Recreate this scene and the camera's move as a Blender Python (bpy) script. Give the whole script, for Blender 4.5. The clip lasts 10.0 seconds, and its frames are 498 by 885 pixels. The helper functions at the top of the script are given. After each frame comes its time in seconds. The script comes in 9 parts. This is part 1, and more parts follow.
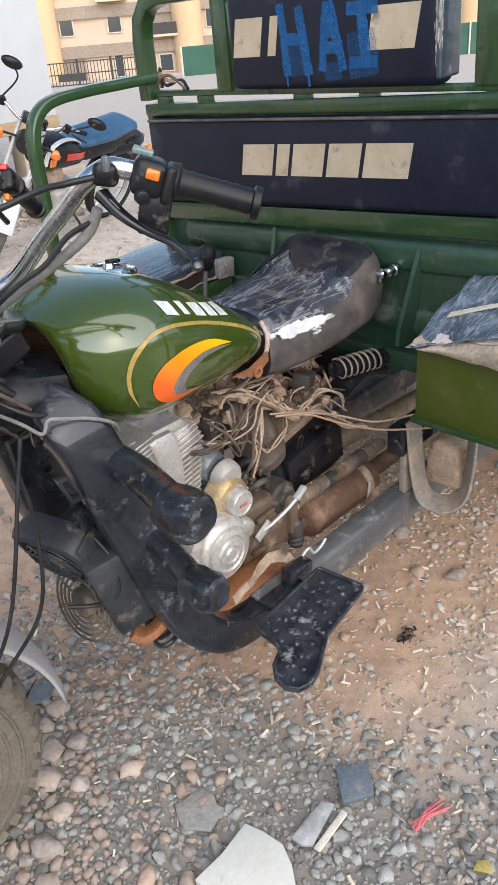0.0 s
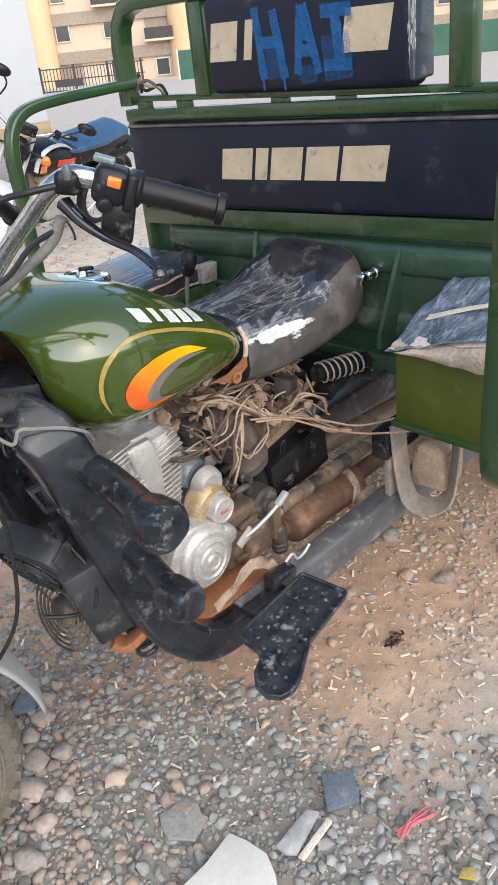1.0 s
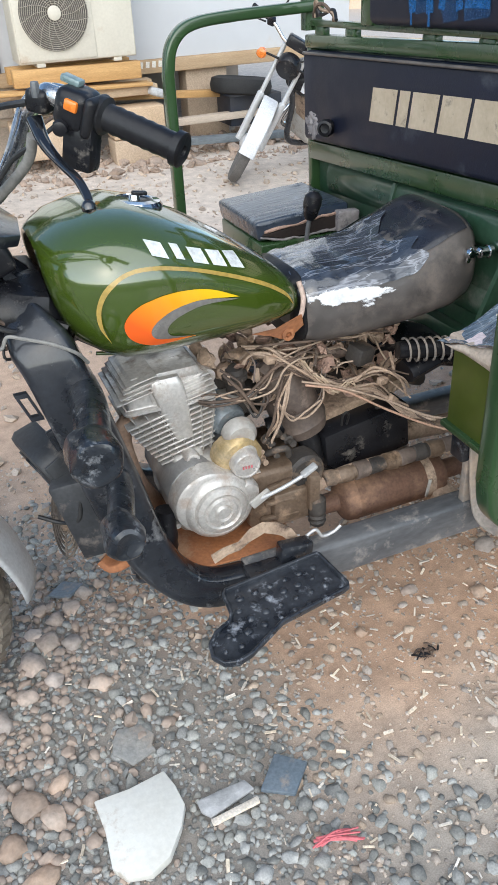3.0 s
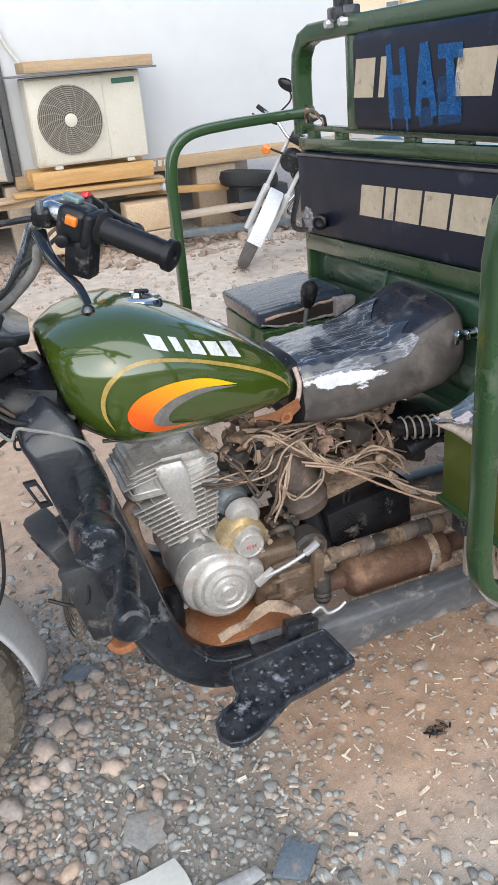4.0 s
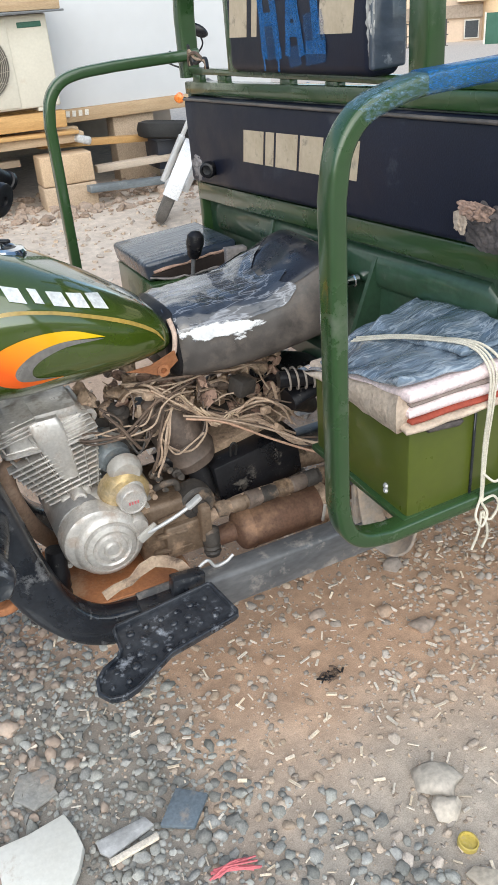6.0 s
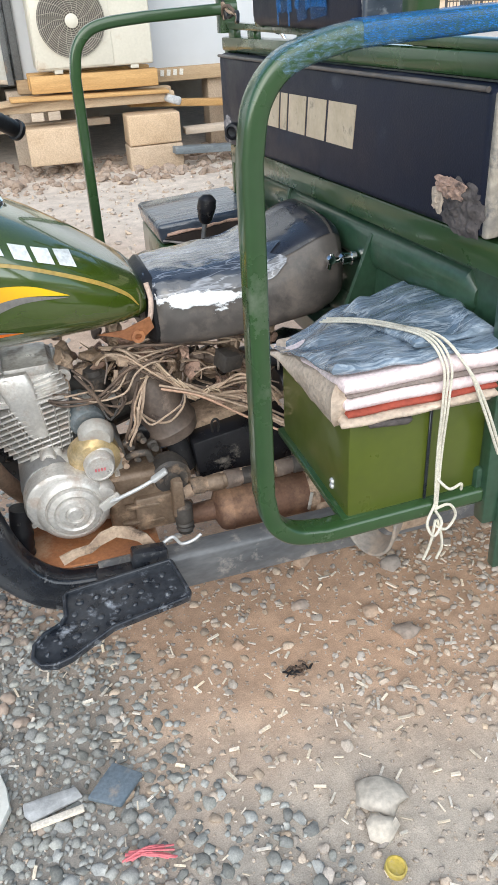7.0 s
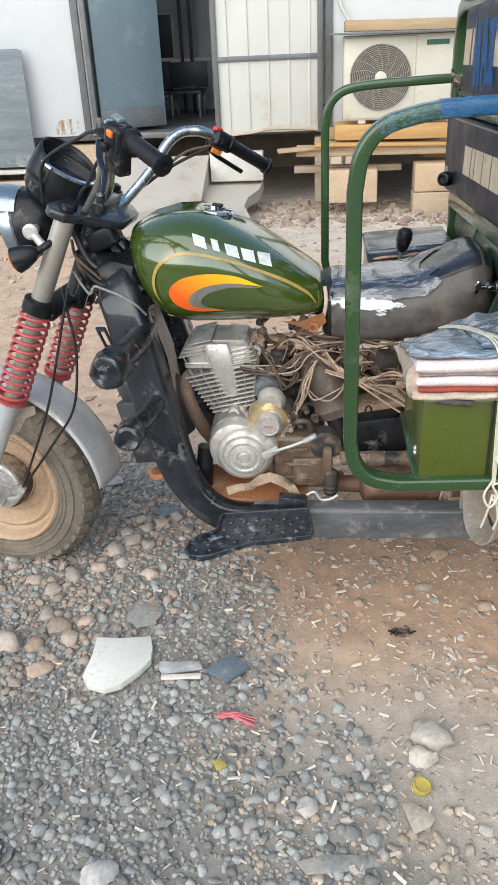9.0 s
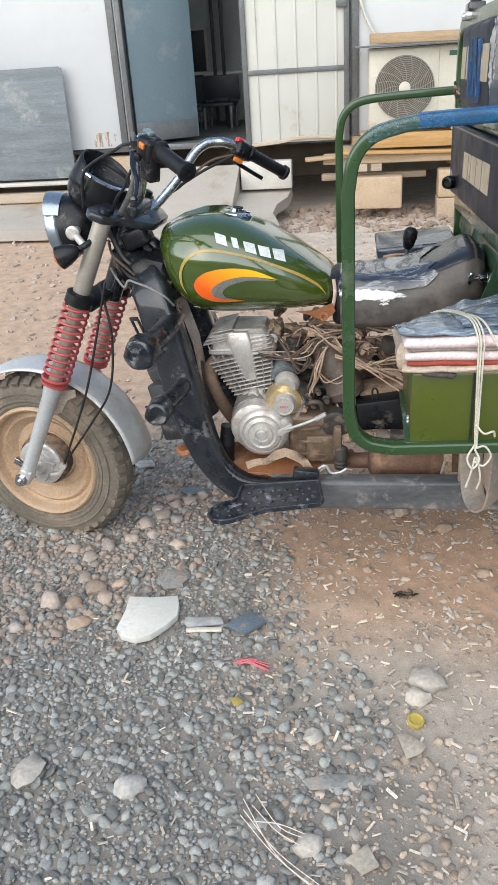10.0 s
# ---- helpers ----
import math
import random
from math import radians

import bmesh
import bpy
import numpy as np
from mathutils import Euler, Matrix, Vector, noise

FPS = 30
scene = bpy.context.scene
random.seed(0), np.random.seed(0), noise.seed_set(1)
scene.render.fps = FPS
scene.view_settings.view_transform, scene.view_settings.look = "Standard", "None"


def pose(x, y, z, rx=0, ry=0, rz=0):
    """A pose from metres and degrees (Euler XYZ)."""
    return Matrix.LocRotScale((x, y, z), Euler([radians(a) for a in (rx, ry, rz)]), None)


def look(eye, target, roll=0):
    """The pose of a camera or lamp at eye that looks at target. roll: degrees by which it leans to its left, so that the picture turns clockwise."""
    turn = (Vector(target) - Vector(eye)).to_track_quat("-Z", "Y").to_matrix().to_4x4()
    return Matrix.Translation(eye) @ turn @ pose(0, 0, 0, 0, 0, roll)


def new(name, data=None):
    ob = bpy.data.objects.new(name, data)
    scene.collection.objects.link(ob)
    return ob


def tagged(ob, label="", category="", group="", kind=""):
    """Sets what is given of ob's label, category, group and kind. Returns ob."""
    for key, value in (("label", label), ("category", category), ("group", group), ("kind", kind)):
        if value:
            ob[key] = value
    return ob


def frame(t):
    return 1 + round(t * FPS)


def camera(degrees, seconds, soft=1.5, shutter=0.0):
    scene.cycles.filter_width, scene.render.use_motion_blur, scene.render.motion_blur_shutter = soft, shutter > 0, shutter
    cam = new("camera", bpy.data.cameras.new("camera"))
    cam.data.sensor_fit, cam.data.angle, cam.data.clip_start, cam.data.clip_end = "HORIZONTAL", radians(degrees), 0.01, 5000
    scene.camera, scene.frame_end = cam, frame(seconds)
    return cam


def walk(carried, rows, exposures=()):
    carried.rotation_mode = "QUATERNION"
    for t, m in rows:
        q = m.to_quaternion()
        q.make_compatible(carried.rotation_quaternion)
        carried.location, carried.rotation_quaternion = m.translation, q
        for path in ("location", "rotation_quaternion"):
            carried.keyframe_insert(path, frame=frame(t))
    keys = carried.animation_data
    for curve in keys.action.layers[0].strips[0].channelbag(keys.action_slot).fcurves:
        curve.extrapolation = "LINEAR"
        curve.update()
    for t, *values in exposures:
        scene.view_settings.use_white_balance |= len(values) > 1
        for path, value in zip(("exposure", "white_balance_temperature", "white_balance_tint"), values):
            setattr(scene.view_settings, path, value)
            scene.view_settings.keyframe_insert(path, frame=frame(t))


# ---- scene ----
cam = camera(35.3, 10.0)
PATH = [
    (0.0, -1.5738, -1.2534, 1.5429, 60.63, 4.24, -46.54),
    (0.5, -1.5557, -1.2979, 1.5456, 61.49, 5.53, -46.25),
    (1.0, -1.5295, -1.2801, 1.5413, 60.76, 5.02, -46.79),
    (1.5, -1.3501, -1.2653, 1.5169, 58.53, 2.35, -44.14),
    (2.0, -1.2288, -1.2951, 1.5315, 58.06, 2.37, -37.78),
    (2.5, -1.1475, -1.3806, 1.5216, 56.69, 2.14, -25.7),
    (2.7, -1.1017, -1.4437, 1.5117, 57.25, 1.63, -23.22),
    (3.8, -1.044, -1.547, 1.5312, 61.32, 5.04, -21.59),
    (4.0, -1.0432, -1.5633, 1.5472, 63.39, 4.58, -22.13),
    (4.5, -1.0178, -1.5815, 1.5472, 64.18, 4.02, -24.83),
    (5.0, -0.9986, -1.6046, 1.5461, 62.76, 4.7, -24.23),
    (5.5, -0.9634, -1.6014, 1.5187, 61.08, 4.81, -26.13),
    (5.7, -0.9519, -1.6057, 1.5179, 60.88, 5.07, -27.86),
    (6.8, -0.6938, -1.6137, 1.4799, 57.18, 1.61, -18.46),
    (7.0, -0.6393, -1.635, 1.4674, 58.66, 2.62, -17.62),
    (7.5, -0.4385, -1.733, 1.4546, 56.68, 1.94, -7.79),
    (8.0, -0.3261, -1.8358, 1.4881, 57.18, 5.27, -2.75),
    (8.5, -0.3454, -1.9146, 1.4967, 59.24, 3.11, 0.16),
    (9.0, -0.407, -2.1213, 1.5121, 62.69, 2.44, 4.8),
    (9.5, -0.4046, -2.2926, 1.5214, 63.22, 3.99, 7.7),
    (10.0, -0.332, -2.3684, 1.5363, 63.43, 3.46, 7.11),
]
walk(cam, [(t, pose(*row)) for t, *row in PATH],
     exposures=[(0.0, 0.60, 6500, 9), (0.5, 0.67, 6500, 9), (1.5, 0.66, 6400, 7), (2.5, 0.67, 6150, 4), (4.0, 0.60, 6250, 7), (4.5, 0.53, 6450, 7), (5.5, 0.58, 6450, 5), (7.5, 0.76, 6250, 4), (8.5, 0.66, 6400, 4), (9.0, 0.6, 6400, 4), (10.0, 0.52, 6400, 5)])

# ---------------------------------------------------------------- light
world = bpy.data.worlds.new("sky")
scene.world = world
world.use_nodes = True
wn = world.node_tree.nodes
wl = world.node_tree.links
SUN_EL, SUN_ROT = 30.0, 202.0
sky = wn.new("ShaderNodeTexSky")
sky.sky_type = "NISHITA"
sky.sun_disc = False
sky.sun_elevation = radians(SUN_EL)
sky.sun_rotation = radians(SUN_ROT)
sky.air_density, sky.dust_density, sky.ozone_density = 1.0, 0.9, 1.0
wl.new(sky.outputs[0], wn["Background"].inputs[0])
wn["Background"].inputs[1].default_value = 0.15
sun = new("sun", bpy.data.lights.new("sun", "SUN"))
sun.data.energy, sun.data.angle, sun.data.color = 2.95, radians(110), (1.0, 0.93, 0.85)
sd = Vector((math.sin(radians(SUN_ROT)) * math.cos(radians(SUN_EL)), math.cos(radians(SUN_ROT)) * math.cos(radians(SUN_EL)), math.sin(radians(SUN_EL))))
sun.matrix_world = look((0, 0, 0), -sd)


# ---------------------------------------------------------------- materials
def ramp(nt, a, b):
    n = nt.nodes.new("ShaderNodeMapRange")
    n.inputs[1].default_value, n.inputs[2].default_value = a, b
    return n


def mat(name, c1, c2=None, rough=0.5, metal=0.0, scale=8.0, fine=120.0, bump=0.1, depth=0.002, dirt=None, amount=0.0, dscale=5.0,
        coat=0.0, vary=0.0, island=False, stretch=None, rvar=0.15, fvar=0.18):
    """A worn surface: two colours mixed by broad noise, fine grain, dirt in patches, bump."""
    m = bpy.data.materials.new(name)
    m.use_nodes = True
    nt = m.node_tree
    p = nt.nodes["Principled BSDF"]
    link = nt.links.new
    tc = nt.nodes.new("ShaderNodeTexCoord")
    co = tc.outputs["Object"]
    if stretch:
        mp = nt.nodes.new("ShaderNodeMapping")
        mp.inputs["Scale"].default_value = stretch
        link(co, mp.inputs[0])
        co = mp.outputs[0]
    n1 = nt.nodes.new("ShaderNodeTexNoise")
    n1.inputs["Scale"].default_value, n1.inputs["Detail"].default_value, n1.inputs["Roughness"].default_value = scale, 6, 0.62
    link(co, n1.inputs["Vector"])
    n2 = nt.nodes.new("ShaderNodeTexNoise")
    n2.inputs["Scale"].default_value, n2.inputs["Detail"].default_value = fine, 4
    link(co, n2.inputs["Vector"])
    mix = nt.nodes.new("ShaderNodeMix")
    mix.data_type = "RGBA"
    mix.inputs[6].default_value = (*c1, 1)
    mix.inputs[7].default_value = (*(c2 or [v * 0.75 for v in c1]), 1)
    r = ramp(nt, 0.35, 0.68)
    link(n1.outputs[0], r.inputs[0])
    link(r.outputs[0], mix.inputs[0])
    col = mix.outputs[2]
    hsv = nt.nodes.new("ShaderNodeHueSaturation")
    rv = ramp(nt, 0.3, 0.7)
    rv.inputs[3].default_value, rv.inputs[4].default_value = 1 - fvar, 1 + fvar
    link(n2.outputs[0], rv.inputs[0])
    link(rv.outputs[0], hsv.inputs["Value"])
    link(col, hsv.inputs["Color"])
    col = hsv.outputs[0]
    if vary:
        src = nt.nodes.new("ShaderNodeNewGeometry").outputs["Random Per Island"] if island else nt.nodes.new("ShaderNodeObjectInfo").outputs["Random"]
        h2 = nt.nodes.new("ShaderNodeHueSaturation")
        r2 = ramp(nt, 0, 1)
        r2.inputs[3].default_value, r2.inputs[4].default_value = 1 - vary, 1 + vary
        link(src, r2.inputs[0])
        link(r2.outputs[0], h2.inputs["Value"])
        wn_ = nt.nodes.new("ShaderNodeTexWhiteNoise")
        wn_.noise_dimensions = "1D"
        link(src, wn_.inputs["W"])
        r3 = ramp(nt, 0, 1)
        r3.inputs[3].default_value, r3.inputs[4].default_value = 0.55, 1.2
        link(wn_.outputs[0], r3.inputs[0])
        link(r3.outputs[0], h2.inputs["Saturation"])
        link(col, h2.inputs["Color"])
        col = h2.outputs[0]
    rough_out = None
    rr = ramp(nt, 0.3, 0.7)
    rr.inputs[3].default_value, rr.inputs[4].default_value = max(0.02, rough - rvar), min(1, rough + rvar)
    link(n1.outputs[0], rr.inputs[0])
    rough_out = rr.outputs[0]
    if dirt:
        n3 = nt.nodes.new("ShaderNodeTexNoise")
        n3.inputs["Scale"].default_value, n3.inputs["Detail"].default_value, n3.inputs["Roughness"].default_value = dscale, 8, 0.7
        link(tc.outputs["Object"], n3.inputs["Vector"])
        rd = ramp(nt, 0.62 - amount * 0.4, 0.75 - amount * 0.3)
        link(n3.outputs[0], rd.inputs[0])
        md = nt.nodes.new("ShaderNodeMix")
        md.data_type = "RGBA"
        md.inputs[7].default_value = (*dirt, 1)
        link(rd.outputs[0], md.inputs[0])
        link(col, md.inputs[6])
        col = md.outputs[2]
        mr = nt.nodes.new("ShaderNodeMix")
        mr.inputs[3].default_value = 0.9
        link(rd.outputs[0], mr.inputs[0])
        link(rough_out, mr.inputs[2])
        rough_out = mr.outputs[0]
        if metal:
            mm = nt.nodes.new("ShaderNodeMix")
            mm.inputs[2].default_value, mm.inputs[3].default_value = metal, 0.0
            link(rd.outputs[0], mm.inputs[0])
            link(mm.outputs[0], p.inputs["Metallic"])
    if metal and not dirt:
        p.inputs["Metallic"].default_value = metal
    link(col, p.inputs["Base Color"])
    link(rough_out, p.inputs["Roughness"])
    if coat:
        p.inputs["Coat Weight"].default_value, p.inputs["Coat Roughness"].default_value = coat, 0.06
    if bump:
        b = nt.nodes.new("ShaderNodeBump")
        b.inputs["Strength"].default_value, b.inputs["Distance"].default_value = bump, depth
        link(n2.outputs[0], b.inputs["Height"])
        link(b.outputs[0], p.inputs["Normal"])
    return m


DUST = (0.36, 0.25, 0.17)
M = {}
M["gloss_black"] = mat("gloss_black_paint", (0.008, 0.009, 0.012), (0.012, 0.013, 0.016), rough=0.14, scale=10, fine=80, bump=0.0, coat=1.0, rvar=0.04)
M["dusty_steel"] = mat("pale_dusty_steel", (0.34, 0.30, 0.265), (0.24, 0.22, 0.20), rough=0.7, metal=0.1, scale=9, fine=110, bump=0.3, dirt=(0.46, 0.36, 0.28), amount=0.3, dscale=9)
M["straw_pale"] = mat("pale_straw", (0.62, 0.49, 0.36), (0.48, 0.36, 0.25), rough=0.85, scale=20, fine=150, bump=0.3)
M["starter_steel"] = mat("blue_grey_steel", (0.20, 0.24, 0.27), (0.30, 0.32, 0.33), rough=0.45, metal=0.4, scale=14, fine=140, bump=0.2, dirt=(0.36, 0.29, 0.24), amount=0.2, dscale=14)
M["foam_pale"] = mat("pale_pinkish_foam", (0.60, 0.46, 0.39), (0.46, 0.34, 0.28), rough=0.9, scale=22, fine=150, bump=0.6, depth=0.004)
M["cowl_black"] = mat("faded_black_plastic", (0.022, 0.024, 0.028), (0.05, 0.052, 0.056), rough=0.45, scale=10, fine=120, bump=0.2, dirt=(0.2, 0.17, 0.15), amount=0.12, dscale=12)
M["green"] = mat("green_gloss_paint", (0.027, 0.066, 0.020), (0.024, 0.056, 0.020), rough=0.28, scale=3, fine=60, bump=0.02, coat=0.5, dirt=(0.13, 0.15, 0.11), amount=0.08, dscale=5, rvar=0.08, fvar=0.05)
M["tank"] = mat("tank_gloss_paint", (0.052, 0.085, 0.008), (0.046, 0.075, 0.008), rough=0.2, scale=3, fine=40, bump=0.0, coat=1.0, rvar=0.03, fvar=0.03)
M["green_dusty"] = mat("green_dusty_paint", (0.020, 0.056, 0.032), (0.036, 0.074, 0.044), rough=0.36, scale=4, fine=80, bump=0.05, coat=0.4, dirt=(0.17, 0.18, 0.15), amount=0.13, dscale=6)
M["olive_box"] = mat("olive_box_paint", (0.075, 0.095, 0.010), (0.06, 0.08, 0.010), rough=0.4, scale=3, fine=50, bump=0.03, coat=0.3, dirt=(0.2, 0.18, 0.1), amount=0.05, dscale=6, fvar=0.05)
M["tank"].node_tree.nodes["Principled BSDF"].inputs["Coat IOR"].default_value = 1.75
M["black_paint"] = mat("black_frame_paint", (0.010, 0.012, 0.017), (0.03, 0.033, 0.04), rough=0.3, scale=10, fine=90, bump=0.25, dirt=(0.20, 0.20, 0.205), amount=0.10, dscale=19, coat=0.6)
M["grey_dusty"] = mat("dusty_grey_frame_paint", (0.08, 0.086, 0.096), (0.16, 0.162, 0.168), rough=0.45, scale=7, fine=90, bump=0.2, dirt=(0.38, 0.35, 0.32), amount=0.18, dscale=13, coat=0.2, stretch=(0.4, 1, 1))
M["rubber"] = mat("black_rubber", (0.007, 0.007, 0.009), (0.018, 0.018, 0.02), rough=0.4, scale=14, fine=160, bump=0.2, rvar=0.1, dirt=(0.16, 0.15, 0.14), amount=0.06, dscale=25)
M["plastic"] = mat("black_plastic", (0.007, 0.0075, 0.0095), (0.016, 0.016, 0.019), rough=0.3, scale=12, fine=200, bump=0.08, rvar=0.1, dirt=(0.18, 0.16, 0.14), amount=0.08, dscale=22)
M["plastic_dusty"] = mat("dusty_black_plastic", (0.028, 0.026, 0.026), (0.07, 0.06, 0.052), rough=0.6, scale=12, fine=150, bump=0.15, dirt=DUST, amount=0.28, dscale=9)
M["chrome"] = mat("chrome", (0.75, 0.76, 0.78), (0.6, 0.6, 0.6), rough=0.12, metal=1.0, scale=10, fine=100, bump=0.0, dirt=(0.3, 0.25, 0.2), amount=0.05, dscale=20, rvar=0.06, fvar=0.04)
M["alloy"] = mat("cast_aluminium", (0.50, 0.48, 0.45), (0.38, 0.36, 0.33), rough=0.55, metal=0.25, scale=14, fine=140, bump=0.2, dirt=(0.36, 0.29, 0.24), amount=0.3, dscale=14, fvar=0.1)
M["alloy_grey"] = mat("grey_cast_aluminium", (0.36, 0.355, 0.355), (0.27, 0.265, 0.26), rough=0.42, metal=0.5, scale=12, fine=140, bump=0.2, dirt=(0.40, 0.33, 0.28), amount=0.2, dscale=14, fvar=0.1)
M["alloy_clean"] = mat("clean_cast_aluminium", (0.68, 0.655, 0.625), (0.54, 0.515, 0.485), rough=0.38, metal=0.5, scale=14, fine=140, bump=0.2, dirt=(0.40, 0.33, 0.28), amount=0.26, dscale=22, fvar=0.12)
M["oily"] = mat("oily_engine_case", (0.12, 0.08, 0.052), (0.22, 0.16, 0.115), rough=0.45, metal=0.2, scale=14, fine=150, bump=0.4, dirt=(0.38, 0.26, 0.17), amount=0.22, dscale=16)
M["brass"] = mat("stained_aluminium", (0.50, 0.36, 0.16), (0.55, 0.45, 0.3), rough=0.45, metal=0.6, scale=16, fine=150, bump=0.2)
M["rust"] = mat("rusty_exhaust", (0.20, 0.105, 0.066), (0.11, 0.07, 0.055), rough=0.65, metal=0.2, scale=7, fine=140, bump=0.25, dirt=(0.36, 0.21, 0.13), amount=0.25, dscale=7)
M["dirtmetal"] = mat("dirt_caked_metal", (0.33, 0.235, 0.17), (0.50, 0.375, 0.275), rough=0.9, scale=22, fine=130, bump=0.6, depth=0.004, dirt=(0.08, 0.055, 0.042), amount=0.24, dscale=18)
M["rust_orange"] = mat("orange_rust", (0.40, 0.16, 0.06), (0.28, 0.12, 0.06), rough=0.85, scale=9, fine=120, bump=0.4, dirt=(0.45, 0.28, 0.17), amount=0.2, dscale=10)
M["dust_cake"] = mat("dust_caked_scrap", (0.50, 0.36, 0.26), (0.36, 0.26, 0.185), rough=0.95, scale=25, fine=120, bump=0.6, depth=0.004, dirt=(0.10, 0.07, 0.055), amount=0.22, dscale=22)
M["foot_pad"] = mat("worn_blue_grey_paint", (0.12, 0.18, 0.18), (0.26, 0.33, 0.34), rough=0.35, scale=24, fine=120, bump=0.2, coat=0.3)
M["grey_hose"] = mat("grey_cable_sleeve", (0.16, 0.16, 0.155), (0.26, 0.25, 0.23), rough=0.6, scale=14, fine=120, bump=0.2)
M["dull_chrome"] = mat("dulled_chrome", (0.74, 0.74, 0.74), (0.58, 0.58, 0.57), rough=0.22, metal=1.0, scale=14, fine=100, bump=0.05, dirt=(0.3, 0.26, 0.22), amount=0.1, dscale=18)
M["silver"] = mat("silver_paint", (0.60, 0.61, 0.62), (0.50, 0.50, 0.50), rough=0.42, metal=0.4, scale=9, fine=150, bump=0.1, dirt=(0.40, 0.33, 0.26), amount=0.12, dscale=7, fvar=0.08)
M["lamp_rim"] = mat("bright_lamp_rim", (0.42, 0.47, 0.54), (0.36, 0.41, 0.47), rough=0.3, metal=0.85, scale=8, fine=100, bump=0.0, fvar=0.04)
M["fork"] = mat("champagne_fork_tube", (0.50, 0.46, 0.40), (0.42, 0.38, 0.33), rough=0.4, metal=0.5, scale=9, fine=150, bump=0.1, dirt=DUST, amount=0.12, fvar=0.08)
M["spring"] = mat("red_spring_paint", (0.50, 0.085, 0.085), (0.38, 0.07, 0.07), rough=0.5, scale=12, fine=150, bump=0.15, dirt=DUST, amount=0.12, dscale=12)
M["tyre"] = mat("dusty_tyre", (0.135, 0.115, 0.092), (0.205, 0.175, 0.138), rough=0.9, scale=9, fine=120, bump=0.5, depth=0.003, dirt=(0.30, 0.23, 0.17), amount=0.28, dscale=7)
M["tyre_black"] = mat("black_tyre", (0.015, 0.015, 0.016), (0.03, 0.03, 0.03), rough=0.7, scale=9, fine=120, bump=0.3)
M["rim"] = mat("rusty_dusty_rim", (0.52, 0.36, 0.235), (0.42, 0.29, 0.19), rough=0.75, metal=0.1, scale=9, fine=140, bump=0.3, dirt=(0.5, 0.37, 0.26), amount=0.3, dscale=6)
M["vinyl"] = mat("black_vinyl", (0.014, 0.015, 0.022), (0.028, 0.03, 0.038), coat=0.5, rough=0.32, scale=9, fine=260, bump=0.2, dirt=(0.2, 0.18, 0.16), amount=0.1, dscale=8)
M["navy"] = mat("navy_vinyl_cushion", (0.006, 0.008, 0.02), (0.012, 0.015, 0.03), rough=0.45, scale=5, fine=300, bump=0.2, dirt=(0.075, 0.078, 0.09), amount=0.12, dscale=5)
for nm in ("navy", "plastic"):
    M[nm].node_tree.nodes["Principled BSDF"].inputs["Specular IOR Level"].default_value = 0.3
M["vinyl_dusty"] = mat("dusty_vinyl", (0.055, 0.049, 0.047), (0.095, 0.084, 0.078), rough=0.42, scale=7, fine=16, bump=0.6, depth=0.006, coat=0.2, dirt=(0.155, 0.13, 0.115), amount=0.40, dscale=12, fvar=0.2)
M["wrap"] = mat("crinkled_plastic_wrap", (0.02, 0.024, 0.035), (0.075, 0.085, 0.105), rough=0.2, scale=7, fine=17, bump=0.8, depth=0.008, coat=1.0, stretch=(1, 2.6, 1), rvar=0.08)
M["blue_quilt"] = mat("blue_plastic_quilt", (0.09, 0.13, 0.18), (0.2, 0.25, 0.31), rough=0.25, scale=9, fine=34, bump=1.0, depth=0.007, coat=0.8, stretch=(1, 2.2, 1), rvar=0.06)
# pale glint streaks painted into the base colour of the wrap and blue cover
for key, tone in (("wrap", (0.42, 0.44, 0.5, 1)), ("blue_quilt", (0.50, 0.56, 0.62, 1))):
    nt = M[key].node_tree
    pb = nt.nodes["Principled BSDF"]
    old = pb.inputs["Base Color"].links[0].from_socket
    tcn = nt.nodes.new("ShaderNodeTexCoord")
    glints = None
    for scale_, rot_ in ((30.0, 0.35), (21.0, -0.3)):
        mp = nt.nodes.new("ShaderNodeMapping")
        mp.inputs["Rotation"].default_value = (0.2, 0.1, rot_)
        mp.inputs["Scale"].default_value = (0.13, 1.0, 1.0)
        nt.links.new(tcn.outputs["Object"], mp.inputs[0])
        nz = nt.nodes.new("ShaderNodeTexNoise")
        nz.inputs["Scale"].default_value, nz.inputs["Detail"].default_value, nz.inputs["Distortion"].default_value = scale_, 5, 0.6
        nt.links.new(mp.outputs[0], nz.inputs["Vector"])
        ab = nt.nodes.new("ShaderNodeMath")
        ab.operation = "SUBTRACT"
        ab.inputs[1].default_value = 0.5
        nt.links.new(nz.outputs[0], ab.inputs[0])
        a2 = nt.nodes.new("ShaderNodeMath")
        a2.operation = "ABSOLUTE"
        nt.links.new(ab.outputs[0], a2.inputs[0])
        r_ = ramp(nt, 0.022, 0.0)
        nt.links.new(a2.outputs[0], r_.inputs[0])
        if glints is None:
            glints = r_.outputs[0]
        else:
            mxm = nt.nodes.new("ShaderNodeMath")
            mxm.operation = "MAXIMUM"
            nt.links.new(glints, mxm.inputs[0])
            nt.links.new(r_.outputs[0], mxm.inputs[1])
            glints = mxm.outputs[0]
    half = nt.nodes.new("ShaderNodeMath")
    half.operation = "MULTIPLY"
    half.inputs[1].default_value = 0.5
    nt.links.new(glints, half.inputs[0])
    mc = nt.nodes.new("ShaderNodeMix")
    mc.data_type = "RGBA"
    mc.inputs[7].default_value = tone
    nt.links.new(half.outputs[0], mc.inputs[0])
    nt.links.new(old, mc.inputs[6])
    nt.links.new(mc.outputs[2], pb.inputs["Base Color"])
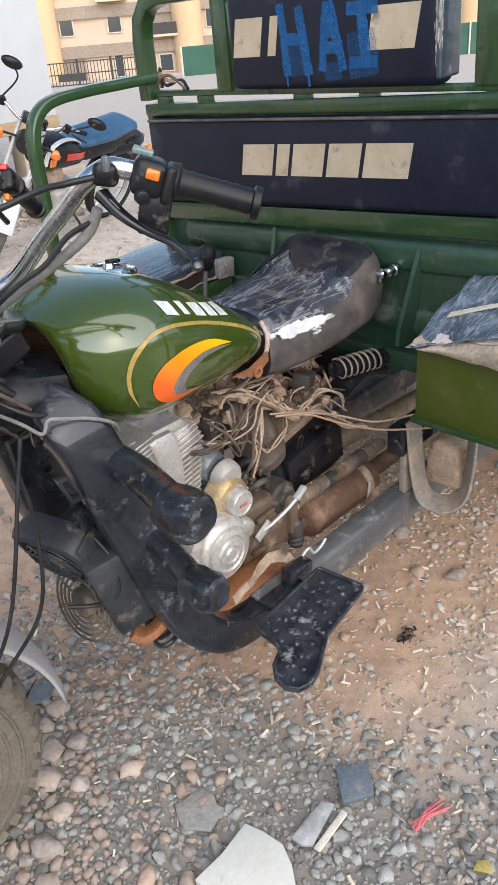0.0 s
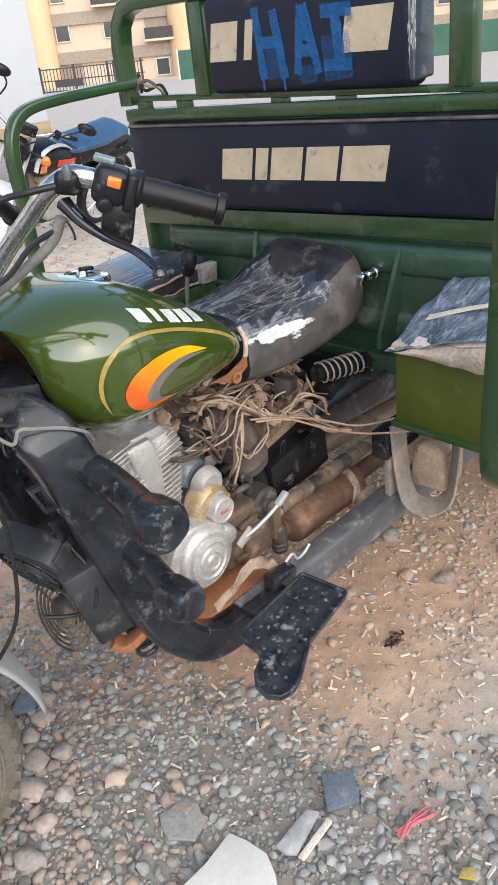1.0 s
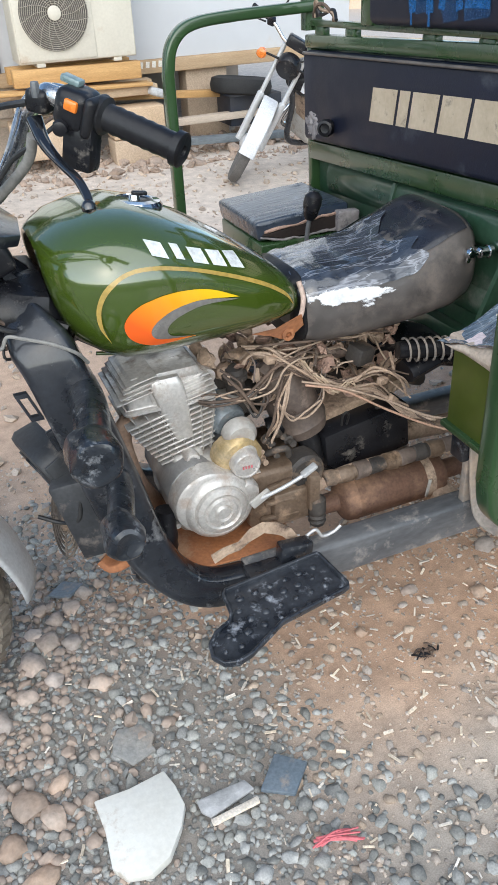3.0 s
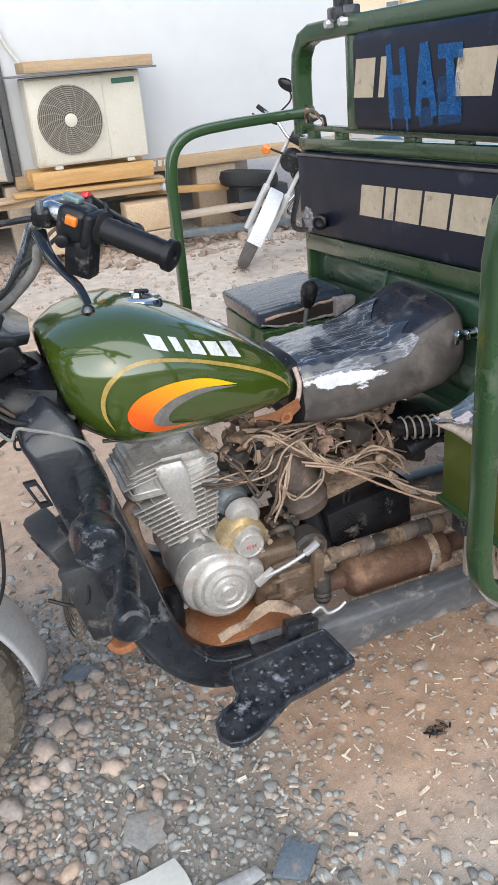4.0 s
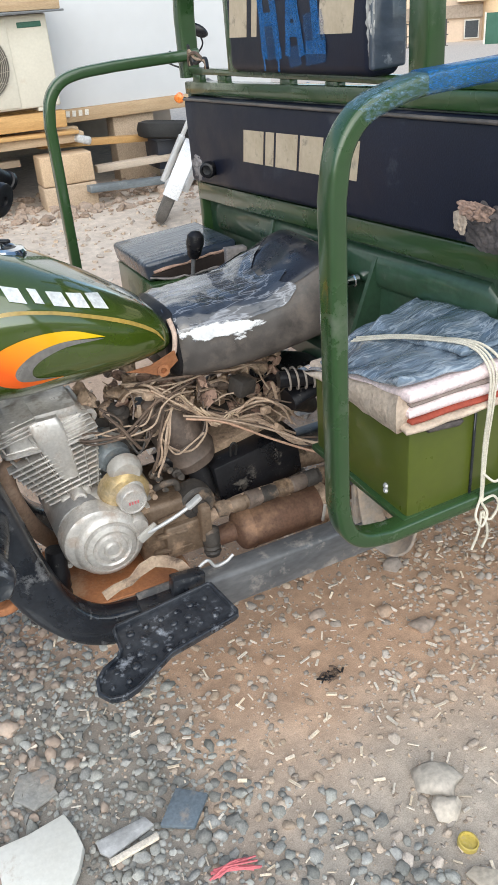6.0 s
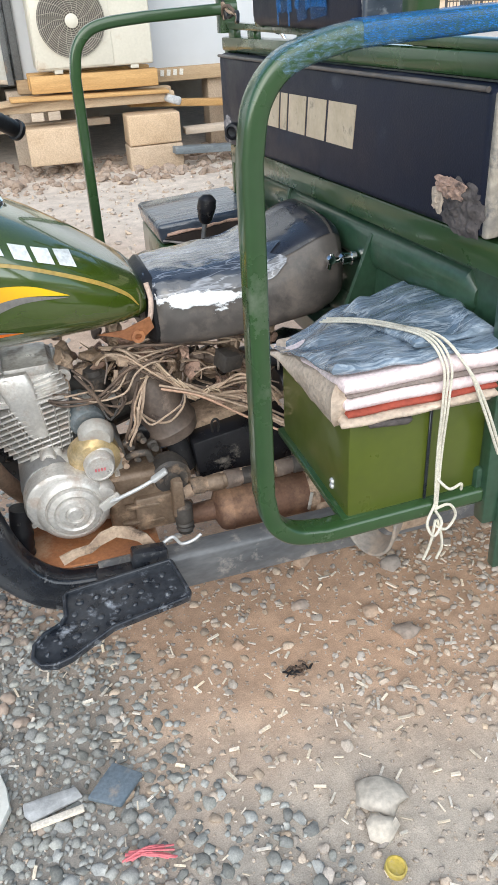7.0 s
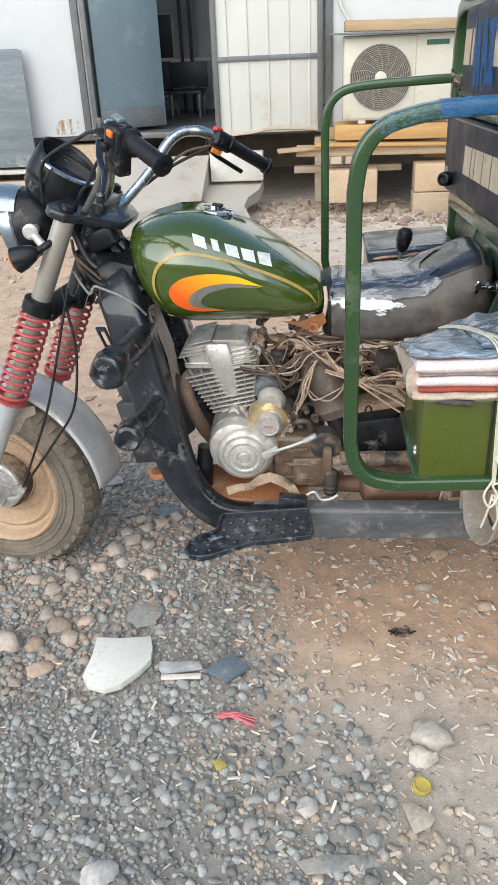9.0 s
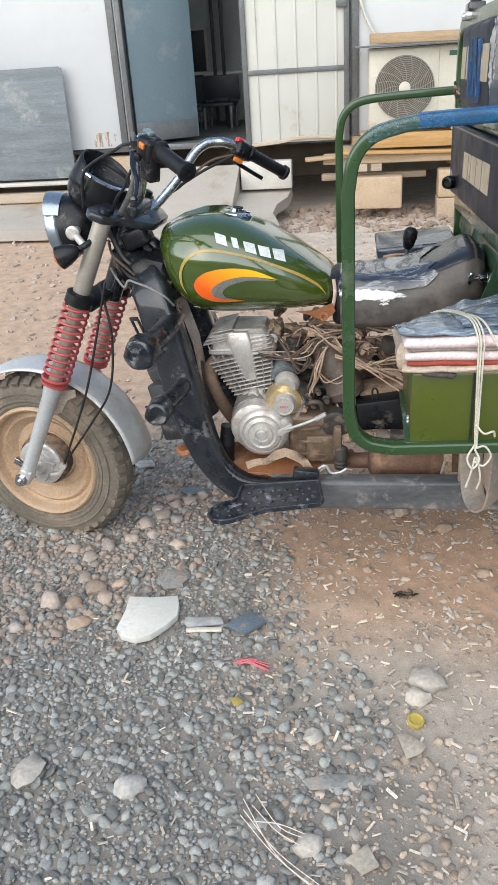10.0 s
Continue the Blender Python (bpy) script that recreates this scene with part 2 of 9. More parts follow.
M["box_vinyl"] = mat("scuffed_navy_vinyl", (0.02, 0.03, 0.05), (0.06, 0.075, 0.10), rough=0.3, scale=8, fine=45, bump=0.7, depth=0.005, coat=0.6, stretch=(0.5, 1.6, 1), dirt=(0.3, 0.33, 0.36), amount=0.08, dscale=16)
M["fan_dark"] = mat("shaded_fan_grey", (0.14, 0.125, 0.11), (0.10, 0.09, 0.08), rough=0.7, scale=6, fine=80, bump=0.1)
M["fan_ring"] = mat("dusty_fan_guard", (0.34, 0.31, 0.26), (0.27, 0.245, 0.2), rough=0.6, scale=8, bump=0.0)
M["rock_grey"] = mat("grey_beige_stone", (0.52, 0.47, 0.41), (0.45, 0.41, 0.36), rough=0.85, scale=14, fine=90, bump=0.35, depth=0.004, vary=0.15)
M["rock_dark"] = mat("grey_slate_sliver", (0.25, 0.25, 0.24), (0.34, 0.32, 0.29), rough=0.8, scale=18, fine=110, bump=0.4, depth=0.004, dirt=(0.42, 0.35, 0.29), amount=0.22, dscale=16)
M["grille"] = mat("dust_streaked_grille", (0.03, 0.028, 0.027), (0.19, 0.15, 0.115), rough=0.6, scale=10, fine=120, bump=0.2)
M["header_pipe"] = mat("heat_browned_pipe", (0.36, 0.24, 0.165), (0.27, 0.18, 0.13), rough=0.6, metal=0.3, scale=9, fine=120, bump=0.2, dirt=(0.42, 0.31, 0.23), amount=0.2, dscale=9)
M["foot_rubber"] = mat("worn_foot_rubber", (0.014, 0.017, 0.024), (0.045, 0.05, 0.06), rough=0.34, scale=22, fine=120, bump=0.5, dirt=(0.28, 0.3, 0.34), amount=0.17, dscale=38, coat=0.35)
M["tape"] = mat("glossy_black_tape", (0.008, 0.010, 0.014), (0.026, 0.031, 0.04), rough=0.3, scale=16, fine=40, bump=0.6, depth=0.005, coat=0.35, dirt=(0.30, 0.31, 0.33), amount=0.10, dscale=26)
M["worn_pale"] = mat("frayed_pale_vinyl", (0.42, 0.42, 0.42), (0.22, 0.22, 0.23), rough=0.5, scale=20, fine=90, bump=0.6, depth=0.004)
M["foam"] = mat("brown_foam", (0.46, 0.30, 0.23), (0.30, 0.20, 0.155), rough=0.9, scale=24, fine=150, bump=0.7, depth=0.004, dirt=(0.10, 0.07, 0.06), amount=0.25, dscale=40)
M["white_film"] = mat("white_torn_film", (0.75, 0.76, 0.78), (0.6, 0.6, 0.62), rough=0.3, scale=12, fine=60, bump=0.5, coat=0.4)
M["beige_letter"] = mat("faded_gold_print", (0.55, 0.45, 0.33), (0.45, 0.36, 0.25), rough=0.55, scale=14, fine=120, bump=0.1, fvar=0.05, dirt=(0.2, 0.17, 0.14), amount=0.1, dscale=24)
M["white_letter"] = mat("white_print", (0.8, 0.82, 0.82), rough=0.3, scale=12, coat=0.6, bump=0.0)
M["gold_line"] = mat("gold_pinstripe", (0.45, 0.30, 0.07), (0.36, 0.25, 0.06), rough=0.35, scale=12, bump=0.0, coat=0.6)
M["grey_decal"] = mat("grey_decal", (0.20, 0.19, 0.18), rough=0.35, scale=12, bump=0.0, coat=0.6)
M["blue_spray"] = mat("blue_spray_paint", (0.012, 0.15, 0.42), (0.012, 0.11, 0.33), rough=0.5, scale=30, fine=150, bump=0.1)
nt = M["white_film"].node_tree
fm = nt.nodes.new("ShaderNodeMapping")
fm.inputs["Scale"].default_value = (0.55, 1.2, 1.2)
nt.links.new(nt.nodes.new("ShaderNodeTexCoord").outputs["Object"], fm.inputs[0])
fn = nt.nodes.new("ShaderNodeTexNoise")
fn.inputs["Scale"].default_value, fn.inputs["Detail"].default_value, fn.inputs["Roughness"].default_value = 16.0, 6, 0.6
nt.links.new(fm.outputs[0], fn.inputs["Vector"])
fs_ = nt.nodes.new("ShaderNodeVectorMath")
fs_.operation = "MULTIPLY_ADD"
fs_.inputs[1].default_value, fs_.inputs[2].default_value = (10.5, 0.0, 48.0), (3.2, 0.0, -42.6)
nt.links.new(nt.nodes.new("ShaderNodeTexCoord").outputs["Object"], fs_.inputs[0])
fl_ = nt.nodes.new("ShaderNodeVectorMath")
fl_.operation = "LENGTH"
nt.links.new(fs_.outputs[0], fl_.inputs[0])
fa_ = nt.nodes.new("ShaderNodeMath")
fa_.operation = "MULTIPLY_ADD"
fa_.inputs[1].default_value = 3.2
nt.links.new(fn.outputs[0], fa_.inputs[0])
nt.links.new(fl_.outputs["Value"], fa_.inputs[2])
fr = ramp(nt, 2.55, 2.42)
nt.links.new(fa_.outputs[0], fr.inputs[0])
nt.links.new(fr.outputs[0], nt.nodes["Principled BSDF"].inputs["Alpha"])
nt = M["blue_spray"].node_tree
sn = nt.nodes.new("ShaderNodeTexNoise")
sn.inputs["Scale"].default_value, sn.inputs["Detail"].default_value, sn.inputs["Roughness"].default_value = 34.0, 8, 0.8
sr = ramp(nt, 0.40, 0.62)
nt.links.new(sn.outputs[0], sr.inputs[0])
nt.links.new(sr.outputs[0], nt.nodes["Principled BSDF"].inputs["Alpha"])
M["blue_smear"] = mat("thin_blue_smear", (0.012, 0.15, 0.42), (0.012, 0.11, 0.33), rough=0.5, scale=30, fine=150, bump=0.1)
nt = M["blue_smear"].node_tree
sn = nt.nodes.new("ShaderNodeTexNoise")
sn.inputs["Scale"].default_value, sn.inputs["Detail"].default_value, sn.inputs["Roughness"].default_value = 22.0, 8, 0.8
sr = ramp(nt, 0.48, 0.72)
nt.links.new(sn.outputs[0], sr.inputs[0])
nt.links.new(sr.outputs[0], nt.nodes["Principled BSDF"].inputs["Alpha"])
M["blue_haze"] = mat("bluish_scuffs_and_glint", (0.10, 0.20, 0.30), (0.16, 0.26, 0.32), rough=0.4, scale=12, fine=150, bump=0.1)
nt = M["blue_haze"].node_tree
sn = nt.nodes.new("ShaderNodeTexNoise")
sn.inputs["Scale"].default_value, sn.inputs["Detail"].default_value, sn.inputs["Roughness"].default_value = 14.0, 8, 0.75
sr = ramp(nt, 0.44, 0.70)
nt.links.new(sn.outputs[0], sr.inputs[0])
nt.links.new(sr.outputs[0], nt.nodes["Principled BSDF"].inputs["Alpha"])
M["matted_dark"] = mat("dark_matted_fill", (0.05, 0.042, 0.042), (0.13, 0.11, 0.105), rough=0.95, scale=30, fine=160, bump=0.7, depth=0.003)
M["torn_end"] = mat("bare_cushion_backing", (0.36, 0.31, 0.25), (0.22, 0.20, 0.18), rough=0.9, scale=16, fine=90, bump=0.8, depth=0.004, dirt=(0.09, 0.09, 0.10), amount=0.25, dscale=30)
M["dial_face"] = mat("dusty_dial", (0.10, 0.105, 0.11), (0.16, 0.16, 0.155), rough=0.25, coat=0.8, scale=20, fine=100, bump=0.02)
M["rust_streak"] = mat("rust_streaks", (0.42, 0.22, 0.07), (0.50, 0.30, 0.12), rough=0.85, scale=10, fine=90, bump=0.1)
nt = M["rust_streak"].node_tree
tc = nt.nodes.new("ShaderNodeTexCoord")
mp = nt.nodes.new("ShaderNodeMapping")
mp.inputs["Scale"].default_value = (26.0, 1.0, 5.0)
sn = nt.nodes.new("ShaderNodeTexNoise")
sn.inputs["Scale"].default_value, sn.inputs["Detail"].default_value, sn.inputs["Roughness"].default_value = 1.0, 6, 0.7
nt.links.new(tc.outputs["Object"], mp.inputs[0])
nt.links.new(mp.outputs[0], sn.inputs[0])
sr = ramp(nt, 0.48, 0.68)
nt.links.new(sn.outputs[0], sr.inputs[0])
nt.links.new(sr.outputs[0], nt.nodes["Principled BSDF"].inputs["Alpha"])
M["scrap_beige"] = mat("dirty_pale_plastic", (0.52, 0.46, 0.38), (0.40, 0.34, 0.27), rough=0.45, scale=20, fine=90, bump=0.5, depth=0.004)
M["torn_grey"] = mat("torn_grey_vinyl", (0.30, 0.28, 0.28), (0.20, 0.18, 0.18), rough=0.7, scale=18, fine=90, bump=0.5, dirt=(0.06, 0.06, 0.07), amount=0.2, dscale=30)
# near-black colour for the shade inside the box cushion's slit
M["hollow"] = mat("slit_shade_black", (0.018, 0.012, 0.011), (0.035, 0.024, 0.02), rough=0.95, scale=20, fine=120, bump=0.4)
M["orange_plastic"] = mat("orange_lens", (0.8, 0.22, 0.02), (0.7, 0.18, 0.02), rough=0.2, coat=0.6, bump=0.0)
M["red_plastic"] = mat("red_lens", (0.65, 0.03, 0.02), (0.5, 0.02, 0.02), rough=0.2, coat=0.6, bump=0.0)
M["filter_brown"] = mat("dusty_brown_drum", (0.10, 0.076, 0.064), (0.19, 0.145, 0.118), rough=0.55, scale=9, fine=110, bump=0.2, dirt=(0.34, 0.26, 0.21), amount=0.2, dscale=14)
M["wire_tan"] = mat("dusty_tan_wire", (0.48, 0.36, 0.27), (0.33, 0.245, 0.18), rough=0.8, scale=20, fine=150, bump=0.3)
M["wire_dark"] = mat("dusty_dark_wire", (0.07, 0.05, 0.04), (0.16, 0.11, 0.08), rough=0.8, scale=20, fine=150, bump=0.3)
M["wire_black"] = mat("black_cable", (0.012, 0.012, 0.013), (0.03, 0.03, 0.03), rough=0.45, scale=20, bump=0.0)
M["wire_red"] = mat("pale_red_wire", (0.48, 0.29, 0.20), (0.40, 0.26, 0.18), rough=0.6, scale=20, bump=0.0)
M["rope"] = mat("white_nylon_rope", (0.66, 0.62, 0.52), (0.52, 0.48, 0.4), rough=0.7, scale=40, fine=400, bump=0.5)
M["pink_foam"] = mat("pale_pink_foam", (0.78, 0.66, 0.66), (0.70, 0.57, 0.57), rough=0.9, scale=10, fine=160, bump=0.3)
M["grey_felt"] = mat("grey_brown_felt", (0.26, 0.21, 0.19), (0.2, 0.16, 0.14), rough=0.95, scale=14, fine=200, bump=0.5)
M["red_cloth"] = mat("red_cloth", (0.34, 0.06, 0.035), (0.24, 0.05, 0.03), rough=0.9, scale=14, fine=200, bump=0.4)
M["cream_pad"] = mat("frayed_cream_padding", (0.55, 0.45, 0.36), (0.42, 0.33, 0.26), rough=0.95, scale=22, fine=120, bump=0.8, depth=0.004)
M["glass_lamp"] = mat("lamp_glass", (0.5, 0.52, 0.55), rough=0.08, metal=0.6, bump=0.0)
# ground and surroundings
M["pebble"] = mat("river_gravel", (0.33, 0.322, 0.292), (0.22, 0.226, 0.215), rough=0.75, scale=30, fine=260, bump=0.25, vary=0.42, island=True)
M["pebble_dusty"] = mat("dusty_gravel", (0.40, 0.32, 0.25), (0.44, 0.355, 0.28), rough=0.85, scale=30, fine=260, bump=0.25, vary=0.3, island=True)
M["rock"] = mat("tan_stone", (0.47, 0.35, 0.27), (0.38, 0.315, 0.265), rough=0.85, scale=14, fine=90, bump=0.35, depth=0.004, vary=0.25)
M["chip"] = mat("wood_chip", (0.74, 0.65, 0.53), (0.58, 0.49, 0.38), rough=0.8, scale=30, fine=200, bump=0.2, vary=0.28, island=True)
M["concrete"] = mat("pale_concrete", (0.45, 0.41, 0.365), (0.385, 0.35, 0.31), rough=0.9, scale=2.2, fine=70, bump=0.25, dirt=(0.33, 0.265, 0.21), amount=0.16, dscale=2.2, fvar=0.05)
M["white_wall"] = mat("white_cabin_panel", (0.57, 0.585, 0.615), (0.53, 0.545, 0.57), rough=0.45, scale=0.8, fine=6, bump=0.01, fvar=0.02, dirt=(0.52, 0.49, 0.45), amount=0.02, dscale=1.2)
M["ac_white"] = mat("cream_metal_casing", (0.58, 0.545, 0.465), (0.52, 0.485, 0.41), rough=0.45, scale=3, fine=60, bump=0.03, fvar=0.04, dirt=(0.45, 0.36, 0.27), amount=0.08, dscale=4)
M["wood"] = mat("yellow_pallet_wood", (0.52, 0.31, 0.12), (0.40, 0.23, 0.09), rough=0.75, scale=3, fine=60, bump=0.3, stretch=(1, 12, 12))
M["wood_pale"] = mat("weathered_plank", (0.47, 0.36, 0.25), (0.38, 0.28, 0.19), rough=0.8, scale=3, fine=60, bump=0.3, stretch=(1, 12, 12), vary=0.2)
M["block"] = mat("sand_brick_block", (0.52, 0.38, 0.25), (0.46, 0.33, 0.21), rough=0.9, scale=6, fine=110, bump=0.5, depth=0.004, vary=0.12)
M["steel_grey"] = mat("grey_steel", (0.16, 0.17, 0.18), (0.12, 0.125, 0.13), rough=0.5, metal=0.4, scale=5, fine=90, bump=0.1, dirt=(0.25, 0.18, 0.13), amount=0.08)
M["leaf_blue"] = mat("blue_grey_door_paint", (0.145, 0.20, 0.24), (0.12, 0.17, 0.21), rough=0.4, scale=1.5, fine=60, bump=0.05, fvar=0.05, dirt=(0.25, 0.27, 0.28), amount=0.12, dscale=2)
M["leaf_white"] = mat("white_ribbed_door", (0.56, 0.56, 0.535), (0.51, 0.51, 0.475), rough=0.5, scale=2, fine=8, bump=0.02, dirt=(0.42, 0.36, 0.3), amount=0.1, dscale=2, fvar=0.03)
M["galv"] = mat("galvanised_sheet", (0.12, 0.14, 0.155), (0.22, 0.25, 0.27), rough=0.6, metal=0.15, scale=2.5, fine=50, bump=0.1, stretch=(0.6, 1, 5), dirt=(0.36, 0.37, 0.36), amount=0.15, dscale=4)
M["dark_room"] = mat("dim_room_wall", (0.50, 0.52, 0.55), (0.44, 0.46, 0.48), rough=0.8, scale=2)
M["furn_dark"] = mat("dark_furniture", (0.02, 0.025, 0.04), (0.03, 0.03, 0.035), rough=0.5, scale=6)
M["facade"] = mat("sand_coloured_render", (0.64, 0.50, 0.385), (0.58, 0.455, 0.35), rough=0.9, scale=0.25, fine=6, bump=0.05, fvar=0.06)
# oranger copy of the facade: sunlight on the round bays put into the colour
M["facade_pier"] = mat("sunlit_render", (0.66, 0.47, 0.29), (0.60, 0.43, 0.27), rough=0.9, scale=0.25, fine=6, bump=0.05, fvar=0.05)
M["facade_dark"] = mat("brown_grey_render", (0.33, 0.27, 0.22), (0.29, 0.235, 0.19), rough=0.9, scale=0.3, fine=6, bump=0.05)
M["window_glass"] = mat("dark_window_glass", (0.05, 0.06, 0.07), rough=0.1, bump=0.0, coat=0.5)
M["shutter"] = mat("pale_frame", (0.65, 0.62, 0.57), rough=0.6, scale=3)
M["fence_dark"] = mat("dark_iron_fence", (0.05, 0.045, 0.045), rough=0.6, scale=4)
M["fence_green"] = mat("green_hoarding", (0.03, 0.11, 0.075), (0.025, 0.09, 0.06), rough=0.6, scale=0.8)
M["ring_yellow"] = mat("yellow_plastic", (0.52, 0.40, 0.09), (0.42, 0.33, 0.11), rough=0.5, bump=0.05, dirt=(0.4, 0.33, 0.22), amount=0.2, dscale=60)
M["pink_thread"] = mat("pink_red_thread", (0.62, 0.16, 0.18), (0.52, 0.15, 0.16), rough=0.8, bump=0.1)
M["tile_blue"] = mat("slate_blue_tile", (0.11, 0.145, 0.18), (0.16, 0.19, 0.22), rough=0.55, scale=12, fine=120, bump=0.3, dirt=(0.34, 0.28, 0.23), amount=0.18, dscale=14)
M["slab_white"] = mat("white_marble_offcut", (0.76, 0.75, 0.70), (0.68, 0.66, 0.60), rough=0.55, scale=9, fine=90, bump=0.25, dirt=(0.45, 0.36, 0.28), amount=0.1, dscale=10, fvar=0.05)
M["paper"] = mat("crumpled_grey_plastic", (0.5, 0.5, 0.5), (0.33, 0.33, 0.33), rough=0.4, scale=25, fine=60, bump=0.8, depth=0.004)
M["seat_quilt"] = mat("blue_quilted_cover", (0.022, 0.07, 0.14), (0.045, 0.11, 0.20), rough=0.4, scale=9, fine=50, bump=0.6, depth=0.005, coat=0.3)
M["tyre_dusty"] = mat("dusty_tyre", (0.09, 0.085, 0.08), (0.15, 0.14, 0.13), rough=0.85, scale=9, fine=120, bump=0.3)
M["bike_white"] = mat("white_bike_plastic", (0.72, 0.73, 0.75), rough=0.3, coat=0.5, scale=4, bump=0.0)

for key in ("rubber", "plastic", "foot_rubber", "navy", "vinyl", "tyre_black", "black_paint"):
    M[key].node_tree.nodes["Principled BSDF"].inputs["Specular IOR Level"].default_value = 0.32

# soil: red-brown earth beside the vehicle, paler grey-tan towards the gravel, darkened under it for the shade between
# pebbles
soil = bpy.data.materials.new("soil")
soil.use_nodes = True
nt = soil.node_tree
bs = nt.nodes["Principled BSDF"]
tc = nt.nodes.new("ShaderNodeTexCoord")
na, nb, nc = [nt.nodes.new("ShaderNodeTexNoise") for _ in range(3)]
for n, s, d in ((na, 1.1, 5), (nb, 14.0, 8), (nc, 330.0, 6)):
    n.inputs["Scale"].default_value, n.inputs["Detail"].default_value = s, d
    nt.links.new(tc.outputs["Object"], n.inputs["Vector"])
nb.inputs["Roughness"].default_value = 0.7
sep = nt.nodes.new("ShaderNodeSeparateXYZ")
nt.links.new(tc.outputs["Object"], sep.inputs[0])


def node_math(op, a, b=None, c=None):
    n = nt.nodes.new("ShaderNodeMath")
    n.operation = op
    for k, v in enumerate((a, b, c)):
        if v is None:
            continue
        if isinstance(v, (int, float)):
            n.inputs[k].default_value = v
        else:
            nt.links.new(v, n.inputs[k])
    return n.outputs[0]


def node_step(v, a, b):
    n = ramp(nt, a, b)
    n.interpolation_type = "SMOOTHSTEP"
    nt.links.new(v, n.inputs[0])
    return n.outputs[0]


def node_mix(f, a, b):
    n = nt.nodes.new("ShaderNodeMix")
    n.data_type = "RGBA"
    nt.links.new(f, n.inputs[0])
    for k, v in ((6, a), (7, b)):
        if isinstance(v, tuple):
            n.inputs[k].default_value = v
        else:
            nt.links.new(v, n.inputs[k])
    return n.outputs[2]


X_, Y_ = sep.outputs[0], sep.outputs[1]
edge = node_math("ADD", X_, 0.75)
edge = node_math("MULTIPLY_ADD", node_math("MINIMUM", Y_, 0.0), 0.31, edge)
edge = node_math("MULTIPLY_ADD", node_math("SUBTRACT", na.outputs[0], 0.5), 1.4, edge)
# first colour: gravel zone, toned down to stand for shaded gaps among the stones
col = node_mix(node_step(edge, -0.15, 0.3), (0.275, 0.248, 0.217, 1), (0.50, 0.43, 0.36, 1))
flank = node_math("MULTIPLY_ADD", node_math("SUBTRACT", na.outputs[0], 0.5), 1.2, Y_)
col = node_mix(node_math("MULTIPLY", node_step(flank, -0.85, -0.15), node_step(edge, -0.25, 0.15)), col, (0.54, 0.355, 0.24, 1))
col = node_mix(node_step(Y_, 0.2, 1.2), col, (0.54, 0.385, 0.28, 1))
col = node_mix(node_step(node_math("MULTIPLY_ADD", X_, 0.8, Y_), 2.0, 3.6), col, (0.58, 0.50, 0.43, 1))
m2 = nt.nodes.new("ShaderNodeMix")
m2.data_type = "RGBA"
m2.blend_type = "MULTIPLY"
rb = ramp(nt, 0.3, 0.7)
rb.inputs[3].default_value, rb.inputs[4].default_value = 0.7, 1.15
nt.links.new(nb.outputs[0], rb.inputs[0])
hs = nt.nodes.new("ShaderNodeHueSaturation")
nt.links.new(col, hs.inputs["Color"])
nt.links.new(rb.outputs[0], hs.inputs["Value"])
h3 = nt.nodes.new("ShaderNodeHueSaturation")
rc = ramp(nt, 0.3, 0.7)
rc.inputs[3].default_value, rc.inputs[4].default_value = 0.8, 1.2
nt.links.new(nc.outputs[0], rc.inputs[0])
nt.links.new(hs.outputs[0], h3.inputs["Color"])
nt.links.new(rc.outputs[0], h3.inputs["Value"])
nt.links.new(h3.outputs[0], bs.inputs["Base Color"])
bs.inputs["Roughness"].default_value = 0.95
bp = nt.nodes.new("ShaderNodeBump")
bp.inputs["Strength"].default_value, bp.inputs["Distance"].default_value = 0.55, 0.004
ad = nt.nodes.new("ShaderNodeMath")
ad.operation = "MULTIPLY_ADD"
nt.links.new(nc.outputs[0], ad.inputs[0])
ad.inputs[1].default_value = 0.5
nt.links.new(nb.outputs[0], ad.inputs[2])
nt.links.new(ad.outputs[0], bp.inputs["Height"])
nt.links.new(bp.outputs[0], bs.inputs["Normal"])
M["soil"] = soil

# crescent decal: orange at its back, yellow along the upper horn
cres = bpy.data.materials.new("orange_yellow_decal")
cres.use_nodes = True
nt = cres.node_tree
bs = nt.nodes["Principled BSDF"]
tc = nt.nodes.new("ShaderNodeTexCoord")
sep = nt.nodes.new("ShaderNodeSeparateXYZ")
nt.links.new(tc.outputs["Object"], sep.inputs[0])
up = nt.nodes.new("ShaderNodeMath")
up.operation = "MULTIPLY_ADD"
nt.links.new(sep.outputs[2], up.inputs[0])
up.inputs[1].default_value = 1.2
nt.links.new(sep.outputs[0], up.inputs[2])
rp = ramp(nt, 0.36, 0.56)
nt.links.new(up.outputs[0], rp.inputs[0])
mx = nt.nodes.new("ShaderNodeMix")
mx.data_type = "RGBA"
mx.inputs[6].default_value, mx.inputs[7].default_value = (0.85, 0.12, 0.01, 1), (0.85, 0.55, 0.01, 1)
nt.links.new(rp.outputs[0], mx.inputs[0])
nt.links.new(mx.outputs[2], bs.inputs["Base Color"])
bs.inputs["Roughness"].default_value = 0.3
bs.inputs["Coat Weight"].default_value = 0.6
M["crescent"] = cres


# ---------------------------------------------------------------- builders
def root(name, at, label, category, group="", kind=""):
    """The Empty at a thing's base, which parents its parts."""
    ob = new(name)
    ob.location = at
    ob.empty_display_size = 0.1
    return tagged(ob, label, category, group, kind)


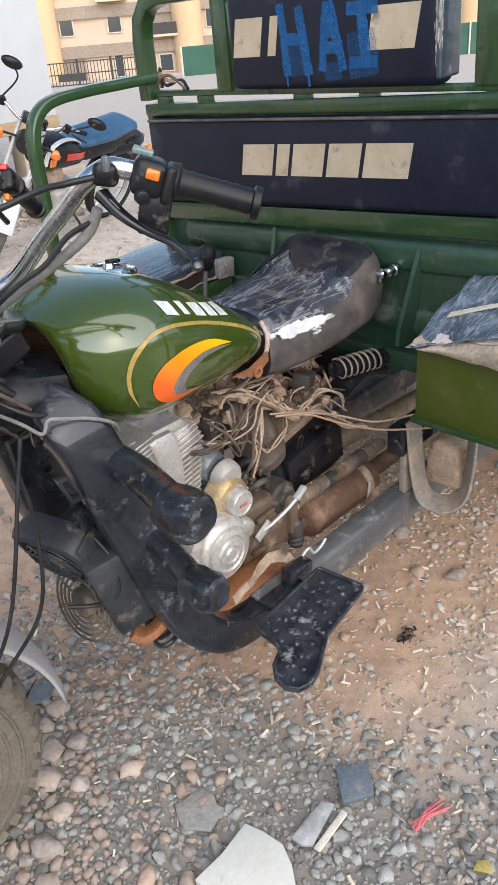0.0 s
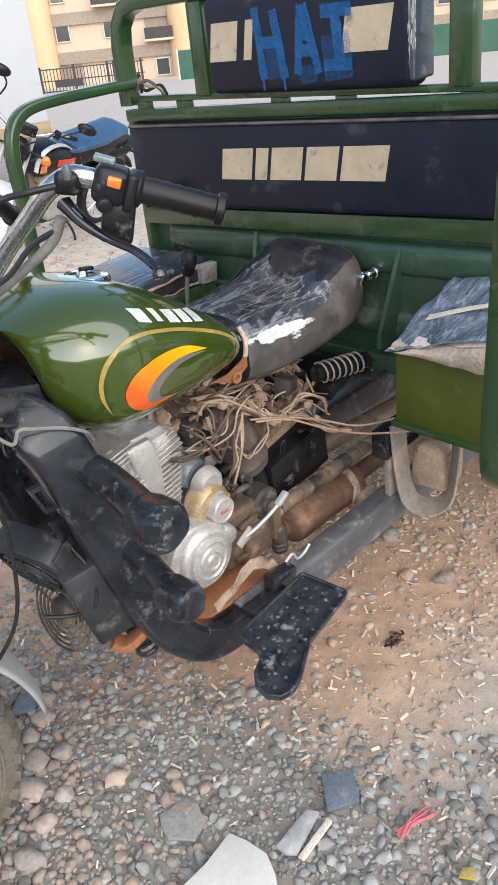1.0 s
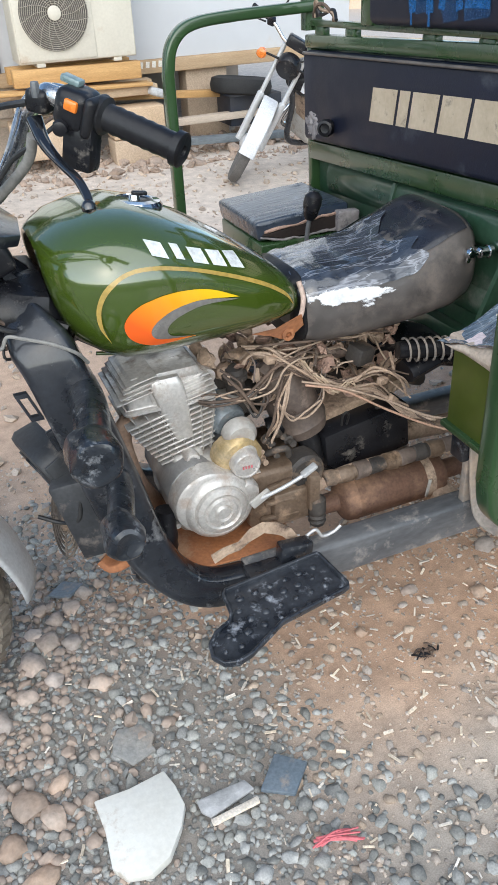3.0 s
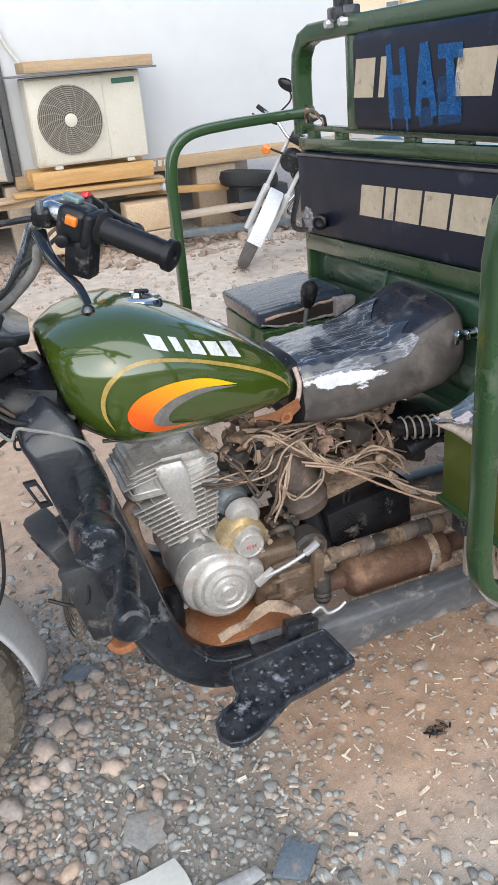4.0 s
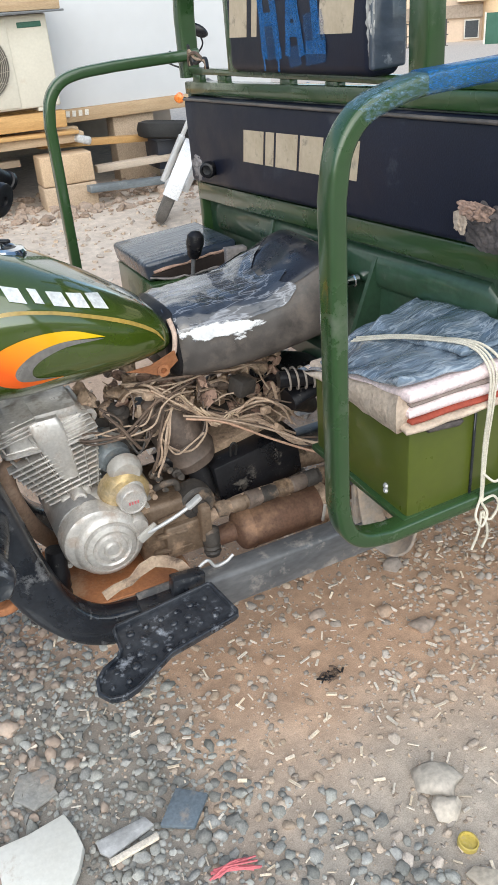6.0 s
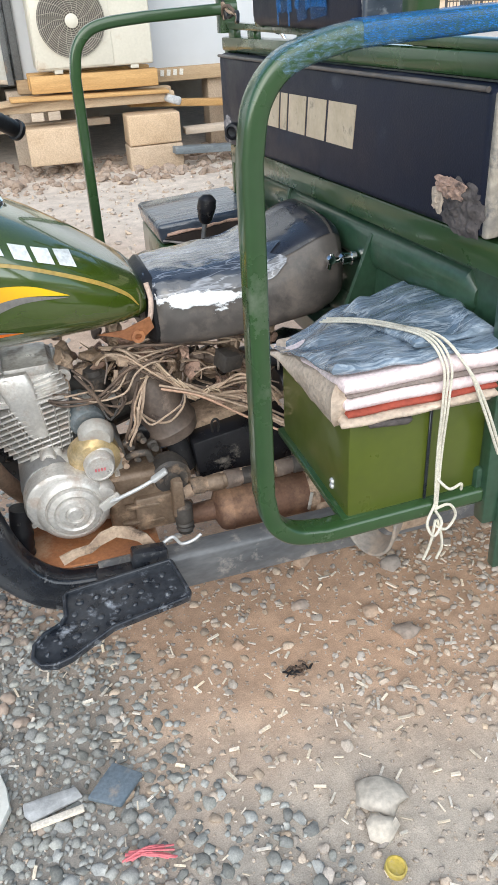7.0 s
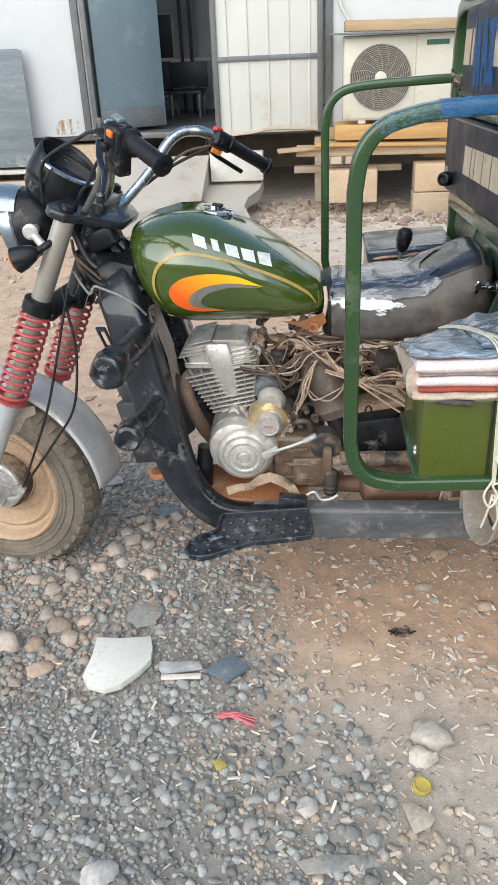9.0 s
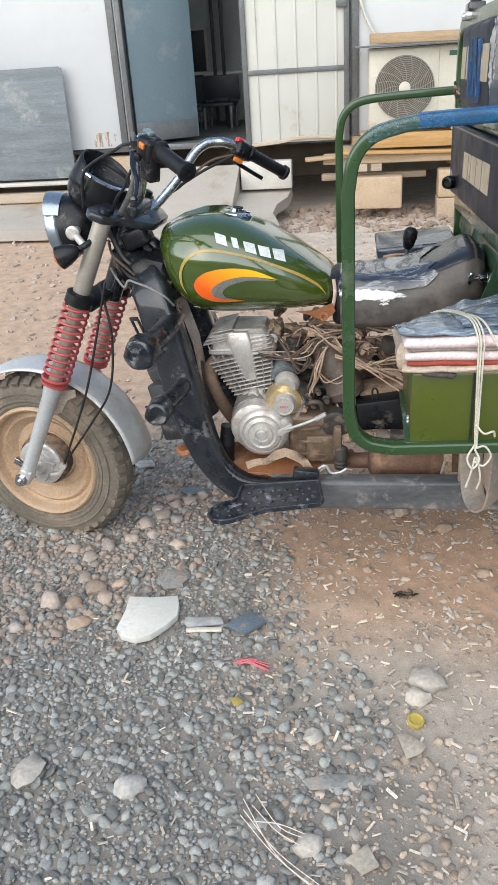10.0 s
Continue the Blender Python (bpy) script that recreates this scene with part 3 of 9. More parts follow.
def finish(ob, material, parent=None, label="", sharp=38):
    me = ob.data
    me.materials.append(M[material] if isinstance(material, str) else material)
    me.shade_smooth()
    me.set_sharp_from_angle(angle=radians(sharp))
    if parent is not None:
        while parent.parent is not None and parent.parent.parent is not None:
            parent = parent.parent  # thing > part > sub-part, no deeper
        shift = Matrix.Translation(parent.location) if parent.parent is None else Matrix.Identity(4)
        ob.parent = parent
        ob.matrix_parent_inverse = shift.inverted()
    if label:
        ob["label"] = label
    return ob


def part(name, bm, material, parent=None, label="", sharp=38):
    """Links a bmesh, in place-wide coordinates, as one mesh object under a thing or a part."""
    me = bpy.data.meshes.new(name)
    bm.normal_update()
    bm.to_mesh(me)
    bm.free()
    return finish(new(name, me), material, parent, label, sharp)


def raw(name, verts, faces, material, parent=None, label="", sharp=38):
    me = bpy.data.meshes.new(name)
    me.from_pydata([tuple(v) for v in verts], [], faces)
    me.update()
    return finish(new(name, me), material, parent, label, sharp)


def box(c, s, rot=None, bevel=0.004, seg=2, bm=None):
    """A bevelled box of size s at c, turned by rot (degrees)."""
    b = bmesh.new()
    bmesh.ops.create_cube(b, size=1)
    bmesh.ops.scale(b, vec=s, verts=b.verts)
    if bevel:
        bmesh.ops.bevel(b, geom=list(b.edges), offset=min(bevel, min(s) * 0.45), segments=seg, affect="EDGES", profile=0.5)
    bmesh.ops.transform(b, matrix=pose(*c, *(rot or (0, 0, 0))), verts=b.verts)
    return add(bm, b)


def add(bm, b):
    if bm is None:
        return b
    me = bpy.data.meshes.new("tmp")
    b.to_mesh(me)
    b.free()
    bm.from_mesh(me)
    bpy.data.meshes.remove(me)
    return bm


def smooth_path(pts, n=8):
    """Catmull-Rom through the points."""
    P = [Vector(p) for p in pts]
    if len(P) < 3:
        return P
    out = []
    Q = [P[0] * 2 - P[1]] + P + [P[-1] * 2 - P[-2]]
    for i in range(1, len(Q) - 2):
        for k in range(n):
            t = k / n
            out.append(0.5 * (2 * Q[i] + (Q[i + 1] - Q[i - 1]) * t + (2 * Q[i - 1] - 5 * Q[i] + 4 * Q[i + 1] - Q[i + 2]) * t * t
                              + (3 * Q[i] - Q[i - 1] - 3 * Q[i + 1] + Q[i + 2]) * t ** 3))
    return out + [P[-1]]


def sweep(pts, profile, up=(0, 0, 1), bm=None, cap=True, scales=None):
    """Sweeps a closed profile [(a, b)...] along points: a along the side, b along up."""
    b = bmesh.new()
    P = [Vector(p) for p in pts]
    rings = []
    ref = Vector(up)
    for i, p in enumerate(P):
        d = (P[min(i + 1, len(P) - 1)] - P[max(i - 1, 0)]).normalized()
        side = d.cross(ref)
        if side.length < 1e-4:
            side = d.cross(Vector((0.3, 1, 0.2)))
        side.normalize()
        nrm = side.cross(d).normalized()
        ref = nrm
        s = scales[i] if scales else 1
        rings.append([b.verts.new(p + side * a * s + nrm * c * s) for a, c in profile])
    n = len(profile)
    for r, q in zip(rings, rings[1:]):
        for k in range(n):
            b.faces.new((r[k], r[(k + 1) % n], q[(k + 1) % n], q[k]))
    if cap:
        b.faces.new(rings[0][::-1])
        b.faces.new(rings[-1])
    bmesh.ops.recalc_face_normals(b, faces=b.faces)
    return add(bm, b)


def circle(r, n=12):
    return [(r * math.cos(2 * math.pi * k / n), r * math.sin(2 * math.pi * k / n)) for k in range(n)]


def rrect(w, h, r=0.006, n=3):
    out = []
    for cx, cy, a0 in ((w / 2 - r, h / 2 - r, 0), (-w / 2 + r, h / 2 - r, 90), (-w / 2 + r, -h / 2 + r, 180), (w / 2 - r, -h / 2 + r, 270)):
        for k in range(n + 1):
            a = radians(a0 + 90 * k / n)
            out.append((cx + r * math.cos(a), cy + r * math.sin(a)))
    return out


def tube(pts, r, n=10, steps=8, bm=None, cap=True):
    return sweep(smooth_path(pts, steps), circle(r, n), bm=bm, cap=cap)


def lathe(axis_from, axis_to, prof, n=28, bm=None, hollow=False):
    """Turns a profile [(distance along the axis, radius)...] round the line between two points."""
    a, c = Vector(axis_from), Vector(axis_to)
    d = (c - a).normalized()
    u = d.orthogonal().normalized()
    v = d.cross(u)
    b = bmesh.new()
    rings = []
    for s, r in prof:
        rings.append([b.verts.new(a + d * s + (u * math.cos(2 * math.pi * k / n) + v * math.sin(2 * math.pi * k / n)) * max(r, 1e-5)) for k in range(n)])
    for p, q in zip(rings, rings[1:]):
        for k in range(n):
            b.faces.new((p[k], p[(k + 1) % n], q[(k + 1) % n], q[k]))
    if hollow:
        for k in range(n):
            b.faces.new((rings[-1][k], rings[-1][(k + 1) % n], rings[0][(k + 1) % n], rings[0][k]))
    else:
        b.faces.new(rings[0][::-1])
        b.faces.new(rings[-1])
    bmesh.ops.remove_doubles(b, verts=b.verts, dist=2e-5)
    bmesh.ops.recalc_face_normals(b, faces=b.faces)
    return add(bm, b)


def plate(outline, z0, z1, to=lambda a, b, c: (a, b, c), bevel=0.0, bm=None):
    """A flat outline [(a, b)...] given thickness from z0 to z1 and mapped into the place by to(a, b, c)."""
    b = bmesh.new()
    lo = [b.verts.new(to(p, q, z0)) for p, q in outline]
    hi = [b.verts.new(to(p, q, z1)) for p, q in outline]
    n = len(outline)
    b.faces.new(lo[::-1])
    top = b.faces.new(hi)
    for k in range(n):
        b.faces.new((lo[k], lo[(k + 1) % n], hi[(k + 1) % n], hi[k]))
    bmesh.ops.recalc_face_normals(b, faces=b.faces)
    if bevel:
        bmesh.ops.bevel(b, geom=list(b.edges), offset=bevel, segments=2, affect="EDGES", profile=0.5)
    return add(bm, b)


def helix(a, c, r0, r1, turns, wire, n=12, m=6):
    """A coil spring from a to c."""
    a, c = Vector(a), Vector(c)
    d = c - a
    u = d.orthogonal().normalized()
    v = d.normalized().cross(u)
    pts = []
    total = int(turns * n)
    for k in range(total + 1):
        t = k / total
        w = 2 * math.pi * turns * t
        r = r0 + (r1 - r0) * t
        pts.append(a + d * t + (u * math.cos(w) + v * math.sin(w)) * r)
    return sweep(pts, circle(wire, m))


def loft(sections, bm=None):
    """Skins rings of equal length, with capped ends."""
    b = bmesh.new()
    rings = [[b.verts.new(p) for p in s] for s in sections]
    n = len(rings[0])
    for p, q in zip(rings, rings[1:]):
        for k in range(n):
            b.faces.new((p[k], p[(k + 1) % n], q[(k + 1) % n], q[k]))
    b.faces.new(rings[0][::-1])
    b.faces.new(rings[-1])
    bmesh.ops.recalc_face_normals(b, faces=b.faces)
    return add(bm, b)


def sellipse(cx, cy, a, b, n=2.5, count=28):
    out = []
    for k in range(count):
        t = 2 * math.pi * k / count
        c, s = math.cos(t), math.sin(t)
        out.append((cx + a * math.copysign(abs(c) ** (2 / n), c), cy + b * math.copysign(abs(s) ** (2 / n), s)))
    return out


rnd = random.Random(7)


def wobble(p, amp, freq):
    return noise.noise_vector(Vector(p) * freq) * amp


def roughen(bm, amp, freq):
    for v in bm.verts:
        v.co += wobble(v.co, amp, freq)
    return bm


def rise(x, y):
    """The ground's height without its small bumps."""
    t = min(max((y - 0.6) / 3.6, 0), 1)
    z = 0.17 * t * t * (3 - 2 * t)
    far = max(0.0, math.hypot(x, y) - 9.0)
    return z - 0.056 * min(far, 72) if x > 0 else z


def ground_z(x, y):
    b = 0.0
    if abs(x) < 8 and abs(y) < 8:
        b = 0.010 * noise.noise(Vector((x * 2.2, y * 2.2, 0.3))) + 0.005 * noise.noise(Vector((x * 9, y * 9, 1.7)))
    return rise(x, y) + b


# ---------------------------------------------------------------- the cargo tricycle
trike = root("cargo_tricycle", (-0.4, 0, 0), "olive green motor cargo tricycle, dusty, standing on gravel", "cargo tricycle")

# --- fuel tank
TANK = [(-0.910, 0.120, 1.080, 0.870), (-0.904, 0.135, 1.086, 0.867), (-0.890, 0.160, 1.093, 0.864), (-0.86, 0.190, 1.108, 0.852),
        (-0.80, 0.214, 1.122, 0.838), (-0.74, 0.216, 1.123, 0.833), (-0.68, 0.206, 1.108, 0.832), (-0.60, 0.19, 1.068, 0.833), (-0.52, 0.172, 1.018, 0.836),
        (-0.46, 0.153, 0.975, 0.842), (-0.425, 0.135, 0.95, 0.846), (-0.408, 0.122, 0.932, 0.853), (-0.402, 0.105, 0.92, 0.862)]
NOSE = [(-0.70, 0.06, 1.0, 0.90), (-0.80, 0.10, 1.05, 0.878), (-0.88, 0.110, 1.070, 0.874), (-0.908, 0.115, 1.076, 0.873)]  # hollow that takes the steering head
TEXP = 2.75


def tank_at(x):
    for a, b in zip(TANK, TANK[1:]):
        if a[0] <= x <= b[0]:
            t = (x - a[0]) / (b[0] - a[0])
            return [a[i] + (b[i] - a[i]) * t for i in (1, 2, 3)]
    return TANK[-1][1:]


def tank_side(x, z, out=0.0015):
    """The point of the near flank over (x, z)."""
    w, zt, zb = tank_at(x)
    c, h = (zt + zb) / 2, (zt - zb) / 2
    q = min(abs((z - c) / h), 0.995)
    return (x, -(w * (1 - q ** TEXP) ** (1 / TEXP)) - out, z)


def tank_ring(x, w, zt, zb):
    """A section of the tank; towards the nose it leans back at the foot."""
    k = max(0.0, min(1.0, (-0.77 - x) / 0.13))
    return [(x + k * 0.05 * ((1.08 - z) / 0.2) ** 2, y, z) for y, z in sellipse(0, (zt + zb) / 2, w, (zt - zb) / 2, TEXP, 44)]


tank = part("fuel_tank", loft([tank_ring(*r) for r in NOSE + TANK]), "tank", trike,
            "glossy olive green fuel tank with orange crescent decal", sharp=60)
liner = [p for x, w, zt, zb in NOSE for p in tank_ring(x, w * 0.97, zt - 0.004, zb + 0.004)]
raw("tank_hollow", liner, [(i * 44 + k, i * 44 + (k + 1) % 44, (i + 1) * 44 + (k + 1) % 44, (i + 1) * 44 + k) for i in range(3) for k in range(44)] + [tuple(range(44))], "oily", tank, "dark rusty hollow in the tank's nose", 60)
part("seam", tube([tank_side(x, tank_at(x)[2] + 0.004, 0.001) for x in (-0.83, -0.77, -0.7, -0.6, -0.5, -0.43)], 0.004), "tank", tank)


def on_tank(name, a_edge, b_edge, material, parent, out=0.0016, n=22, label=""):
    """A decal between two edges [(x, z)...] laid on the flank."""
    A, B = [[Vector((x, 0, z)) for x, z in e] for e in (a_edge, b_edge)]
    A, B = smooth_path(A, n // (len(A) - 1) + 1), smooth_path(B, n // (len(B) - 1) + 1)
    m = 40
    def pick(L, t):
        f = t * (len(L) - 1)
        i = min(int(f), len(L) - 2)
        return L[i].lerp(L[i + 1], f - i)
    vs, fs, w = [], [], 6
    for k in range(m + 1):
        p, q = pick(A, k / m), pick(B, k / m)
        for j in range(w + 1):
            r = p.lerp(q, j / w)
            vs.append(tank_side(r.x, r.z, out))
    for k in range(m):
        for j in range(w):
            i = k * (w + 1) + j
            fs.append((i, i + 1, i + w + 2, i + w + 1))
    return raw(name, vs, fs, material, parent, label, 80)


on_tank("crescent_decal", [(-0.558, 0.951), (-0.625, 0.983), (-0.698, 0.994), (-0.76, 0.985), (-0.794, 0.955), (-0.782, 0.918), (-0.735, 0.895), (-0.655, 0.893)],
        [(-0.558, 0.951), (-0.638, 0.966), (-0.695, 0.963), (-0.732, 0.948), (-0.746, 0.931), (-0.74, 0.914), (-0.715, 0.904), (-0.655, 0.894)], "crescent", tank, 0.0016, 22,
        "orange to yellow crescent decal")
on_tank("grey_decal", [(-0.562, 0.949), (-0.638, 0.966), (-0.695, 0.963), (-0.732, 0.948), (-0.746, 0.931), (-0.74, 0.914), (-0.715, 0.904), (-0.658, 0.895)],
        [(-0.562, 0.948), (-0.638, 0.955), (-0.685, 0.947), (-0.707, 0.936), (-0.714, 0.925), (-0.711, 0.914), (-0.70, 0.907), (-0.658, 0.8945)], "grey_decal", tank)
line_o = [(-0.818, 0.915), (-0.836, 0.95), (-0.837, 0.985), (-0.82, 1.02), (-0.785, 1.043), (-0.735, 1.048), (-0.66, 1.03), (-0.58, 1.0), (-0.5, 0.963), (-0.445, 0.926), (-0.423, 0.893)]
line_i = [(-0.818, 0.915), (-0.830, 0.95), (-0.829, 0.984), (-0.813, 1.014), (-0.783, 1.036), (-0.735, 1.041), (-0.662, 1.024), (-0.583, 0.994), (-0.504, 0.957), (-0.449, 0.921), (-0.425, 0.893)]
on_tank("pinstripe", line_o, line_i, "gold_line", tank, 0.0012, 60)
# five slanted plain blocks in place of the maker's mark
for i in range(5):
    x0 = -0.732 + i * 0.0395
    z0 = 1.088 - i * 0.0142
    w = 0.031 if i != 1 else 0.017
    x0 += 0.006 if i == 1 else 0
    h = 0.025
    on_tank("mark_block", [(x0, z0), (x0 + 0.008, z0 - h)], [(x0 + w, z0 - 0.011 * w / 0.031), (x0 + w + 0.008, z0 - h - 0.0115 * w / 0.031)], "white_letter", tank, 0.0018, 4)
cap = part("filler_cap", lathe((-0.70, 0, 1.086), (-0.694, 0, 1.131), [(0, 0.055), (0.022, 0.055), (0.028, 0.05), (0.03, 0.036), (0.026, 0.034), (0.027, 0.012), (0.036, 0.01), (0.036, 0)], 32), "chrome", tank, "chrome locking filler cap")
part("cap_disc", lathe((-0.6962, 0, 1.110), (-0.6955, 0, 1.1155), [(0, 0.0335), (0.004, 0.033), (0.0045, 0.028), (0.003, 0.026), (0.003, 0.011)], 28), "plastic", cap, "dark cap centre")
part("key_cover", box((-0.685, 0, 1.123), (0.03, 0.014, 0.008), (0, 8, 0), 0.003), "plastic", cap)
# torn edge and bracket at the tank's rear
part("rear_bracket", roughen(plate([(-0.515, 0.838), (-0.46, 0.842), (-0.405, 0.862), (-0.398, 0.838), (-0.418, 0.815), (-0.445, 0.810), (-0.468, 0.824)], 0, 0.004, lambda a, b, c: (a, -0.128 + c + 0.3 * (0.84 - b), b)), 0.004, 26), "rust_orange", tank, "torn rusty tank bracket")
part("bracket_lug", lathe((-0.432, -0.128, 0.822), (-0.432, -0.108, 0.822), [(0, 0.007), (0.0, 0.014), (0.01, 0.014), (0.01, 0.007)], 16, hollow=True), "rust_orange", tank)
part("rear_edge", tube([(-0.402, -0.115, 0.93), (-0.398, -0.128, 0.90), (-0.402, -0.128, 0.865), (-0.41, -0.12, 0.84)], 0.0055), "foam_pale", tank, "frayed foam edge")

# --- seat
SEAT = [(-0.408, 0.085, 0.918, 0.82), (-0.395, 0.116, 0.925, 0.782), (-0.36, 0.132, 0.93, 0.775), (-0.28, 0.146, 0.932, 0.775), (-0.18, 0.158, 0.94, 0.783),
        (-0.10, 0.165, 0.972, 0.795), (-0.04, 0.165, 1.0, 0.80), (-0.005, 0.16, 1.008, 0.82), (0.018, 0.14, 0.988, 0.835), (0.026, 0.10, 0.96, 0.86)]


def seat_ring(x, w, zt, zb, o=0.0, n=4.4):
    pts = []
    for y, z in sellipse(0, 0, 1, 1, n, 36):
        taper = 1.0 - 0.12 * max(0, z)
        pts.append((x, y * (w + o) * taper, (zt + zb) / 2 + z * ((zt - zb) / 2 + o)))
    return pts


seat = part("seat", roughen(loft([seat_ring(*s) for s in SEAT]), 0.004, 14), "vinyl_dusty", trike, "torn black vinyl seat under plastic wrap", sharp=60)


def cover(name, x0, x1, z_low, material, parent, o, amp=0.004, freq=22, y_lim=(-1, 1), ragged=0.0, label="", rear=0.0):
    """A sheet laid over the upper part of the seat."""
    vs, fs, nx, ny = [], [], 26, 26
    for i in range(nx + 1):
        for j in range(ny + 1):
            v = y_lim[0] + (y_lim[1] - y_lim[0]) * j / ny
            x = x0 + (x1 + rear * noise.noise(Vector((v * 3.1, 0.7, 0))) - x0) * i / nx
            for a, b in zip(SEAT, SEAT[1:]):
                if a[0] <= x <= b[0] + 1e-6:
                    t = (x - a[0]) / (b[0] - a[0])
                    w, zt, zb = [a[k] + (b[k] - a[k]) * t for k in (1, 2, 3)]
                    break
            edge = ragged * noise.noise(Vector((x * 17, v * 2, 0)))
            s = z_low + edge
            ang = math.pi / 2 - v * (math.pi / 2 - math.asin(max(-0.95, min(0.95, s))))
            c, sn = math.cos(ang), math.sin(ang)
            y = math.copysign(abs(c) ** (2 / 4.4), c)
            z = math.copysign(abs(sn) ** (2 / 4.4), sn)
            p = Vector((x, y * (w + o) * (1 - 0.12 * max(0, z)), (zt + zb) / 2 + z * ((zt - zb) / 2 + o)))
            p += wobble(p, 0.004, 14) + Vector((0, 0, 1)) * amp * abs(noise.noise(p * freq))
            vs.append(p)
    for i in range(nx):
        for j in range(ny):
            k = i * (ny + 1) + j
            fs.append((k, k + 1, k + ny + 2, k + ny + 1))
    return raw(name, vs, fs, material, parent, label, 60)


cover("seat_top", -0.40, 0.018, 0.55, "vinyl", seat, 0.002, 0.001, 20, label="black vinyl seat top")
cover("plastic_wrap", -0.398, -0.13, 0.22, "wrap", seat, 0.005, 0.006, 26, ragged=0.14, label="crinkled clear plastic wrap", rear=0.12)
cover("torn_film", -0.385, -0.19, -0.25, "white_film", seat, 0.009, 0.003, 24, y_lim=(-0.97, -0.42), ragged=0.1, label="torn white film patch")
part("seat_front_band", roughen(loft([seat_ring(-0.407, 0.10, 0.925, 0.79, 0.004), seat_ring(-0.392, 0.117, 0.93, 0.785, 0.006), seat_ring(-0.385, 0.117, 0.93, 0.785, 0.005)]), 0.004, 30), "rubber", seat)
for dy in (-0.16, -0.148):
    part("seat_bolt", lathe((dy * 2.2 + 0.33, -0.18, 0.94), (dy * 2.2 + 0.33, -0.15, 0.94), [(0, 0.0), (0, 0.008), (0.006, 0.011), (0.012, 0.011), (0.013, 0.007), (0.05, 0.006)], 10), "chrome", seat)
part("seat_hinge", lathe((-0.03, -0.172, 0.938), (0.034, -0.172, 0.938), [(0, 0.0), (0, 0.006), (0.03, 0.006), (0.032, 0.012), (0.05, 0.012), (0.052, 0.015), (0.062, 0.015), (0.064, 0)], 12), "chrome", seat)
part("hinge_tab", box((-0.024, -0.172, 0.937), (0.009, 0.008, 0.034), (0, 12, 0), 0.002), "chrome", seat)

# --- main frame: two box-section tubes that turn up to the steering head
for s in (-1, 1):
    path = [(1.25, s * 0.235, 0.295), (0.3, s * 0.235, 0.293), (-0.60, s * 0.235, 0.288), (-0.685, s * 0.232, 0.299), (-0.748, s * 0.225, 0.339), (-0.80, s * 0.216, 0.416),
            (-0.840, s * 0.205, 0.54), (-0.879, s * 0.185, 0.70), (-0.920, s * 0.162, 0.865), (-0.942, s * 0.135, 0.925), (-0.958, s * 0.09, 0.965)]
    part("frame_rail", sweep([Vector(p) for p in path[:3]], rrect(0.062, 0.098, 0.012), up=(0, 0, 1)), "grey_dusty", trike, "dusty grey box-section frame rail")
    front = smooth_path(path[2:], 6)
    part("down_tube", sweep(front, rrect(0.062, 0.084, 0.014), up=(0, 0, 1), scales=[(1 + 0.30 * min(1, max(0, (k - 14) / 12))) * (1 - 0.35 * max(0, (k - len(front) + 8) / 7)) for k in range(len(front))]), "black_paint", trike, "scuffed black box-section down tube")
part("cross_member", box((-0.50, 0, 0.28), (0.05, 0.42, 0.05), None, 0.006), "dirtmetal", trike)
part("cross_member", box((-0.02, 0, 0.29), (0.06, 0.42, 0.06), None, 0.006), "dirtmetal", trike)
part("cross_member", box((0.9, 0, 0.29), (0.06, 0.42, 0.06), None, 0.006), "dirtmetal", trike)
part("front_gusset", plate([(-0.985, 1.06), (-0.93, 1.0), (-0.85, 0.72), (-0.83, 0.55), (-0.85, 0.58), (-0.91, 0.84)], -0.055, 0.055, lambda a, b, c: (a, c, b)), "black_paint", trike, "black front frame plate")
part("top_tube", tube([(-0.97, 0, 1.03), (-0.85, 0, 0.93), (-0.6, 0, 0.88), (-0.40, 0, 0.84), (-0.2, 0, 0.80), (0.05, 0, 0.79)], 0.028), "black_paint", trike)
part("wiring_cover", roughen(loft([[(x, y, z) for y, z in sellipse(0, zc, w, h, 2.6, 20)] for x, w, h, zc in ((-1.07, 0.06, 0.04, 0.985), (-1.03, 0.11, 0.065, 0.97), (-0.97, 0.132, 0.075, 0.955), (-0.91, 0.126, 0.075, 0.94), (-0.87, 0.09, 0.05, 0.92), (-0.84, 0.05, 0.03, 0.90))]), 0.022, 16),
     "plastic", trike, "black crumpled plastic sheet wrapped round the steering head")
# crash-bar stubs, capped with tape
for z, x, y1, r, bx in ((0.823, -0.914, -0.43, 0.044, -0.885), (0.643, -0.888, -0.42, 0.035, -0.855)):
    for s in (1, -1):
        st = part("side_stub", tube([(bx, s * -0.12, z + 0.01), (bx, s * -0.25, z + 0.006), (x, s * (y1 + 0.03), z)], r * 0.74, 16), "tape", trike, "black side stub with taped end")
        part("end_cap", roughen(lathe((x, s * (y1 + 0.06), z), (x, s * (y1 - 0.03), z), [(0, r * 0.8), (0.004, r * 0.98), (0.025, r * 1.05), (0.05, r * 1.04), (0.066, r * 1.0), (0.075, r * 0.9), (0.079, r * 0.72), (0.076, r * 0.5), (0.075, 0)], 28), 0.007, 38), "tape", st, "tape-wrapped rubber cap")
part("stub_strap", box((-0.872, -0.19, 0.80), (0.012, 0.02, 0.03), (0, 0, 20), 0.002), "rust", trike)
part("frame_bracket", box((-0.945, -0.135, 0.71), (0.02, 0.012, 0.05), (0, -18, 0), 0.003), "black_paint", trike)
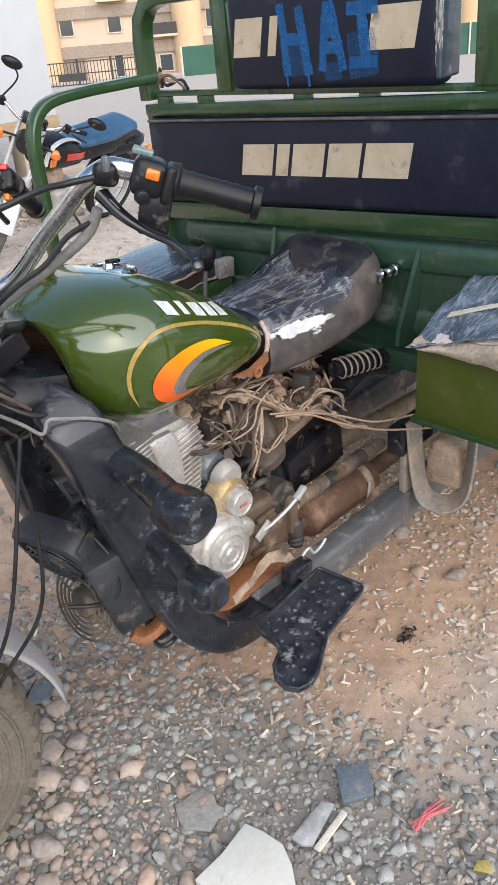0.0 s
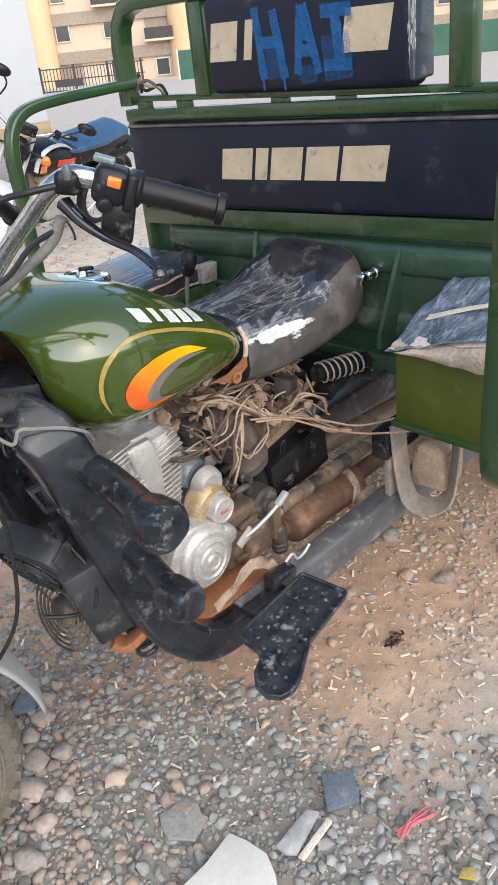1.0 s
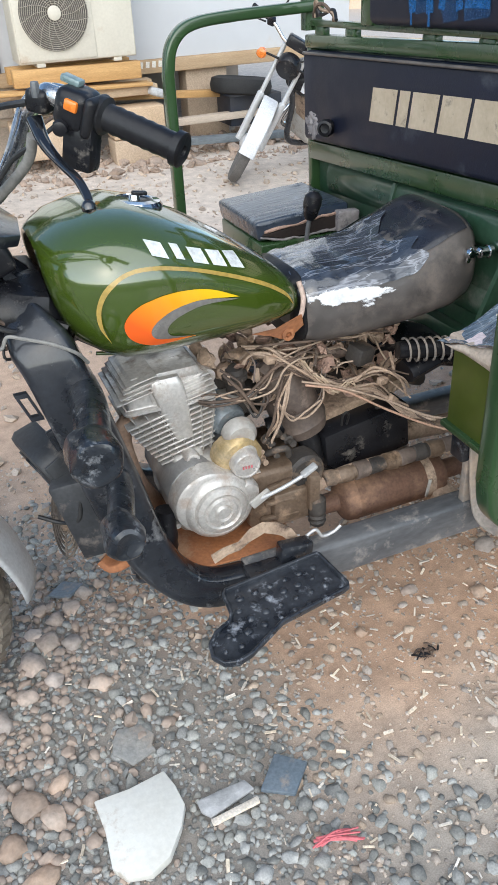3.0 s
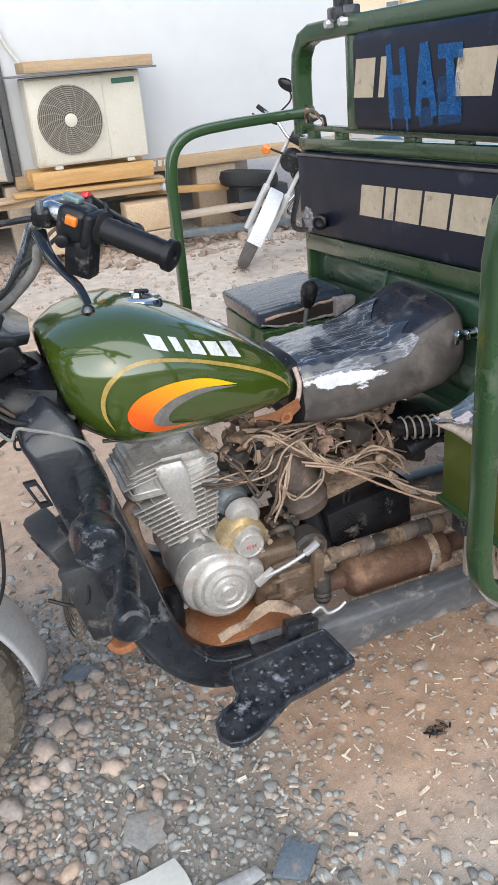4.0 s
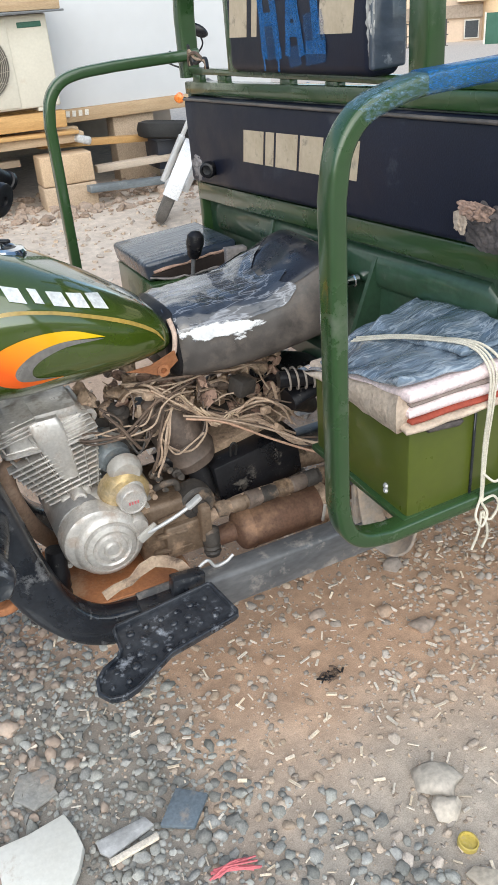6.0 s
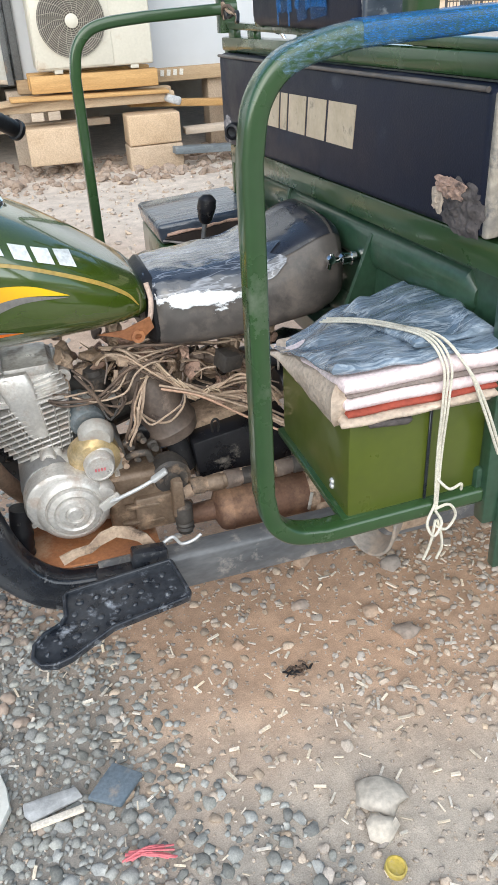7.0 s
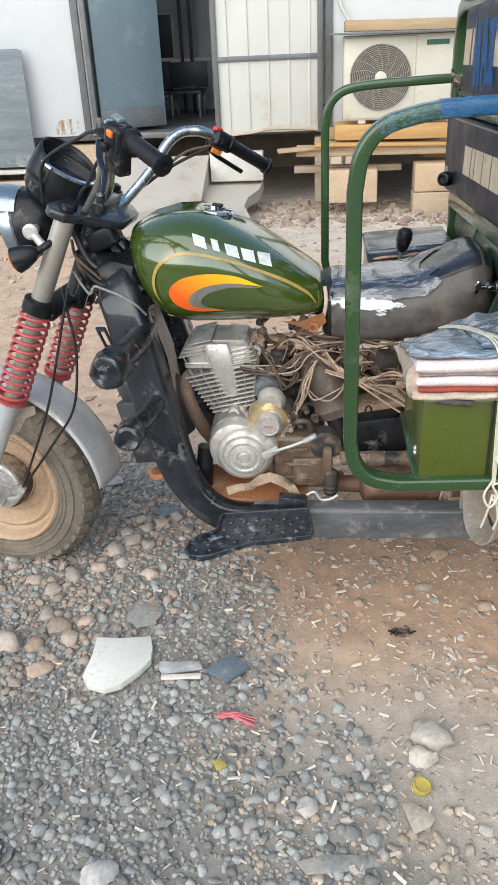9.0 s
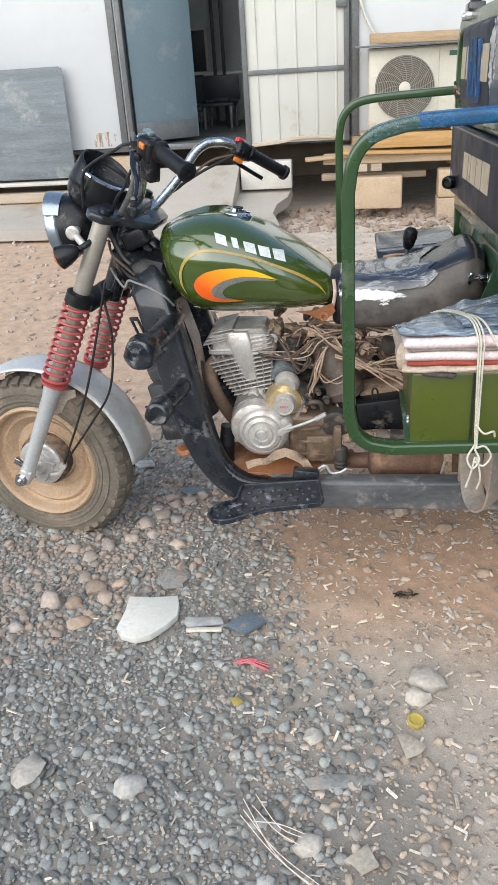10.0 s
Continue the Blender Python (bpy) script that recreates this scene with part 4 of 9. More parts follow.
part("pale_cord", tube([(-1.06, -0.13, 0.985), (-1.035, -0.165, 0.965), (-1.01, -0.18, 0.94), (-0.995, -0.182, 0.96), (-0.97, -0.19, 0.955), (-0.925, -0.202, 0.94), (-0.885, -0.205, 0.915), (-0.865, -0.19, 0.885)], 0.0035, 7), "grey_hose", trike, "pale cord tied round the frame's neck")
part("slot_bracket", plate([(-0.016, -0.04), (0.016, -0.04), (0.016, 0.04), (-0.016, 0.04), (-0.016, -0.028), (-0.010, -0.028), (-0.010, 0.028), (0.010, 0.028), (0.010, -0.028), (-0.016, -0.028)], -0.006, 0.006, lambda a, b, c: (-0.984 + 0.75 * a - 0.27 * b, -0.18 + c, 0.818 + 0.75 * b)), "black_paint", trike, "slotted black bracket")

# --- foot plate
FZ = 0.352
foot = [(-0.452, -0.295), (-0.447, -0.30), (-0.432, -0.405), (-0.436, -0.414), (-0.45, -0.418), (-0.60, -0.44), (-0.69, -0.488), (-0.72, -0.495), (-0.747, -0.486), (-0.762, -0.462), (-0.757, -0.432),
        (-0.735, -0.408), (-0.70, -0.393), (-0.688, -0.375), (-0.684, -0.318), (-0.676, -0.308)]
ftilt = lambda a, b, c: (a, b, c + FZ - 0.045 * (-0.45 - a) * 1.0 + 0.05 * (b + 0.35))
footplate = part("foot_plate", plate(foot, -0.008, 0.0, ftilt), "foot_rubber", trike, "black ribbed rubber foot plate", sharp=30)
part("rim", sweep([Vector(ftilt(a, b, 0.003)) for a, b in foot + foot[:1]], rrect(0.008, 0.014, 0.003), cap=False), "foot_rubber", footplate)
sp = [(-0.475 - i * 0.036 - (j % 2) * 0.016, -0.325 - j * 0.03 - i * 0.003) for i in range(6) for j in range(4)] + [(-0.715, -0.425), (-0.735, -0.458), (-0.70, -0.458), (-0.675, -0.43), (-0.69, -0.40)]
for x, y in sp:
    r = rnd.uniform(0.007, 0.0105)
    part("stud", roughen(lathe(ftilt(x, y, -0.001), ftilt(x, y, 0.02), [(0, r), (0.003, r * 0.9), (0.0048, r * 0.6), (0.0054, r * 0.3), (0.0054, 0)], 10), 0.0025, 60), "foot_rubber", footplate, sharp=70)
part("foot_bracket", box((-0.55, -0.275, 0.335), (0.12, 0.06, 0.02), None, 0.005), "black_paint", trike)
part("foot_bracket", box((-0.49, -0.262, 0.355), (0.08, 0.035, 0.055), (0, 6, 0), 0.006), "black_paint", trike)

# --- engine
engine = part("engine", box((-0.60, 0.0, 0.46), (0.22, 0.24, 0.19), None, 0.03, 3), "alloy", trike, "dusty single-cylinder aluminium engine")
A0, A1 = Vector((-0.655, -0.012, 0.53)), Vector((-0.700, -0.012, 0.742))
AX = (A1 - A0).normalized()
lean = math.degrees(math.atan2(AX.x, AX.z))


def barrel_ring(s_, x, w, d, y=0.0, n=3, count=24):
    return [tuple(A0 + AX * s_ + Vector((a, b, 0))) for a, b in sellipse(x, y, w, d, n, count)]


part("cylinder", loft([barrel_ring(*r) for r in ((-0.03, 0, 0.064, 0.075), (0.025, 0, 0.06, 0.068), (0.032, 0, 0.044, 0.05), (0.165, 0, 0.07, 0.056))]), "alloy", engine)
for k in range(10):
    t = 0.036 + k * 0.0138
    part("fin", box(A0 + AX * t + Vector((-0.0005 * k, 0, 0)), (0.130 + 0.0085 * k, 0.140 + 0.0035 * k, 0.0048), (0, lean, 0), 0.001, 1), "alloy_clean", engine)
for k in range(7):
    u = -1 + 2 * k / 6
    part("fin_web", loft([barrel_ring(s_, u * x, 0.0022, 0.016, -y, 4, 8) for s_, x, y in ((0.034, 0.054, 0.054), (0.165, 0.094, 0.070))]), "alloy", engine)
part("chain_tunnel", loft([barrel_ring(s_, 0.004, w, 0.020, -y, 7, 20) for s_, w, y in ((0.075, 0.012, 0.052), (0.083, 0.022, 0.056), (0.16, 0.032, 0.066), (0.225, 0.036, 0.068), (0.24, 0.032, 0.060))]), "alloy_clean", engine)
head = part("cylinder_head", loft([barrel_ring(s_, x, w, d, y, 14, 40) for s_, x, w, d, y in
            ((0.168, 0, 0.100, 0.084, 0.004), (0.170, 0, 0.105, 0.088, 0.004), (0.177, 0, 0.105, 0.088, 0.004), (0.179, 0, 0.092, 0.080, 0.004), (0.232, 0.004, 0.090, 0.078, 0.004),
             (0.235, 0.006, 0.084, 0.072, 0.004), (0.246, 0.012, 0.074, 0.064, 0.004))]), "alloy_clean", engine, "cast aluminium cylinder head")
for k in range(4):
    part("head_fin", box(A0 + AX * (0.187 + 0.0125 * k) + Vector((0.068, 0.0, 0)), (0.076 - 0.004 * k, 0.174 - 0.004 * k, 0.004), (0, lean, 0), 0.001, 1), "alloy_clean", head)
for k in range(4):
    part("head_fin", box(A0 + AX * (0.213 + 0.0105 * k) + Vector((-0.058 + 0.005 * k, 0.0, 0)), (0.104 - 0.012 * k, 0.172 - 0.004 * k, 0.004), (0, lean, 0), 0.001, 1), "alloy_clean", head)
# raised ribs that frame the recesses on the head's near face
window = [(-0.096, 0.182), (-0.099, 0.200), (-0.086, 0.210), (-0.038, 0.212), (-0.036, 0.182), (-0.096, 0.182)]
for (x0, s0), (x1, s1) in zip(window, window[1:]):
    part("head_ridge", tube([A0 + AX * s0 + Vector((x0, -0.0765, 0)), A0 + AX * s1 + Vector((x1, -0.0765, 0))], 0.0018, 6, 1), "alloy_clean", head)
for k in range(5):
    part("head_rib", box(A0 + AX * 0.228 + Vector((-0.028 + k * 0.018, 0.012, 0)), (0.0035, 0.11, 0.022), (0, lean, 0), 0.001, 1), "alloy", head)
part("mount_lug", lathe((-0.596, -0.062, 0.732), (-0.596, -0.036, 0.732), [(0, 0.007), (0, 0.0175), (0.022, 0.0175), (0.022, 0.007)], 16, hollow=True), "alloy_clean", head)
part("lug_arm", box((-0.622, -0.048, 0.722), (0.05, 0.02, 0.022), (0, -20, 0), 0.005), "alloy_clean", head)
part("timing_bolt", lathe((-0.660, -0.108, 0.560), (-0.660, -0.06, 0.560), [(0.006, 0), (0.006, 0.009), (0, 0.010), (0, 0.015), (0.006, 0.018), (0.012, 0.018), (0.048, 0.02)], 16), "alloy_clean", engine)
part("timing_web", box((-0.660, -0.075, 0.535), (0.075, 0.03, 0.07), (0, lean, 0), 0.012, 3), "alloy", engine)
# side cover with its concentric rings
CC = Vector((-0.628, -0.15, 0.463))
cov = part("side_cover", lathe(CC + Vector((0, 0.05, 0)), CC - Vector((0, 0.06, 0)), [(0, 0.083), (0.055, 0.083), (0.072, 0.08), (0.082, 0.07), (0.084, 0.064), (0.08, 0.061), (0.088, 0.057), (0.092, 0.045), (0.088, 0.041), (0.088, 0.036), (0.094, 0.032), (0.096, 0.022), (0.091, 0.019), (0.097, 0.013), (0.098, 0)], 40), "alloy_clean", engine, "round cast side cover with rings")
part("cover_ear", lathe(CC + Vector((-0.022, 0.03, 0.014)), CC + Vector((-0.022, -0.03, 0.014)), [(0, 0.081), (0.036, 0.081), (0.046, 0.077), (0.050, 0.07), (0.050, 0)], 36), "alloy_clean", cov)
part("cover_ear", lathe(CC + Vector((0.070, 0.03, 0.022)), CC + Vector((0.070, -0.035, 0.022)), [(0, 0.026), (0.05, 0.026), (0.060, 0.022), (0.064, 0)], 20), "alloy_clean", cov)
part("upper_case", roughen(lathe((-0.665, 0.06, 0.500), (-0.665, -0.130, 0.496), [(0, 0.066), (0.17, 0.066), (0.182, 0.060), (0.188, 0.045), (0.190, 0)], 32), 0.002, 22), "alloy_grey", engine, "grey round crankcase")
part("rear_case", roughen(box((-0.475, -0.05, 0.43), (0.15, 0.2, 0.15), None, 0.014, 3), 0.004, 22), "oily", engine, "oil-stained gearbox case")
part("rear_case_step", roughen(box((-0.445, -0.15, 0.40), (0.10, 0.03, 0.09), None, 0.008, 2), 0.004, 30), "oily", engine)
part("boot", lathe((-0.765, -0.15, 0.315), (-0.742, -0.135, 0.47), [(0, 0.030)] + [(0.012 + 0.011 * k, 0.034 - 0.0008 * k if k % 2 else 0.027) for k in range(9)] + [(0.115, 0.024), (0.158, 0.024)], 18), "rubber", engine, "ribbed black rubber boot")
for k in range(3):
    part("case_rib", roughen(box((-0.478, -0.158 - 0.004 * (k % 2), 0.38 + 0.045 * k), (0.10 - 0.02 * k, 0.014, 0.012), (0, 4 - 5 * k, 0), 0.004), 0.006, 34), "oily", engine)
part("clutch_drum", roughen(lathe((-0.40, -0.10, 0.475), (-0.40, -0.165, 0.472), [(0, 0.046), (0.045, 0.046), (0.05, 0.04), (0.054, 0.038), (0.054, 0.02), (0.06, 0.018), (0.06, 0)], 24), 0.002, 30), "plastic_dusty", engine, "dusty black drum beside the gearbox")
part("case_flange", roughen(box((-0.395, -0.13, 0.43), (0.025, 0.10, 0.10), None, 0.006), 0.006, 30), "oily", engine)
st = part("starter_motor", lathe((-0.557, -0.085, 0.555), (-0.557, -0.18, 0.55), [(0, 0.045), (0.04, 0.045), (0.055, 0.04), (0.06, 0.034), (0.083, 0.033), (0.087, 0.03), (0.087, 0.027), (0.085, 0.026), (0.086, 0)], 28), "alloy_clean", engine, "round starter cover")
for k in range(4):
    part("faded_mark", box((-0.567 + 0.0065 * k, -0.1722, 0.5495), (0.0038, 0.001, 0.007), None, 0), "pink_thread", st)
part("cover_collar", roughen(lathe((-0.562, -0.10, 0.555), (-0.562, -0.15, 0.552), [(0, 0.058), (0.03, 0.056), (0.042, 0.046), (0.045, 0.03)], 22), 0.004, 30), "brass", engine, "oil-yellowed cover collar")
part("starter_body", lathe((-0.56, -0.09, 0.62), (-0.59, 0.10, 0.665), [(0, 0.0), (0, 0.035), (0.012, 0.041), (0.15, 0.042), (0.16, 0.03), (0.16, 0)], 22), "starter_steel", engine, "blue-grey starter motor body")
part("starter_nose", lathe((-0.55, -0.105, 0.605), (-0.553, -0.14, 0.60), [(0, 0.04), (0.02, 0.038), (0.03, 0.03), (0.032, 0)], 22), "alloy", engine)
part("shift_lever", tube([(-0.558, -0.218, 0.492), (-0.53, -0.232, 0.508), (-0.49, -0.24, 0.526), (-0.45, -0.244, 0.545)], 0.0045), "silver", engine, "bare metal shift lever")
part("lever_foot", box((-0.55, -0.222, 0.496), (0.052, 0.008, 0.022), (0, -30, 0), 0.003), "alloy", engine)
part("lever_end", box((-0.442, -0.242, 0.55), (0.04, 0.018, 0.011), (0, -30, 0), 0.004), "silver", engine)
for x, z in ((-0.54, 0.375), (-0.41, 0.49), (-0.40, 0.37), (-0.70, 0.52), (-0.52, 0.50), (-0.72, 0.42)):
    part("case_bolt", lathe((x, -0.142, z), (x, -0.08, z), [(0, 0), (0, 0.007), (0.006, 0.009), (0.06, 0.01)], 8), "alloy_clean", engine)
part("breather_pipe", tube([(-0.49, -0.12, 0.535), (-0.47, -0.14, 0.552), (-0.448, -0.14, 0.548), (-0.44, -0.135, 0.525)], 0.008, 12), "plastic_dusty", engine)
for k, (x, z) in enumerate(((-0.51, 0.55), (-0.485, 0.565), (-0.455, 0.575), (-0.50, 0.52), (-0.43, 0.55), (-0.47, 0.53))):
    part("linkage_stud", roughen(lathe((x, -0.10, z), (x + 0.004, -0.145 - 0.006 * (k % 3), z), [(0, 0.010), (0.012, 0.011), (0.015, 0.006), (0.026, 0.0055), (0.028, 0.008), (0.033, 0.0078), (0.034, 0)], 10), 0.004, 50), ("dirtmetal", "plastic_dusty", "plastic_dusty")[k % 3], engine)
part("gear_hose", tube([(-0.46, -0.06, 0.56), (-0.41, -0.07, 0.57), (-0.37, -0.085, 0.53), (-0.355, -0.09, 0.46)], 0.026, 12), "rubber", engine, "black rubber hose")
carb = part("carburettor", roughen(lathe((-0.533, -0.055, 0.735), (-0.528, -0.055, 0.615), [(0, 0.0), (0, 0.020), (0.012, 0.022), (0.014, 0.029), (0.024, 0.029), (0.026, 0.021), (0.058, 0.022), (0.060, 0.034), (0.068, 0.034), (0.070, 0.028), (0.105, 0.024), (0.118, 0.012), (0.12, 0)], 18), 0.002, 40), "plastic_dusty", engine, "dusty carburettor")
part("float_bowl_flange", box((-0.53, -0.058, 0.672), (0.07, 0.06, 0.008), (0, 6, 12), 0.002), "alloy", carb)
part("oil_soaked_wad", roughen(lathe((-0.56, -0.07, 0.775), (-0.49, -0.085, 0.76), [(0, 0.0), (0.008, 0.012), (0.03, 0.017), (0.055, 0.012), (0.07, 0.0)], 18), 0.022, 40), "oily", engine, "oil-soaked brown rag behind the cylinder head")
part("intake_pipe", tube([(-0.60, 0, 0.69), (-0.55, 0, 0.68), (-0.47, 0.0, 0.64), (-0.42, 0.01, 0.62)], 0.028, 12), "plastic_dusty", engine)
part("exhaust_pipe", tube([(-0.745, -0.03, 0.67), (-0.78, -0.05, 0.662), (-0.80, -0.055, 0.63), (-0.792, -0.05, 0.56), (-0.76, 0.0, 0.45), (-0.70, 0.06, 0.34), (-0.6, 0.04, 0.30), (-0.45, -0.05, 0.31), (-0.35, -0.09, 0.34)], 0.021, 14), "header_pipe", trike, "heat-browned exhaust header pipe")
muf = part("muffler", lathe((-0.375, -0.105, 0.33), (0.25, -0.105, 0.33), [(0, 0.024), (0.075, 0.026), (0.082, 0.040), (0.088, 0.052), (0.096, 0.057), (0.112, 0.058), (0.116, 0.0595), (0.120, 0.058), (0.36, 0.058), (0.372, 0.052), (0.376, 0.026), (0.62, 0.024)], 36), "rust", trike, "rusty brown muffler")
part("muffler_strap", lathe((-0.065, -0.105, 0.33), (-0.03, -0.105, 0.33), [(0, 0.058), (0.0, 0.0615), (0.024, 0.0615), (0.024, 0.058)], 28, hollow=True), "dirtmetal", muf)
part("strap_clip", box((-0.068, -0.166, 0.335), (0.008, 0.006, 0.05), (0, 10, 0), 0.002), "alloy", muf)
part("pedal_bracket", roughen(plate([(-0.68, 0.392), (-0.65, 0.402), (-0.615, 0.408), (-0.585, 0.428), (-0.555, 0.440), (-0.515, 0.428), (-0.485, 0.40), (-0.468, 0.372), (-0.482, 0.358), (-0.505, 0.385), (-0.525, 0.402), (-0.555, 0.412), (-0.585, 0.398), (-0.61, 0.382), (-0.64, 0.38), (-0.672, 0.368)], -0.238, -0.233, lambda a, b, c: (a, c, b)), 0.005, 28), "dirtmetal", trike, "dusty bent pedal bracket")
part("brake_rod", tube([(-0.47, -0.245, 0.358), (-0.455, -0.247, 0.372), (-0.43, -0.25, 0.387), (-0.412, -0.25, 0.363), (-0.385, -0.25, 0.365), (-0.365, -0.25, 0.378)], 0.004), "silver", trike, "bent bare brake rod")
part("brake_switch", lathe((-0.385, -0.17, 0.335), (-0.385, -0.165, 0.42), [(0, 0.018)] + [(0.004 + 0.006 * k, 0.022 if k % 2 else 0.018) for k in range(6)] + [(0.042, 0.022), (0.07, 0.022), (0.074, 0.016), (0.08, 0.008)], 16), "plastic_dusty", trike, "dusty ribbed brake switch")
part("belly_plate", roughen(box((-0.60, -0.08, 0.335), (0.30, 0.26, 0.008), (0, 3, 0), 0.002), 0.010, 12), "rust_orange", trike, "rusty belly plate under the engine")
part("front_damper", helix((-0.80, -0.14, 0.30), (-0.835, -0.13, 0.46), 0.028, 0.028, 6, 0.006), "black_paint", trike)

# drive shaft and the mess behind the engine
part("drive_shaft", lathe((-0.40, -0.02, 0.445), (0.6, 0.0, 0.36), [(0, 0.03), (0.05, 0.036), (0.06, 0.045), (0.085, 0.045), (0.09, 0.03), (0.14, 0.03), (0.15, 0.04), (0.18, 0.04), (0.19, 0.027), (0.9, 0.027)], 18), "dirtmetal", trike, "dirt-caked drive shaft")
part("linkage", tube([(-0.38, -0.15, 0.43), (-0.28, -0.14, 0.44), (-0.12, -0.14, 0.435), (0.02, -0.15, 0.43)], 0.016, 10), "dirtmetal", trike)
for k in range(9):
    x = -0.36 + 0.042 * k
    w_ = (0.021, 0.0195, 0.022, 0.020, 0.0215, 0.0195, 0.021, 0.022, 0.020)[k]
    part("coupling", roughen(lathe((x, -0.145, 0.437), (x + 0.04, -0.145, 0.437), [(0, 0.018), (0.002, w_), (0.030 + 0.003 * (k % 3), w_), (0.034, 0.018), (0.042, 0.018)], 14), 0.004, 34), ("plastic_dusty", "oily", "filter_brown")[k % 3], trike)
filt = part("air_filter", roughen(lathe((-0.43, -0.045, 0.715), (-0.362, -0.06, 0.53), [(0, 0.0), (0, 0.040), (0.012, 0.052), (0.07, 0.060), (0.15, 0.064), (0.158, 0.067), (0.166, 0.064), (0.185, 0.058), (0.195, 0.04), (0.197, 0)], 28), 0.003, 16), "filter_brown", trike, "dusty brown air filter drum")
part("filter_lug", lathe((-0.366, -0.105, 0.512), (-0.366, -0.09, 0.512), [(0, 0.006), (0, 0.014), (0.012, 0.014), (0.012, 0.006)], 12), "alloy", filt)
part("battery_tray", roughen(box((-0.215, -0.055, 0.482), (0.24, 0.10, 0.125), (0, -6, 4), 0.006), 0.002, 20), "plastic", trike, "black battery box")
part("box_catch", tube([(-0.285, -0.10, 0.545), (-0.287, -0.108, 0.575), (-0.279, -0.112, 0.585), (-0.271, -0.108, 0.572), (-0.272, -0.10, 0.545)], 0.003, 6), "wire_black", trike)
part("tray_top", roughen(box((-0.20, 0.03, 0.555), (0.26, 0.14, 0.03), (0, -10, 6), 0.008), 0.012, 14), "dust_cake", trike)
part("regulator", box((-0.232, -0.085, 0.715), (0.05, 0.045, 0.042), (10, 8, 20), 0.004), "plastic_dusty", trike)
shock = part("rear_spring", helix((-0.135, -0.115, 0.715), (0.0, -0.145, 0.705), 0.027, 0.027, 7, 0.0028), "dusty_steel", trike, "dusty coil spring over a black damper")
part("damper", lathe((-0.15, -0.112, 0.716), (0.04, -0.154, 0.702), [(0, 0.020), (0.16, 0.020), (0.18, 0.027)], 14), "plastic", shock)
part("rear_fender", roughen(loft([[(x, y, z) for y, z in sellipse(-0.03, zc, 0.12, 0.03, 2.5, 18)] for x, zc in ((-0.13, 0.655), (-0.05, 0.68), (0.04, 0.655))]), 0.006, 12), "plastic", trike)
r2 = random.Random(21)
for k in range(150):
    c = Vector((r2.uniform(-0.60, -0.08), r2.uniform(-0.075, 0.12), 0))
    c.z = r2.uniform(0.60, 0.79) - 0.14 * (c.x + 0.6) * r2.random()
    if c.z < 0.60 and c.x > -0.42:
        c.z += 0.10
        c.y = abs(c.y) * 0.6 + 0.02
    b = bmesh.new()
    bmesh.ops.create_icosphere(b, subdivisions=2, radius=1)
    for v in b.verts:
        v.co *= 1 + 0.5 * noise.noise(v.co * 1.4 + Vector((k * 3.1, 0, 0)))
    bmesh.ops.scale(b, vec=[r2.uniform(0.007, 0.026) for _ in range(3)], verts=b.verts)
    bmesh.ops.transform(b, matrix=pose(*c, *[r2.uniform(-60, 60) for _ in range(3)]), verts=b.verts)
    part("dirt_lump", roughen(b, 0.003, 60), r2.choice(["dirtmetal", "foam", "dust_cake", "filter_brown", "dirtmetal", "foam", "dust_cake"]), trike, sharp=30)
for k in range(75):
    c = Vector((r2.uniform(-0.56, -0.10), r2.uniform(-0.12, 0.04), 0))
    c.z = 0.745 - 0.30 * (c.x + 0.45) + r2.uniform(-0.05, 0.045) if c.x > -0.45 else r2.uniform(0.66, 0.78)
    L_ = r2.uniform(0.012, 0.04)
    d_ = Vector((r2.uniform(-1, 1), r2.uniform(-0.5, 0.5), r2.uniform(-0.8, 0.4))).normalized()
    q_ = d_.orthogonal().normalized() * r2.uniform(-0.4, 0.4) * L_
    part("straw_stalk", sweep(smooth_path([c - d_ * L_, c + q_, c + d_ * L_], 3), rrect(r2.uniform(0.003, 0.010), 0.0022, 0.001, 1)), r2.choice(["dust_cake", "wire_tan", "wire_dark", "filter_brown", "wire_tan"]), trike)
part("debris_bed", roughen(loft([[(x, y, z) for y, z in sellipse(0.13, zc, 0.10, h, 2.2, 20)] for x, zc, h in ((-0.56, 0.54, 0.05), (-0.45, 0.57, 0.07), (-0.25, 0.57, 0.06), (-0.05, 0.56, 0.05), (0.03, 0.54, 0.04))]), 0.03, 14), "plastic_dusty", trike, "caked dirt and straw under the seat")
